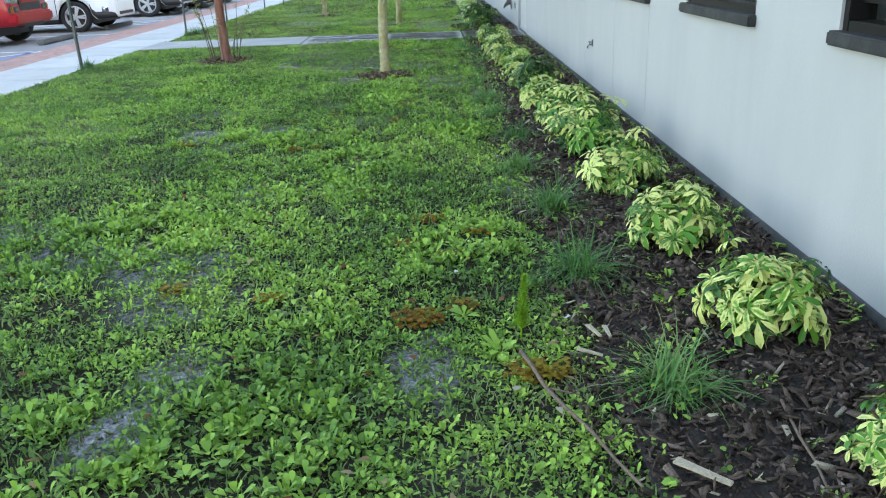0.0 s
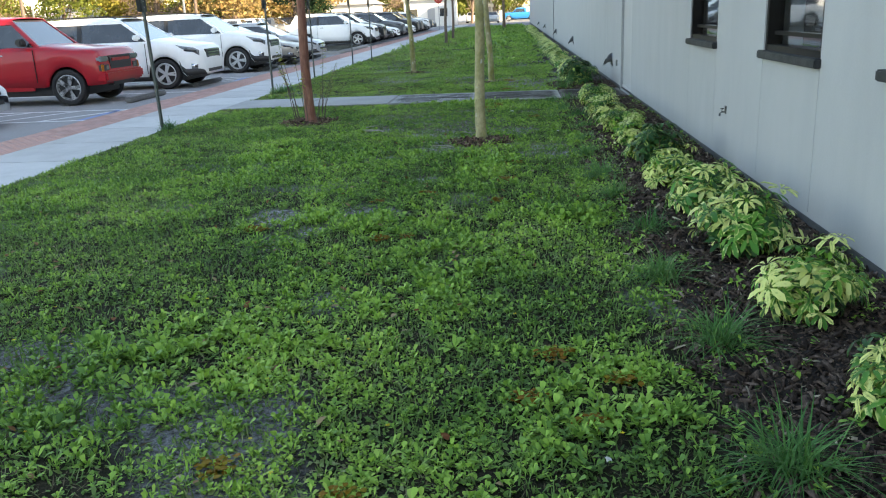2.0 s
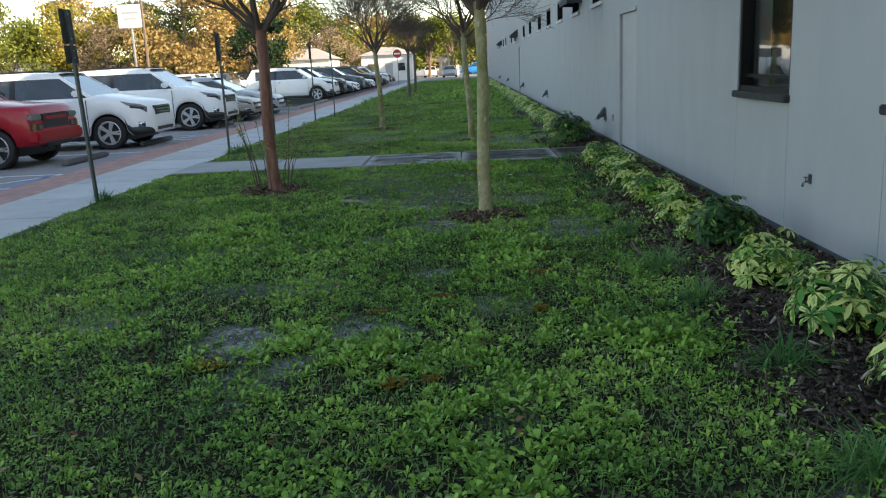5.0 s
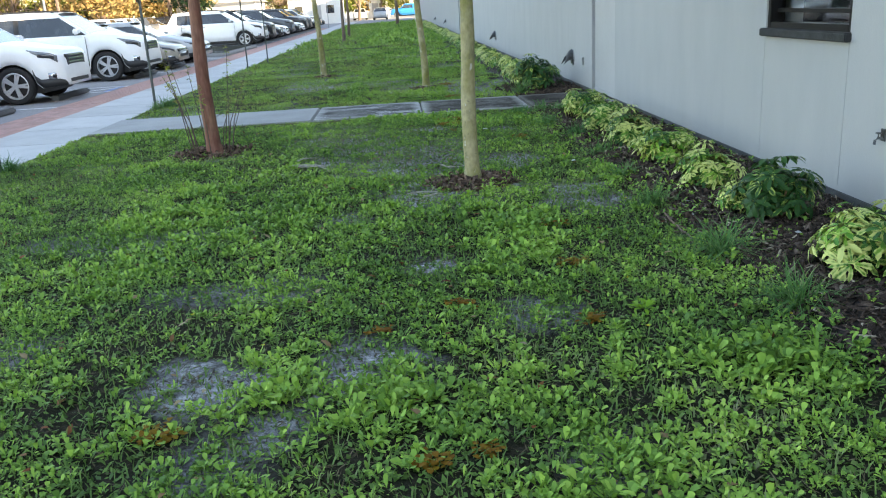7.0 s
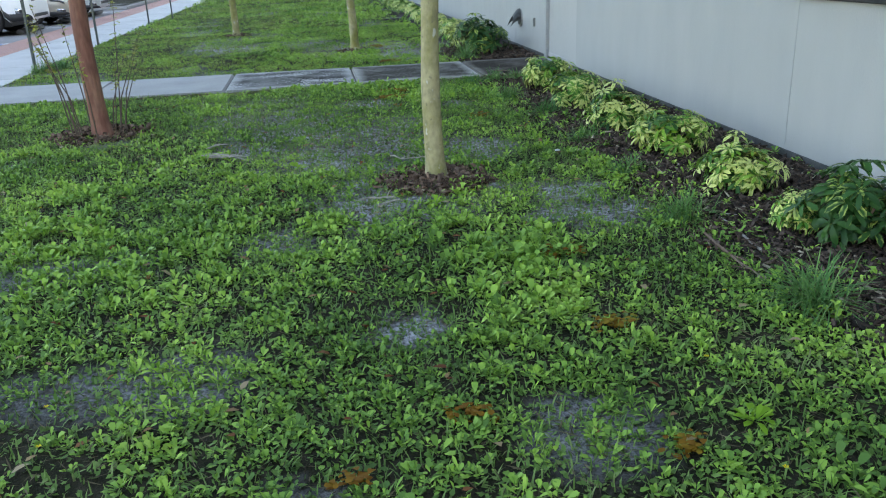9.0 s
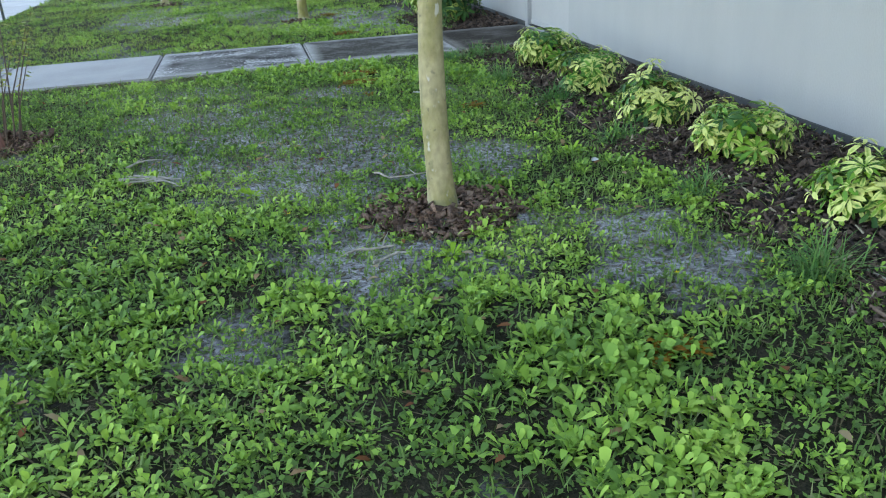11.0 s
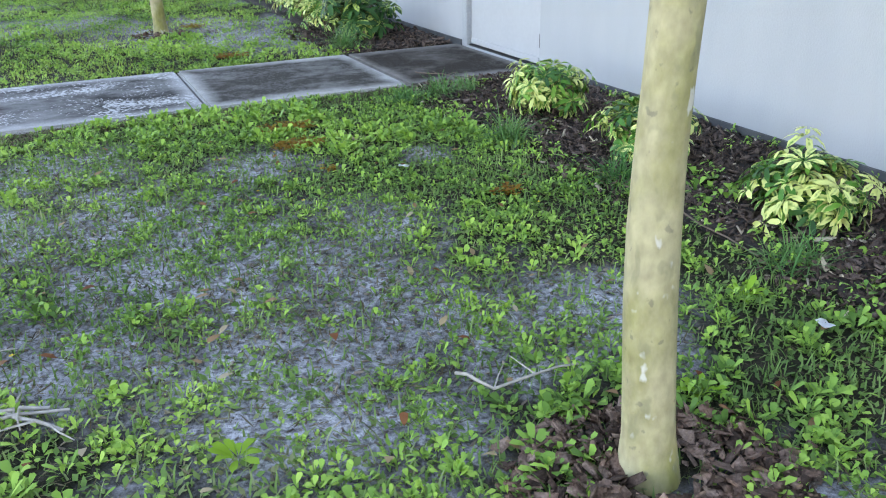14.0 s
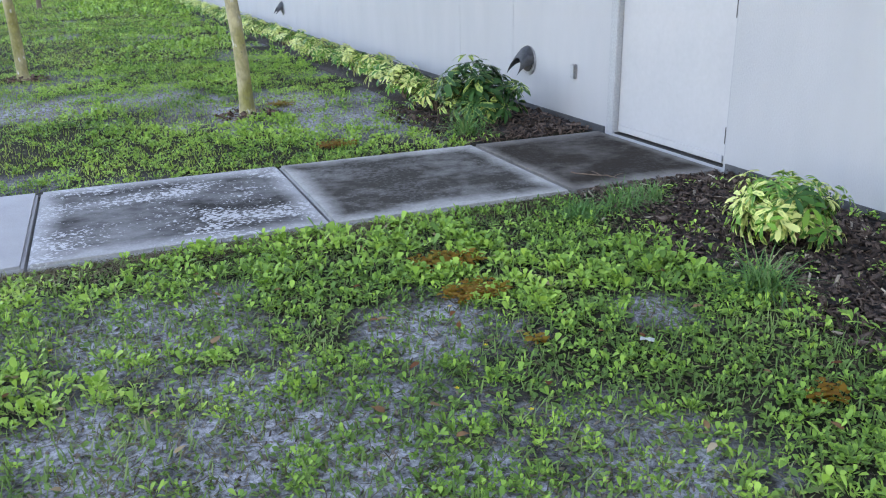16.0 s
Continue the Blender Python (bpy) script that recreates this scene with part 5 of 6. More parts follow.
for k, (x, y, s) in enumerate([(1.39, -8.4, 0.24), (1.27, -7.33, 0.27), (1.28, -6.28, 0.27), (1.2, -5.32, 0.22), (1.16, -2.47, 0.25), (1.19, -3.28, 0.22), (1.15, -1.3, 0.2), (1.13, 2.68, 0.22),
                               (1.26, 3.92, 0.18), (1.33, 6.15, 0.28), (1.26, 1.78, 0.19), (1.25, 0.7, 0.15), (1.27, -4.33, 0.2), (1.52, 4.02, 0.13), (1.2, -0.34, 0.16), (1.0, 3.9, 0.14), (-4.5, 7.5, 0.22), (-4.4, 7.75, 0.2), (-4.6, 7.3, 0.16), (-4.66, 1.9, 0.2)]):
    tuft(x, y, s * 1.3, 80 + k, 230)


def feathery_weed(x, y, h):
    w = thing("feathery_weed", "upright bright green feathery weed at the mulch edge", "weed", m=pose(x, y, 0))
    bm = bmesh.new()
    tube(bm, [(0, 0, -0.02), (0.005, 0, h * 0.5), (0.015, 0.01, h)], [0.004, 0.003, 0.0015], 5)
    part("stem", bm, FERN, w)
    rng = np.random.RandomState(91)
    n = 620
    z = rng.uniform(0.15, 1, n) * h
    reach = 0.036 * (1.15 - z / h) + 0.01
    places = np.stack([0.015 * z / h, 0.01 * z / h, z], 1)
    v, lo, st = repeated(None, LEAF_FACES, leaf_shape(places, rng.uniform(0, 6.28, n), rng.uniform(0.2, 1.0, n), reach, np.full(n, 0.005), np.zeros(n)))
    ob = new("fronds", array_mesh("fronds", v, lo, st, FERN))
    ob.parent = w


feathery_weed(0.92, -7.93, 0.27)


def stick(points, r, mat, label, twigs=0):
    s = thing("stick", label, "stick", "sticks on the ground")
    rng = random.Random(round(points[0][0] * 997 + points[0][1] * 31))
    pts = []
    for (ax, ay), (bx, by) in zip(points, points[1:]):
        for k in range(4):
            f = k / 4
            pts.append((ax + (bx - ax) * f + rng.uniform(-0.008, 0.008), ay + (by - ay) * f + rng.uniform(-0.008, 0.008), 0.03 + rng.uniform(0, 0.012)))
    pts.append((*points[-1], 0.028))
    bm = bmesh.new()
    tube(bm, pts, [r * (1 - 0.5 * k / len(pts)) for k in range(len(pts))], 6)
    part("branch", bm, mat, s, smooth=True)
    for k in range(twigs):
        p = Vector(pts[rng.randrange(1, len(pts) - 1)])
        d = Vector((rng.uniform(-1, 1), rng.uniform(-1, 1), 0.06)).normalized()
        tb = bmesh.new()
        tube(tb, [p, p + d * 0.06, p + d * 0.12 + Vector((0.01, 0.01, -0.01))], [r * 0.5, r * 0.4, r * 0.2], 5)
        part("twig", tb, mat, s)


STICKS = [([(-0.53, -0.51), (-0.32, -0.48)], 0.007, STICK, "pale broken stick lying on bare soil", 2),
          ([(-0.43, -0.64), (-0.29, -0.57)], 0.007, STICK, "short pale stick near the tree", 1),
          ([(-0.24, 0.58), (-0.18, 0.45), (0.11, 0.46)], 0.006, STICK, "curved grey stick lying on the soil", 2),
          ([(-1.55, 1.05), (-1.42, 0.92), (-1.3, 0.8)], 0.008, STICK, "bleached dead stem on the grass", 4),
          ([(1.2, 2.0), (1.22, 1.5), (1.16, 0.8)], 0.006, STICK_BROWN, "long brown fallen branch at the mulch edge", 0),
          ([(0.9, -8.1), (0.96, -8.4), (1.16, -8.97)], 0.009, STICK_BROWN, "thin brown branch at the mulch edge", 1),
          ([(-1.63, 1.0), (-1.33, 0.93)], 0.01, STICK, "bleached dead stem on the grass", 3),
          ([(-1.56, 0.94), (-1.28, 0.9)], 0.007, STICK, "bleached dead stem on the grass", 2),
          ([(-1.6, 1.22), (-1.53, 1.36)], 0.008, STICK, "short bleached stick on the grass", 2),
          ([(1.39, -2.18), (1.47, -2.5), (1.48, -2.76)], 0.006, STICK_BROWN, "thin brown twig lying on the mulch", 1),
          ([(1.09, -1.77), (1.09, -2.19)], 0.006, STICK_BROWN, "thin brown twig lying on the mulch", 1),
          ([(1.52, -2.95), (1.61, -3.23)], 0.006, STICK_BROWN, "thin brown twig lying on the mulch", 1),
          ([(1.4, -2.48), (1.31, -2.86)], 0.004, STICK_BROWN, "thin brown twig lying on the mulch", 1),
          ([(1.11, -1.59), (1.08, -2.04)], 0.007, STICK_BROWN, "thin brown twig lying on the mulch", 1),
          ([(1.72, -8.53), (1.66, -9.01)], 0.006, STICK_BROWN, "thin brown twig lying on the mulch", 1),
          ([(1.25, -1.9), (1.32, -1.1)], 0.008, STICK, "pale thin stick on the mulch", 1),
          ([(1.42, 4.7), (1.5, 4.55), (1.62, 4.45)], 0.005, STICK_BROWN, "thin dry twig lying on the concrete path", 2)]
for row in STICKS:
    stick(*row)



def scrap(x, y, size, turn):
    """A crumpled bit of paper."""
    rng = random.Random(round(x * 911 + y * 77))
    bm = bmesh.new()
    g = [[bm.verts.new(((i - 1.5) * size * 0.33, (j - 1) * size * 0.3, rng.uniform(0, size * 0.3))) for j in range(3)] for i in range(4)]
    for i in range(3):
        for j in range(2):
            bm.faces.new((g[i][j], g[i + 1][j], g[i + 1][j + 1], g[i][j + 1]))
    bmesh.ops.solidify(bm, geom=bm.faces[:], thickness=0.002)
    ob = part("paper_scrap", bm, SCRAP, None)
    ob.matrix_basis = pose(x, y, float(lawn_height(x, y)) + 0.045, 0, 0, turn)
    tagged(ob, "small crumpled white scrap of paper lying on the ground", "litter", "scraps of litter")


def splinter(x, y, length, turn):
    bm = boxed(-length / 2, length / 2, -length * 0.12, length * 0.12, 0, 0.008, 0.002)
    for v in bm.verts:
        v.co.y *= 0.55 + 0.45 * (v.co.x / length + 0.5)
    ob = part("wood_chip", bm, CHIP_PALE, None)
    ob.matrix_basis = pose(x, y, 0.055, 6, -4, turn)
    tagged(ob, "large pale grey splinter of wood on the mulch", "wood chip", "pale wood chips")


SCRAP = material("white_paper_scrap", (0.7, 0.71, 0.72), 0.8, grain=90, grain_amount=0.1)
for k, (x, y) in enumerate([(1.66, -2.31), (0.91, 0.27), (0.37, 2.43), (1.12, -7.83), (0.68, -7.3)]):
    scrap(x, y, (0.04, 0.06, 0.05, 0.03, 0.03)[k], 70 * k)
for k, (x, y) in enumerate([(1.2, -8.0), (1.25, -8.01), (1.15, -8.18), (1.33, -8.94)]):
    splinter(x, y, (0.1, 0.09, 0.1, 0.17)[k], (110, 95, 150, 140)[k])


def suckers(x, y):
    s = thing("root_suckers", "thin upright shoots with yellow-green leaves round a trunk", "shoots", m=pose(x, y, 0))
    rng = random.Random(17)
    nr = np.random.RandomState(18)
    places = []
    for k in range(13):
        a = rng.uniform(0, 6.28)
        h = rng.uniform(0.6, 1.15)
        d = Vector((math.cos(a), math.sin(a), 0))
        p0 = d * rng.uniform(0.1, 0.22)
        pts = [p0 + Vector((0, 0, -0.03)), p0 + d * 0.06 + Vector((0, 0, h * 0.4)), p0 + d * rng.uniform(0.12, 0.3) + Vector((0, 0, h))]
        bm = bmesh.new()
        tube(bm, pts, [0.007, 0.005, 0.002], 5)
        part("shoot", bm, TWIG, s)
        for _ in range(rng.randrange(14, 34)):
            f = rng.uniform(0.45, 1)
            q = pts[1].lerp(pts[2], f)
            places.append((q.x, q.y, q.z))
    places = np.array(places)
    n = len(places)
    ln = nr.uniform(0.03, 0.06, n)
    v, lo, st = repeated(None, LEAF_FACES, leaf_shape(places, nr.uniform(0, 6.28, n), nr.uniform(-0.3, 0.6, n), ln, ln * 0.5, nr.uniform(0, 0.4, n)))
    ob = new("leaves", array_mesh("leaves", v, lo, st, YELLOW_LEAF))
    ob.parent = s


suckers(-2.62, 2.25)


def rosette(x, y, size, seed, leaves=13):
    rng = np.random.RandomState(seed)
    az = np.arange(leaves) * 2.4 + rng.uniform(0, 0.5, leaves)
    ln = size * rng.uniform(0.6, 1.1, leaves)
    places = np.stack([0.008 * np.cos(az), 0.008 * np.sin(az), np.full(leaves, 0.01)], 1)
    shape = leaf_shape(places, az, rng.uniform(0.3, 1.0, leaves), ln, ln * rng.uniform(0.22, 0.34, leaves), rng.uniform(0.1, 0.5, leaves))
    w = thing("rosette_weed", "larger green weed with a rosette of long leaves", "weed", "rosette weeds in the lawn", pose(x, y, float(lawn_height(x, y))))
    for row in shape:
        v, lo, st = repeated(None, LEAF_FACES, row[None])
        ob = new("leaf", array_mesh("leaf", v, lo, st, FERN if seed % 2 else WEED))
        ob.parent = w


for k, (x, y) in enumerate([(0.83, -8.05), (1.62, -7.6), (0.7, -7.7), (-0.1, -0.62), (0.2, -0.2), (0.35, 0.2), (-0.2, 0.2), (0.9, 0.6), (1.05, -0.4), (-0.9, 0.5), (-1.6, -0.3), (0.5, -3.2), (-0.6, -4.1), (-1.4, -5.6), (0.1, -6.3)]):
    rosette(x, y, 0.11 if k < 2 else 0.085, 200 + k)


# ---- cars ----
def paint(name, c, metal=0.0):
    return material(name, c, 0.35, metal=metal, grain=8, grain_amount=0.03, coat=0.45, spec=0.35)


WHITE_CAR, SILVER_CAR, GOLD_CAR = paint("white_car_paint", (0.84, 0.85, 0.85)), paint("silver_car_paint", (0.42, 0.43, 0.44), 0.3), paint("champagne_car_paint", (0.4, 0.36, 0.3), 0.3)
RED_CAR, BLACK_CAR, GREY_CAR, BLUE_CAR = paint("red_car_paint", (0.34, 0.005, 0.014)), paint("black_car_paint", (0.012, 0.012, 0.014)), paint("grey_car_paint", (0.1, 0.11, 0.12), 0.3), paint("blue_car_paint", (0.02, 0.22, 0.55))
# Dark tinted glass; the paler bluish blotches are reflections put into the colour.
CAR_GLASS = material("tinted_glass_reflection_blotches", (0.014, 0.017, 0.021), 0.05, spots=(0.04, 0.046, 0.052), spot_scale=2.5, spot_amount=0.9, grain=5, grain_amount=0.02, spec=0.9, coat=0.6)
# Grey base colour paints some of the sky's reflection into the windscreens.
SCREEN_GLASS = material("windscreen_painted_sky_sheen", (0.1, 0.12, 0.13), 0.04, grain=5, grain_amount=0.05, spec=0.8, coat=1.0)
CHROME = material("bright_metal", (0.62, 0.63, 0.64), 0.22, metal=1.0, grain=20, grain_amount=0.05)
LAMP_GLASS = material("headlight_lens", (0.17, 0.18, 0.19), 0.08, grain=12, grain_amount=0.1, coat=1.0)
TYRE = material("car_tyre", (0.016, 0.016, 0.017), 0.8, grain=60, grain_amount=0.2)
ALLOY = material("alloy_rim", (0.58, 0.59, 0.6), 0.35, metal=0.35, grain=30, grain_amount=0.06)
DARK_RIM = material("black_and_silver_rim", (0.5, 0.5, 0.51), 0.3, metal=0.4, spots=(0.02, 0.02, 0.02), spot_scale=9, spot_amount=1.0)
AMBER = material("amber_lens", (0.5, 0.16, 0.02), 0.15)


def lathe(bm, profile, sides, axis_y=True):
    rings = []
    for yy, r in profile:
        rings.append([bm.verts.new((r * math.cos(6.28318 * k / sides), yy, r * math.sin(6.28318 * k / sides))) for k in range(sides)])
    for a, b in zip(rings, rings[1:]):
        for k in range(sides):
            bm.faces.new((a[k], b[k], b[(k + 1) % sides], a[(k + 1) % sides]))
    return rings


def wheel_meshes(r, dark):
    bm = bmesh.new()
    w = 0.11
    rings = lathe(bm, [(-w * 0.8, r * 0.72), (-w, r * 0.8), (-w, r * 0.93), (-w * 0.7, r), (w * 0.7, r), (w, r * 0.93), (w, r * 0.8), (w * 0.8, r * 0.66)], 22)
    tyre = bpy.data.meshes.new("tyre")
    bm.to_mesh(tyre)
    bm.free()
    tyre.materials.append(TYRE)
    bm = bmesh.new()
    lathe(bm, [(-w * 0.82, r * 0.72), (-w * 0.92, r * 0.67), (-w * 0.5, r * 0.64), (-w * 0.3, r * 0.62)], 20)
    for k in range(5):
        for off in (-0.13, 0.13):
            a = 6.28318 * k / 5 + off
            c, s = math.cos(a), math.sin(a)
            pts = []
            for rad, hw, dep in ((0.1 * r, 0.024, -w * 0.86), (0.68 * r, 0.018, -w * 0.93)):
                pts.append(((rad * c - hw * s, dep, rad * s + hw * c), (rad * c + hw * s, dep, rad * s - hw * c)))
            top = [bm.verts.new(p) for p in (*pts[0], pts[1][1], pts[1][0])]
            bot = [bm.verts.new((v.co.x, v.co.y + 0.03, v.co.z)) for v in top]
            bm.faces.new(top)
            for q in range(4):
                bm.faces.new((top[q], bot[q], bot[(q + 1) % 4], top[(q + 1) % 4]))
    tube(bm, [(0, -w * 0.95, 0), (0, -w * 0.3, 0)], [0.035, 0.05], 12)
    bmesh.ops.recalc_face_normals(bm, faces=bm.faces)
    rim = bpy.data.meshes.new("rim")
    bm.to_mesh(rim)
    bm.free()
    rim.materials.append(DARK_RIM if dark else ALLOY)
    # Black disc added behind the rim to paint the spoke gaps dark.
    bm = bmesh.new()
    tube(bm, [(0, -w * 0.28, 0), (0, w * 0.6, 0)], [r * 0.62, r * 0.62], 20)
    back = bpy.data.meshes.new("brake_disc")
    bm.to_mesh(back)
    bm.free()
    back.materials.append(BLACK_PLASTIC)
    return tyre, rim, back


WHEELS = {None: wheel_meshes(0.335, False), False: wheel_meshes(0.372, False), True: wheel_meshes(0.365, True)}
# length, width, height, belt, hood height at windscreen and at nose, windscreen base and top, rear roof end and rear glass base, axles, sill
KINDS = {
    "suv": dict(L=4.75, W=1.9, H=1.75, belt=1.18, hood=(1.2, 1.06), ws=(1.16, 0.6), rear=(-1.95, -2.28), axles=(1.43, -1.4), sill=0.3, r=0.372),
    "sedan": dict(L=4.8, W=1.82, H=1.46, belt=0.93, hood=(0.95, 0.74), ws=(1.05, 0.28), rear=(-1.15, -1.85), axles=(1.42, -1.38), sill=0.24, r=0.335),
    "pickup": dict(L=5.0, W=1.78, H=1.78, belt=1.2, hood=(1.2, 1.09), ws=(1.24, 0.88), rear=(-0.7, -0.82), axles=(1.72, -1.5), sill=0.38, r=0.365),
}


def interp(x, pts):
    return float(np.interp(x, [p[0] for p in pts], [p[1] for p in pts]))


def car(kind, colour, label, x, y, turn=0.0, dark_rims=False, group="parked cars", scale=1.0, trim=None):
    k = KINDS[kind]
    L, W, H, belt, r = k["L"], k["W"], k["H"], k["belt"], k["r"]
    hl = L / 2
    t = thing("pickup_truck" if kind == "pickup" else "car", label, "pickup truck" if kind == "pickup" else "car", group, pose(x, y, -0.06, 0, 0, turn) @ Matrix.Scale(scale, 4))
    deck = {"suv": belt, "sedan": 0.98, "pickup": 1.12}[kind]
    top = [(-hl, deck * 0.62), (-hl + 0.03, deck * 0.8), (-hl + 0.12, deck * 0.97), (-hl + 0.3, deck), (k["rear"][1] + 0.1, deck), (k["rear"][1] + 0.5, belt), (k["ws"][0] - 0.2, belt), (k["ws"][0], k["hood"][0]),
           (hl - 0.5, k["hood"][1] + 0.02), (hl - 0.2, k["hood"][1] - 0.035), (hl - 0.09, k["hood"][1] - 0.1), (hl - 0.03, k["hood"][1] - 0.24), (hl - 0.01, k["hood"][1] - 0.4), (hl, 0.52)]
    if kind == "pickup":
        top = top[:8] + [(hl - 0.5, k["hood"][1] + 0.03), (hl - 0.2, k["hood"][1] + 0.01), (hl - 0.1, k["hood"][1] - 0.02), (hl - 0.05, k["hood"][1] - 0.1), (hl - 0.02, k["hood"][1] - 0.42), (hl, 0.52)]
    half = [(-hl, 0.74), (-hl + 0.06, 0.86), (-hl + 0.3, 0.965), (-hl + 0.8, 1.0), (hl - 0.8, 1.0), (hl - 0.4, 0.965), (hl - 0.18, 0.895), (hl - 0.06, 0.8), (hl, 0.7)]
    if kind == "pickup":
        half = [(-hl, 0.9), (-hl + 0.1, 0.97), (-hl + 0.3, 1.0), (hl - 0.5, 1.0), (hl - 0.2, 0.985), (hl - 0.06, 0.95), (hl, 0.9)]
    arch = r + 0.055
    xs = sorted(set([round(-hl + L * q / 34, 4) for q in range(35)] + [round(a + arch * math.sin(b), 4) for a in k["axles"] for b in np.linspace(-1.5, 1.5, 11)] + [hl - 0.2, hl - 0.09, hl - 0.03, hl - 0.01, -hl + 0.03]))
    bm = bmesh.new()
    grid = []
    for xx in xs:
        zs, hw = interp(xx, top), W / 2 * interp(xx, half)
        zb = k["sill"] + 0.06 * max(0, abs(xx) - hl + 0.5)
        for a in k["axles"]:
            if abs(xx - a) < arch:
                zb = max(zb, r + math.sqrt(max(0, arch ** 2 - (xx - a) ** 2)))
        zb = min(zb, zs - 0.08)
        sec = [(hw * 0.93, zb - 0.004), (hw * 0.985, zb), (hw * 1.0, zb + 0.3 * (zs - zb)), (hw * 1.0, zb + 0.55 * (zs - zb)), (hw * 0.985, zs - 0.13 * (zs - zb)), (hw * 0.95, zs - 0.03), (hw * 0.86, zs + 0.004), (hw * 0.45, zs + 0.028), (0, zs + 0.034)]
        row = [bm.verts.new((xx, s * yy, zz)) for s, yy, zz in [(-1, a, b) for a, b in sec] + [(1, a, b) for a, b in sec[-2::-1]]]
        grid.append(row)
    for g0, g1 in zip(grid, grid[1:]):
        for q in range(len(g0) - 1):
            bm.faces.new((g0[q], g1[q], g1[q + 1], g0[q + 1]))
    sides = {s: [[(v.co.x, v.co.y, v.co.z) for v in (row if s < 0 else row[::-1])] for row in grid] for s in (-1, 1)}
    bm.faces.new(grid[0])
    bm.faces.new(grid[-1][::-1])
    bmesh.ops.recalc_face_normals(bm, faces=bm.faces)
    body = part("body", bm, colour, t, smooth=True)

    def skin(name, x0, x1, low, high, mat, out=0.006, label="", taper=0.0):
        """A patch that lies on the body's skin, between two heights of the section, on both sides."""
        for s in (-1, 1):
            b2 = bmesh.new()
            prev = None
            picked = [row for row in sides[s] if x0 <= row[0][0] <= x1]
            for n_, row in enumerate(picked):
                pts = []
                f_ = n_ / max(1, len(picked) - 1)
                for level in (low + taper * (1 - f_), (low + high + taper * (1 - f_)) / 2, high):
                    a_ = min(int(level), len(row) - 2)
                    p_ = Vector(row[a_]).lerp(Vector(row[a_ + 1]), level - a_)
                    push = Vector((0.25 + 0.9 * max(0, p_.x - hl + 0.2) / 0.2, s * 1.0, 0.1)).normalized() * out
                    pts.append(b2.verts.new(p_ + push))
                if prev:
                    for q_ in range(2):
                        b2.faces.new((prev[q_], pts[q_], pts[q_ + 1], prev[q_ + 1]))
                prev = pts
            if b2.faces:
                bmesh.ops.recalc_face_normals(b2, faces=b2.faces)
                bmesh.ops.solidify(b2, geom=b2.faces[:], thickness=0.012)
            part(name, b2, mat, t, label, smooth=True)

    if kind != "pickup":
        skin("headlight", hl - 0.62, hl - 0.05, 3.55, 4.75, LAMP_GLASS, label="clear headlight", taper=0.7)
        skin("lamp_bezel", hl - 0.5, hl - 0.09, 3.75, 4.2, CAR_GLASS, out=0.012)
        skin("fog_lamp", hl - 0.3, hl - 0.09, 1.75, 2.35, CHROME)
        skin("fog_recess", hl - 0.26, hl - 0.09, 1.87, 2.2, BLACK_PLASTIC, out=0.012)
        skin("bumper_trim", hl - 0.6, hl, 0.0, 1.75, BLACK_PLASTIC)
    part("underbody", boxed(-hl + 0.4, hl - 0.45, -W / 2 * 0.82, W / 2 * 0.82, 0.2, min(0.72, belt - 0.2), 0.02), BLACK_PLASTIC, t)
    # the glass house: side glass, screens, roof and pillars
    hw0, hw1 = W / 2 * 0.9, W / 2 * 0.7
    zr = H - 0.05
    wb, wt, rt, rb2 = k["ws"][0] - 0.04, k["ws"][1] - 0.3, k["rear"][0], k["rear"][1]
    low = belt - 0.02

    def pane(name, pts, mat=CAR_GLASS):
        b2 = bmesh.new()
        b2.faces.new([b2.verts.new(p) for p in pts])
        ext = bmesh.ops.extrude_face_region(b2, geom=b2.faces[:])
        c = Vector((0, 0, belt))
        for v in ext["geom"]:
            if isinstance(v, bmesh.types.BMVert):
                v.co += (c - v.co).normalized() * 0.02
        bmesh.ops.recalc_face_normals(b2, faces=b2.faces)
        part(name, b2, mat, t)

    pane("windscreen", [(wb, -hw0, k["hood"][0] - 0.03), (wb, hw0, k["hood"][0] - 0.03), (wt, hw1, zr), (wt, -hw1, zr)], SCREEN_GLASS)
    pane("rear_window", [(rb2, hw0, low), (rb2, -hw0, low), (rt, -hw1, zr), (rt, hw1, zr)])
    for s in (-1, 1):
        pane("side_window", [(wb, s * hw0, low), (rb2, s * hw0, low), (rt, s * hw1, zr), (wt, s * hw1, zr)])

    def strip(name, x0, x1, x2, x3, mat):
        for s in (-1, 1):
            b2 = bmesh.new()
            o = 0.012
            q = [(x0, s * (hw0 + o), low), (x1, s * (hw0 + o), low), (x3, s * (hw1 + o), zr), (x2, s * (hw1 + o), zr)]
            va = [b2.verts.new(p) for p in q]
            vb = [b2.verts.new((p[0], p[1] - s * 0.05, p[2])) for p in q]
            b2.faces.new(va)
            b2.faces.new(vb[::-1])
            for e in range(4):
                b2.faces.new((va[e], vb[e], vb[(e + 1) % 4], va[(e + 1) % 4]))
            bmesh.ops.recalc_face_normals(b2, faces=b2.faces)
            part(name, b2, mat, t)

    mid = (wt + rt) / 2 + 0.12
    strip("front_pillar", wb + 0.02, wb - 0.1, wt + 0.02, wt - 0.07, colour)
    strip("middle_pillar", mid + 0.05, mid - 0.07, mid + 0.02, mid - 0.08, BLACK_PLASTIC)
    if kind == "suv":
        strip("quarter_pillar", rb2 + 0.95, rb2 + 0.85, rt + 0.72, rt + 0.64, BLACK_PLASTIC)
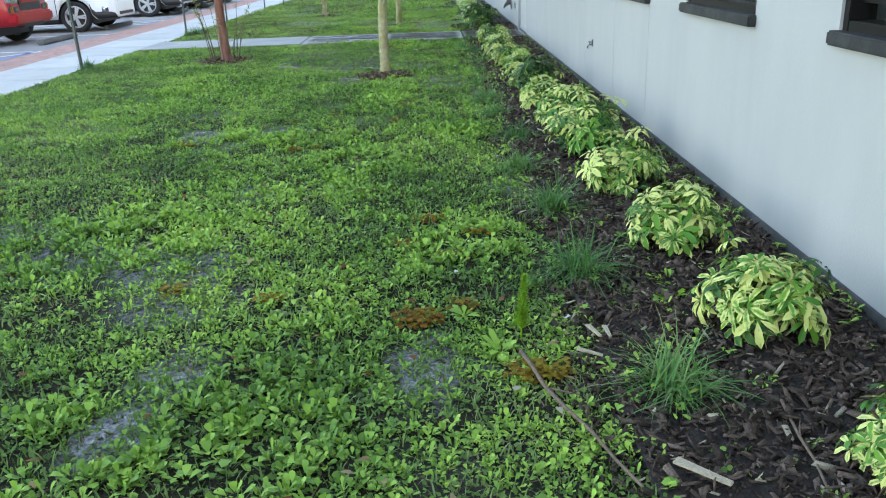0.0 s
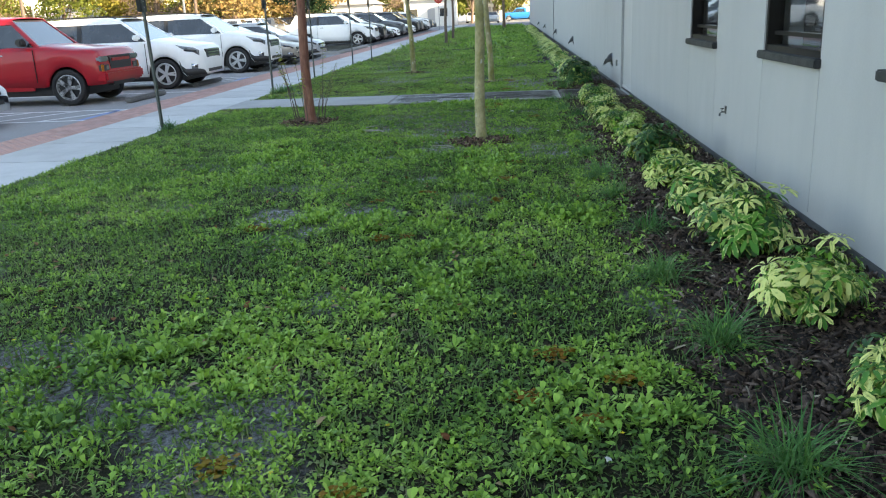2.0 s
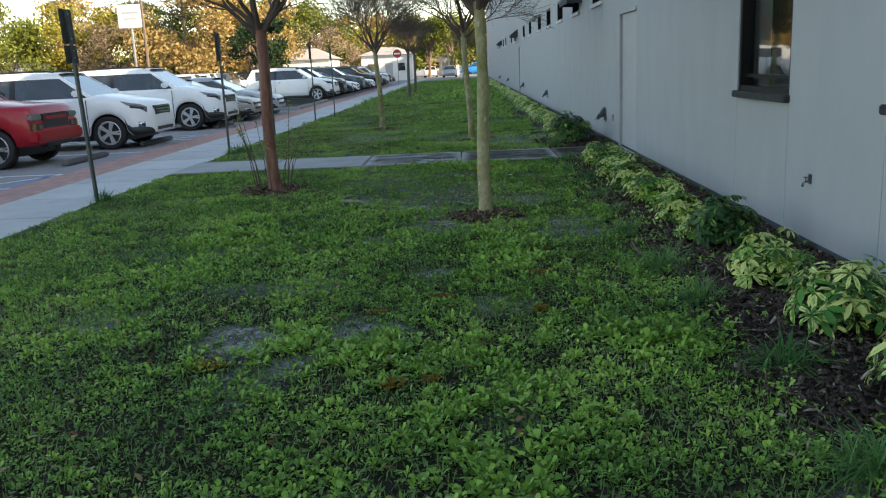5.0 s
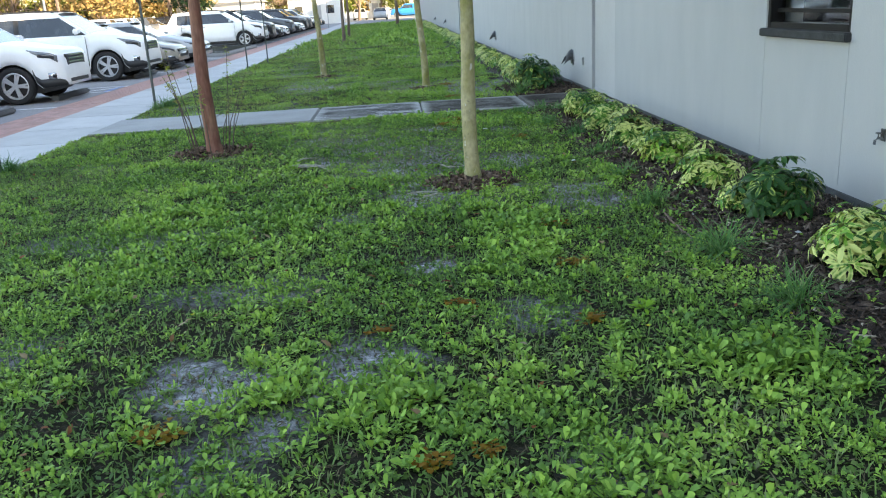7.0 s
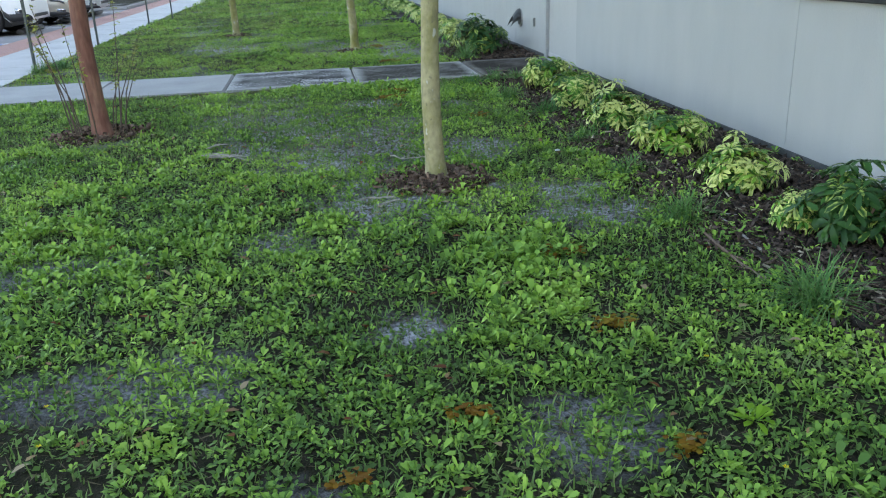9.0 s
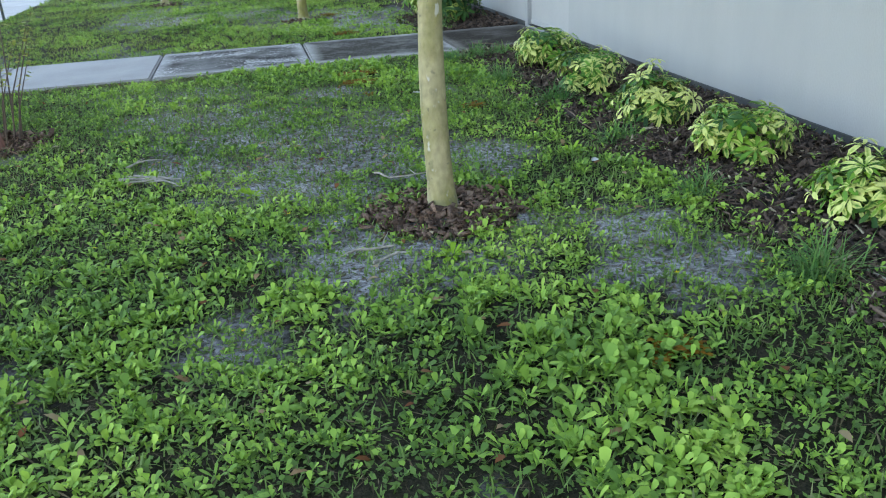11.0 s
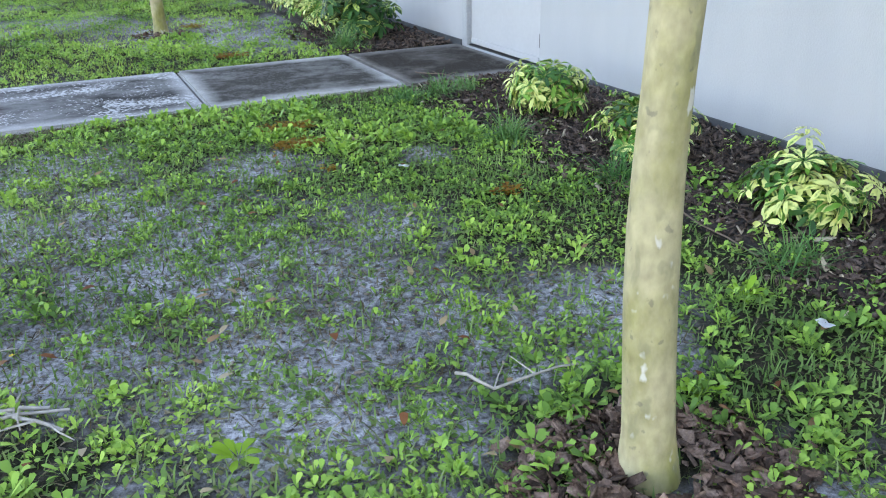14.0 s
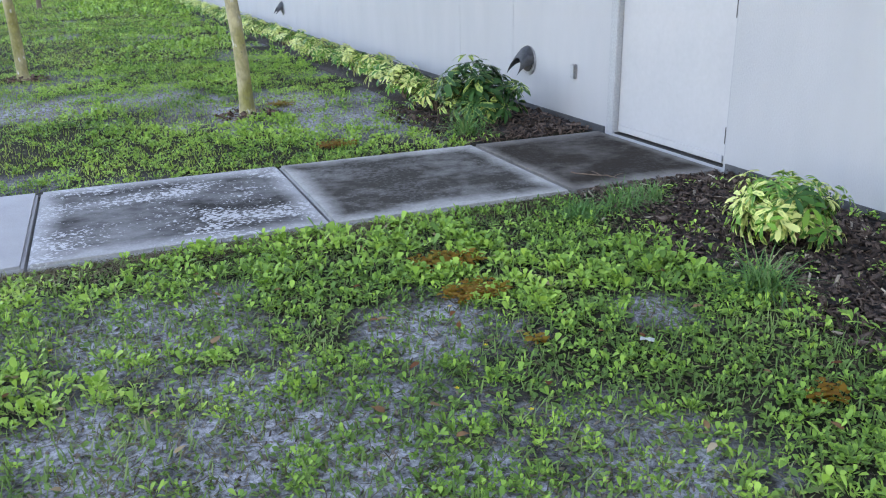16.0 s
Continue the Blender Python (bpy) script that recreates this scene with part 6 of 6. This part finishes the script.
    strip("rear_pillar", rb2 + (0.5 if kind == "suv" else 0.28 if kind != "sedan" else 0.4), rb2 - 0.01, rt + 0.16, rt - 0.01, colour)
    for s in (-1, 1):
        rail = bmesh.new()
        f0 = 0.16
        ends = [(wt + (wb - wt) * f0, rt + (rb2 - rt) * f0, hw1 + (hw0 - hw1) * f0, zr + (low - zr) * f0), (wt, rt, hw1, zr)]
        rows_ab = [[rail.verts.new((xx, s * (yy + o), zz)) for o in (0.016, -0.03)] for x0, x1, yy, zz in ends for xx in (x0, x1)]
        a0, b0, a1, b1 = rows_ab
        for q in ((a0[0], b0[0], b1[0], a1[0]), (a0[1], b0[1], b1[1], a1[1]), (a0[0], b0[0], b0[1], a0[1]), (a1[0], b1[0], b1[1], a1[1]), (a0[0], a1[0], a1[1], a0[1]), (b0[0], b1[0], b1[1], b0[1])):
            rail.faces.new(q)
        bmesh.ops.recalc_face_normals(rail, faces=rail.faces)
        part("roof_side", rail, colour, t)
    rf = bmesh.new()
    rows = []
    for q in range(9):
        f = q / 8
        xx = wt + 0.03 + (rt - wt - 0.06) * f
        crown = 0.045 * math.sin(math.pi * (0.12 + 0.8 * f))
        rows.append([rf.verts.new((xx, yy * hw1, zr + zz)) for yy, zz in ((-1.03, -0.045), (-1.0, 0.0), (-0.9, 0.02 + crown * 0.5), (-0.45, 0.03 + crown), (0, 0.033 + crown), (0.45, 0.03 + crown), (0.9, 0.02 + crown * 0.5), (1.0, 0.0), (1.03, -0.045))])
    for g0, g1 in zip(rows, rows[1:]):
        for q in range(8):
            rf.faces.new((g0[q], g1[q], g1[q + 1], g0[q + 1]))
    bmesh.ops.recalc_face_normals(rf, faces=rf.faces)
    bmesh.ops.solidify(rf, geom=rf.faces[:], thickness=0.012)
    part("roof", rf, colour, t, smooth=True)
    if kind == "suv":
        for s in (-1, 1):
            rl = bmesh.new()
            tube(rl, [(wt - 0.1, s * hw1 * 0.9, zr + 0.05), (wt - 0.3, s * hw1 * 0.9, zr + 0.1), (rt + 0.4, s * hw1 * 0.9, zr + 0.1), (rt + 0.2, s * hw1 * 0.9, zr + 0.05)], [0.014] * 4, 6)
            part("roof_rail", rl, BLACK_PLASTIC, t, "black roof rail")
    for a in k["axles"]:
        for s in (-1, 1):
            wh = new("wheel")
            wh.parent = t
            wh.matrix_basis = pose(a, s * (W / 2 - 0.115), r, 0, 0, 0 if s < 0 else 180)
            for nm, me in zip(("tyre", "rim", "brake_disc"), WHEELS[dark_rims if kind != "sedan" else None]):
                ob = new(nm, me)
                ob.parent = wh
    nz = k["hood"][1]
    gx = hl - 0.045
    wide, deep = (0.5, 0.4) if kind != "pickup" else (0.5, 0.42)
    gr = part("grille", boxed(gx - 0.1, gx + 0.03, -wide, wide, nz - deep, nz - 0.13, 0.025), BLACK_PLASTIC, t, "dark grille")
    for q in range(3 if kind != "pickup" else 1):
        zz = nz - 0.3 + 0.07 * q if kind != "pickup" else nz - 0.24
        part("grille_bar", boxed(gx + 0.005, gx + 0.045, -0.4, 0.4, zz, zz + (0.03 if kind != "pickup" else 0.06), 0.008), CHROME if kind != "pickup" else colour, gr)
    part("lower_intake", boxed(hl - 0.14, hl + 0.012, -0.5, 0.5, 0.36, 0.47, 0.02), BLACK_PLASTIC, t)
    if kind == "pickup":
        for s in (-1, 1):
            y0, y1 = sorted((s * 0.52, s * W / 2 * 0.955))
            part("headlight", boxed(gx - 0.16, gx + 0.028, y0, y1, nz - 0.24, nz - 0.13, 0.02), LAMP_GLASS, t, "clear headlight")
            part("lamp_bezel", boxed(gx - 0.14, gx + 0.03, y0, y1, nz - 0.44, nz - 0.28, 0.02), BLACK_PLASTIC, t)
            part("corner_lamp", boxed(gx - 0.13, gx + 0.036, s * W / 2 * 0.9 - 0.035, s * W / 2 * 0.9 + 0.035, nz - 0.43, nz - 0.29, 0.012), AMBER, t, "amber corner lamp")
            part("fog_lamp", boxed(gx - 0.1, gx + 0.04, s * 0.62 - 0.06, s * 0.62 + 0.06, nz - 0.41, nz - 0.31, 0.012), LAMP_GLASS, t)
        part("front_bumper", boxed(hl - 0.2, hl + 0.07, -W / 2 * 0.96, W / 2 * 0.96, 0.44, 0.66, 0.04), colour, t, "red painted bumper" if colour is RED_CAR else "")
    for s in (-1, 1):
        mir = part("mirror", boxed(-0.07, 0.07, -0.1, 0.1, -0.07, 0.07, 0.03), colour if kind != "pickup" else BLACK_PLASTIC, t)
        mir.matrix_basis = pose(wb - 0.28, s * (W / 2 + 0.08), belt + 0.09)
        part("mirror_arm", boxed(wb - 0.3, wb - 0.24, s * (W / 2 + 0.02) - 0.06, s * (W / 2 + 0.02) + 0.06, belt + 0.01, belt + 0.05), BLACK_PLASTIC, t)
        for xx in (mid + 0.02, mid - 0.95) if kind != "pickup" else (mid + 0.1,):
            part("door_handle", boxed(xx + 0.1, xx + 0.28, s * W / 2 - 0.012, s * W / 2 + 0.022, belt - 0.17, belt - 0.14, 0.008), CHROME, t)
        for xx in (wb - 0.12, mid - 0.03, rb2 + 0.72) if kind != "pickup" else (wb - 0.1, rt + 0.1):
            part("door_gap", boxed(xx - 0.002, xx + 0.002, s * W / 2 - 0.03, s * W / 2 + 0.001, k["sill"] + 0.1, belt - 0.06), BLACK_PLASTIC, t)
        part("sill_trim", boxed(-1.0, 1.0, s * W / 2 * 0.965 - 0.02, s * W / 2 * 0.965 + 0.02, k["sill"] - 0.06, k["sill"] + 0.03, 0.012), BLACK_PLASTIC if kind != "pickup" else colour, t)
    return t


FRONT = -7.3
suv_x, sed_x, pick_x = FRONT - 2.38, FRONT - 2.4, -7.85 - 2.5
car("sedan", SILVER_CAR, "silver parked car facing the walk", -10.6, 3.1)
car("pickup", RED_CAR, "red pickup truck with black wheels, parked", -10.6, 7.75, dark_rims=True, scale=1.02)
first = car("suv", WHITE_CAR, "white parked crossover with a chrome grille", suv_x + 0.05, 11.25)
car("suv", WHITE_CAR, "large white parked sport utility car", suv_x, 16.8, scale=1.04)
car("sedan", GOLD_CAR, "champagne parked saloon car", sed_x + 0.1, 20.0)
silver = car("sedan", SILVER_CAR, "silver parked saloon car", sed_x + 0.15, 23.3)
copy_thing(first, pose(suv_x + 0.3, 36.2, -0.06))
black_suv = car("suv", BLACK_CAR, "black parked sport utility car", suv_x + 0.3, 39.2)
black_sedan = car("sedan", BLACK_CAR, "black parked saloon car", sed_x + 0.3, 42.1)
white_sedan = car("sedan", WHITE_CAR, "white parked saloon car", sed_x + 0.3, 45.0)
grey_suv = car("suv", GREY_CAR, "dark grey parked sport utility car", suv_x + 0.3, 48.0)
models = [first, black_suv, black_sedan, white_sedan, grey_suv, silver]
for q, (m_, yy) in enumerate([(2, 51.0), (3, 54.0), (1, 57.0), (4, 60.0), (2, 63.0), (0, 66.0), (4, 69.0), (2, 72.0)]):
    copy_thing(models[m_], pose(suv_x + 0.3, yy, -0.06))
rc = random.Random(77)
for row_x, turn in ((-24.5, 180), (-30.0, 0)):
    yy = 20.0 + rc.uniform(0, 2)
    while yy < 88:
        if rc.random() < 0.86:
            copy_thing(models[rc.randrange(6)], pose(row_x + rc.uniform(-0.25, 0.25), yy, -0.06, 0, 0, turn))
        yy += 2.85
red_sedan = car("sedan", RED_CAR, "red parked car at the far side of the car park", -24.4, 30.5, 180)
car("pickup", BLUE_CAR, "bright blue pickup truck at the end of the drive", 1.6, 112.0, 180)
copy_thing(white_sedan, pose(-5.0, 108.0, -0.06, 0, 0, 90))
copy_thing(silver, pose(-2.2, 100.0, -0.06, 0, 0, 90))

# grass island in the row of bays
isl = thing("planted_island", "kerbed grass island between parking bays", "traffic island")
part("kerb", boxed(-12.2, -7.1, 26.4, 33.6, -0.06, 0.06, 0.03), CONCRETE, isl)
io = tagged(sheet("turf", -12.05, -7.25, 26.55, 33.45, 0.3, 0.3, lambda x, y: 0.08 + lawn_height(x, y), SOIL), "thin turf", kind="")
io.parent = isl


# ---- far trees, houses, poles ----
def leafy_tree(x, y, h, spread, mat, seed, label, trunk_r=0.22, leaves=2200, leaf=0.3, low=0.35, flat=0.75, airy=0.5, bark=None):
    rng = np.random.RandomState(seed)
    rr = random.Random(seed)
    t = thing("tree", label, "tree", "far trees", pose(x, y, -0.06))
    bm = bmesh.new()
    tube(bm, [(0, 0, -0.1), (0.1, 0, h * 0.25), (0.15, 0.1, h * 0.55), (0.1, 0.1, h * 0.9)], [trunk_r, trunk_r * 0.8, trunk_r * 0.55, trunk_r * 0.15], 8)
    part("trunk", bm, bark or BARK_GREY, t, smooth=True)
    lb = bmesh.new()
    centres = []
    for k in range(int(14 + spread)):
        a = 6.283 * k / 7 + rr.uniform(-0.4, 0.4)
        z0 = h * rr.uniform(low * 0.7, 0.7)
        f = rr.uniform(0.35, 1.0)
        zc = h * rr.uniform(low + 0.08, 0.95)
        wide = spread * math.sqrt(max(0.1, 1 - ((zc / h - (low + 1) / 2) / ((1 - low) / 2 + 0.1)) ** 2))
        c = Vector((math.cos(a) * wide * f, math.sin(a) * wide * f, zc))
        tube(lb, [(0.1, 0.05, min(z0, zc)), (c.x * 0.5, c.y * 0.5, (min(z0, zc) + zc) / 2), tuple(c)], [trunk_r * 0.35, trunk_r * 0.2, 0.02], 5)
        centres.append(c)
    part("limb", lb, bark or BARK_GREY, t)
    cen = np.array([list(c) for c in centres])
    pick = rng.randint(0, len(cen), leaves)
    d = rng.normal(0, 1, (leaves, 3))
    d /= np.linalg.norm(d, axis=1)[:, None]
    rad = spread * 0.36 * rng.rand(leaves) ** airy
    p = cen[pick] + d * rad[:, None] * np.array([1, 1, flat])
    s = leaf * rng.uniform(0.5, 1.2, leaves)
    u = rng.normal(0, 1, (leaves, 3))
    u /= np.linalg.norm(u, axis=1)[:, None]
    w = np.cross(u, rng.normal(0, 1, (leaves, 3)))
    w /= np.linalg.norm(w, axis=1)[:, None]
    out = np.stack([p - u * s[:, None] * 0.6, p + w * s[:, None] * 0.35, p + u * s[:, None] * 0.6, p - w * s[:, None] * 0.35], 1)
    v, lo, st = repeated(None, [(0, 1, 2, 3)], out)
    ob = new("crown", array_mesh("crown", v, lo, st, mat))
    ob.parent = t
    return t


GOLD = leaf_material("golden_autumn_leaves", [(0.2, 0.16, 0.03), (0.31, 0.27, 0.05), (0.2, 0.24, 0.05)], rough=0.7)
ORANGE = leaf_material("orange_autumn_leaves", [(0.24, 0.14, 0.055), (0.35, 0.24, 0.095), (0.31, 0.28, 0.1)], rough=0.7)
OLIVE = leaf_material("olive_green_leaves", [(0.07, 0.1, 0.02), (0.13, 0.16, 0.03), (0.2, 0.2, 0.04)], rough=0.7)
PINE = leaf_material("pine_needles", [(0.05, 0.09, 0.035), (0.1, 0.15, 0.055)], rough=0.7)
EVERGREEN = leaf_material("dark_evergreen_leaves", [(0.012, 0.03, 0.012), (0.03, 0.06, 0.02)], rough=0.6)
PALE_TWIG = leaf_material("pale_bare_twigs", [(0.28, 0.2, 0.14), (0.36, 0.26, 0.17)], rough=0.8)
rt_ = random.Random(9)
FAR = [(-51, 84, 10.5, 5.0, OLIVE), (-44, 88, 10.0, 4.6, GOLD), (-57, 80, 9.0, 4.2, PALE_TWIG), (-40, 84, 8.0, 3.6, PALE_TWIG), (-36, 90, 9.0, 4.4, OLIVE), (-33, 86, 8.6, 4.0, OLIVE), (-29, 78, 12.0, 5.2, ORANGE),
       (-24, 84, 11.5, 4.8, ORANGE), (-27, 92, 10, 4.5, GOLD), (-20, 104, 10.0, 4.5, OLIVE), (-24, 110, 11, 5, OLIVE), (-14, 112, 8.5, 4.5, GOLD), (-9, 116, 8.5, 4, OLIVE), (-2, 122, 8, 4, OLIVE), (3.5, 124, 8.5, 4, GOLD),
       (-62, 88, 11.5, 5.2, ORANGE), (-68, 82, 10, 4.8, GOLD), (-74, 90, 11, 5, OLIVE), (-17, 96, 7, 3.2, PALE_TWIG), (-5, 104, 7.5, 3.0, OLIVE), (9, 126, 9, 5, OLIVE), (-82, 78, 12, 6, GOLD), (-90, 66, 12, 6, OLIVE), (-48, 96, 12, 5, ORANGE)]
rows_ = random.Random(31)
xx = -96.0
while xx < 16:
    FAR.append((xx, 100 + rows_.uniform(0, 8) + max(0, xx + 20) * 0.6, rows_.uniform(7.0, 10.5), rows_.uniform(3.6, 5.0), (OLIVE, GOLD, ORANGE, OLIVE, PALE_TWIG)[rows_.randrange(5)]))
    xx += rows_.uniform(5.0, 7.5)
for k, (x, y, h, s, m_) in enumerate(FAR):
    nm = {"golden_autumn_leaves": "golden autumn tree", "orange_autumn_leaves": "orange-brown autumn tree", "olive_green_leaves": "yellow-green leafy tree", "pale_bare_twigs": "pale thin-leaved tree"}[m_.name]
    leafy_tree(x, y, h, s * 1.12, m_, 200 + k, nm + " behind the car park", leaves=(6200 if k < 24 else 2400) if m_ is not PALE_TWIG else 3000, leaf=0.4 if m_ is not PALE_TWIG else 0.22, low=0.12)
leafy_tree(-12.6, 43, 4.7, 1.9, EVERGREEN, 301, "small round dark evergreen tree in the car park", trunk_r=0.12, leaves=3200, leaf=0.2, low=0.38)
for k, (x, y, h) in enumerate([(-76, 124, 24), (-60, 120, 21), (-52, 126, 20), (-84, 118, 22), (-36, 128, 17)]):
    leafy_tree(x, y, h, 4.0, PINE, 320 + k, "tall pine tree with open tufts of needles", trunk_r=0.28, leaves=3200, leaf=0.34, low=0.5, flat=0.4, airy=0.85)

SIDING = material("white_siding", (0.74, 0.74, 0.72), 0.7, spots=(0.62, 0.62, 0.6), spot_scale=0.6)
SHINGLE = material("pale_shingle_roof", (0.4, 0.38, 0.36), 0.85, spots=(0.3, 0.29, 0.28), spot_scale=1.5)


def house(x0, x1, y, depth, wall_h, roof_h, wins):
    h = thing("house", "small white single-storey house with a low roof", "house", "far houses")
    part("wall", boxed(x0, x1, y, y + depth, -0.1, wall_h, 0.02), SIDING, h)
    bm = bmesh.new()
    o = 0.4
    base = [bm.verts.new(p) for p in ((x0 - o, y - o, wall_h), (x1 + o, y - o, wall_h), (x1 + o, y + depth + o, wall_h), (x0 - o, y + depth + o, wall_h))]
    ridge = [bm.verts.new(p) for p in ((x0 + depth * 0.3, y + depth / 2, wall_h + roof_h), (x1 - depth * 0.3, y + depth / 2, wall_h + roof_h))]
    bm.faces.new(base[::-1])
    bm.faces.new((base[0], base[1], ridge[1], ridge[0]))
    bm.faces.new((base[2], base[3], ridge[0], ridge[1]))
    bm.faces.new((base[1], base[2], ridge[1]))
    bm.faces.new((base[3], base[0], ridge[0]))
    part("roof", bm, SHINGLE, h)
    for f in wins:
        xx = x0 + (x1 - x0) * f
        w = part("window", boxed(xx - 0.55, xx + 0.55, y - 0.03, y, 1.0, 2.1), SIDING, h)
        part("pane", boxed(xx - 0.45, xx + 0.45, y - 0.05, y - 0.03, 1.1, 2.0), CAR_GLASS, w)
    xx = x0 + (x1 - x0) * 0.55
    part("door", boxed(xx - 0.45, xx + 0.45, y - 0.04, y, 0, 2.05), FRAME_GREY, h)


house(-24.0, -15.5, 87, 7, 2.8, 1.3, (0.2, 0.4, 0.8))
house(-12.6, -6.6, 92, 7, 3.0, 1.0, (0.2, 0.8))
house(-5.6, -1.2, 118, 6, 2.8, 1.0, (0.25, 0.8))
house(-62, -50, 96, 8, 2.9, 1.4, (0.2, 0.4, 0.8))


def pole(x, y, h, r, arm):
    p = thing("utility_pole", "tall grey wooden utility pole", "pole", "poles round the car park", pose(x, y, -0.06))
    bm = bmesh.new()
    tube(bm, [(0, 0, 0), (0, 0, h)], [r, r * 0.7], 8)
    part("shaft", bm, BARK_GREY, p)
    if arm:
        part("cross_arm", boxed(-1.1, 1.1, -0.06, 0.06, h - 0.6, h - 0.45), BARK_GREY, p)


pole(-42, 61, 13, 0.16, True)
pole(-26.5, 61, 12, 0.13, True)
sg = thing("street_sign", "round white sign on a post in the car park", "sign", m=pose(-22.9, 30.0, -0.06))
bm = bmesh.new()
tube(bm, [(0, 0, 0), (0, 0, 3.5)], [0.04, 0.04], 8)
part("post", bm, STEEL, sg)
bm = bmesh.new()
tube(bm, [(0, -0.06, 3.1), (0, -0.045, 3.1)], [0.42, 0.42], 24)
part("disc", bm, SIDING, sg, "white disc")
part("writing_bar", boxed(-0.2, -0.03, -0.066, -0.061, 3.06, 3.2), BLACK_PLASTIC, sg)
part("writing_bar", boxed(0.04, 0.22, -0.066, -0.061, 3.06, 3.2), BLACK_PLASTIC, sg)
st_ = thing("stop_sign", "red octagonal stop sign on a post", "stop sign", m=pose(-6.3, 68, -0.06))
bm = bmesh.new()
tube(bm, [(0, 0, 0), (0, 0, 3.1)], [0.035, 0.035], 8)
part("post", bm, STEEL, st_)
bm = bmesh.new()
tube(bm, [(0, -0.06, 2.75), (0, -0.045, 2.75)], [0.4, 0.4], 8)
part("plate", bm, RED_CAR, st_, "red octagon with a pale band")
part("band", boxed(-0.27, 0.27, -0.066, -0.061, 2.68, 2.82), SIDING, st_)
bb_ = thing("billboard", "white sign board on a tall post", "sign board", m=pose(-29.5, 66, -0.06))
bm = bmesh.new()
tube(bm, [(0, 0, 0), (0, 0, 6.2)], [0.1, 0.1], 8)
part("post", bm, STEEL, bb_)
part("board", boxed(-1.1, 1.1, -0.12, 0.12, 6.0, 8.0, 0.03), SIDING, bb_)
part("writing_bar", boxed(-0.7, 0.7, -0.13, -0.121, 7.2, 7.4), FRAME_GREY, bb_)
part("writing_bar", boxed(-0.6, 0.6, -0.13, -0.121, 6.7, 6.85), FRAME_GREY, bb_)

# ---- brick pavers ----
pv = bmesh.new()
box(pv, -0.049, 0.049, -0.099, 0.099, -0.05, 0.0, 0.003)
paver_mesh = bpy.data.meshes.new("brick")
pv.to_mesh(paver_mesh)
pv.free()
paver_mesh.materials.append(BRICK_PAVER)
rest = []
for j in range(-100, 330):
    for i in range(8):
        x, y = -6.9 + 0.1 * i, 0.2 * j + (0.1 if i % 2 else 0.0)
        if 10 <= j < 47:
            ob = new("brick", paver_mesh)
            ob.location = (x, y, -0.03 + 0.003 * math.sin(i * 7 + j * 13))
            ob.parent = strip
        else:
            rest.append((x, y, -0.03))
cube_top = np.array([(-0.049, -0.099, 0), (0.049, -0.099, 0), (0.049, 0.099, 0), (-0.049, 0.099, 0), (-0.049, -0.099, -0.05), (0.049, -0.099, -0.05), (0.049, 0.099, -0.05), (-0.049, 0.099, -0.05)])
v, lo, sts = repeated(None, [(0, 1, 2, 3), (0, 4, 5, 1), (1, 5, 6, 2), (2, 6, 7, 3), (3, 7, 4, 0)], np.array(rest)[:, None, :] + cube_top[None])
rest_ob = new("bricks", array_mesh("bricks", v, lo, sts, BRICK_PAVER, smooth=False))
rest_ob.parent = strip
rest_ob["kind"] = "stuff"
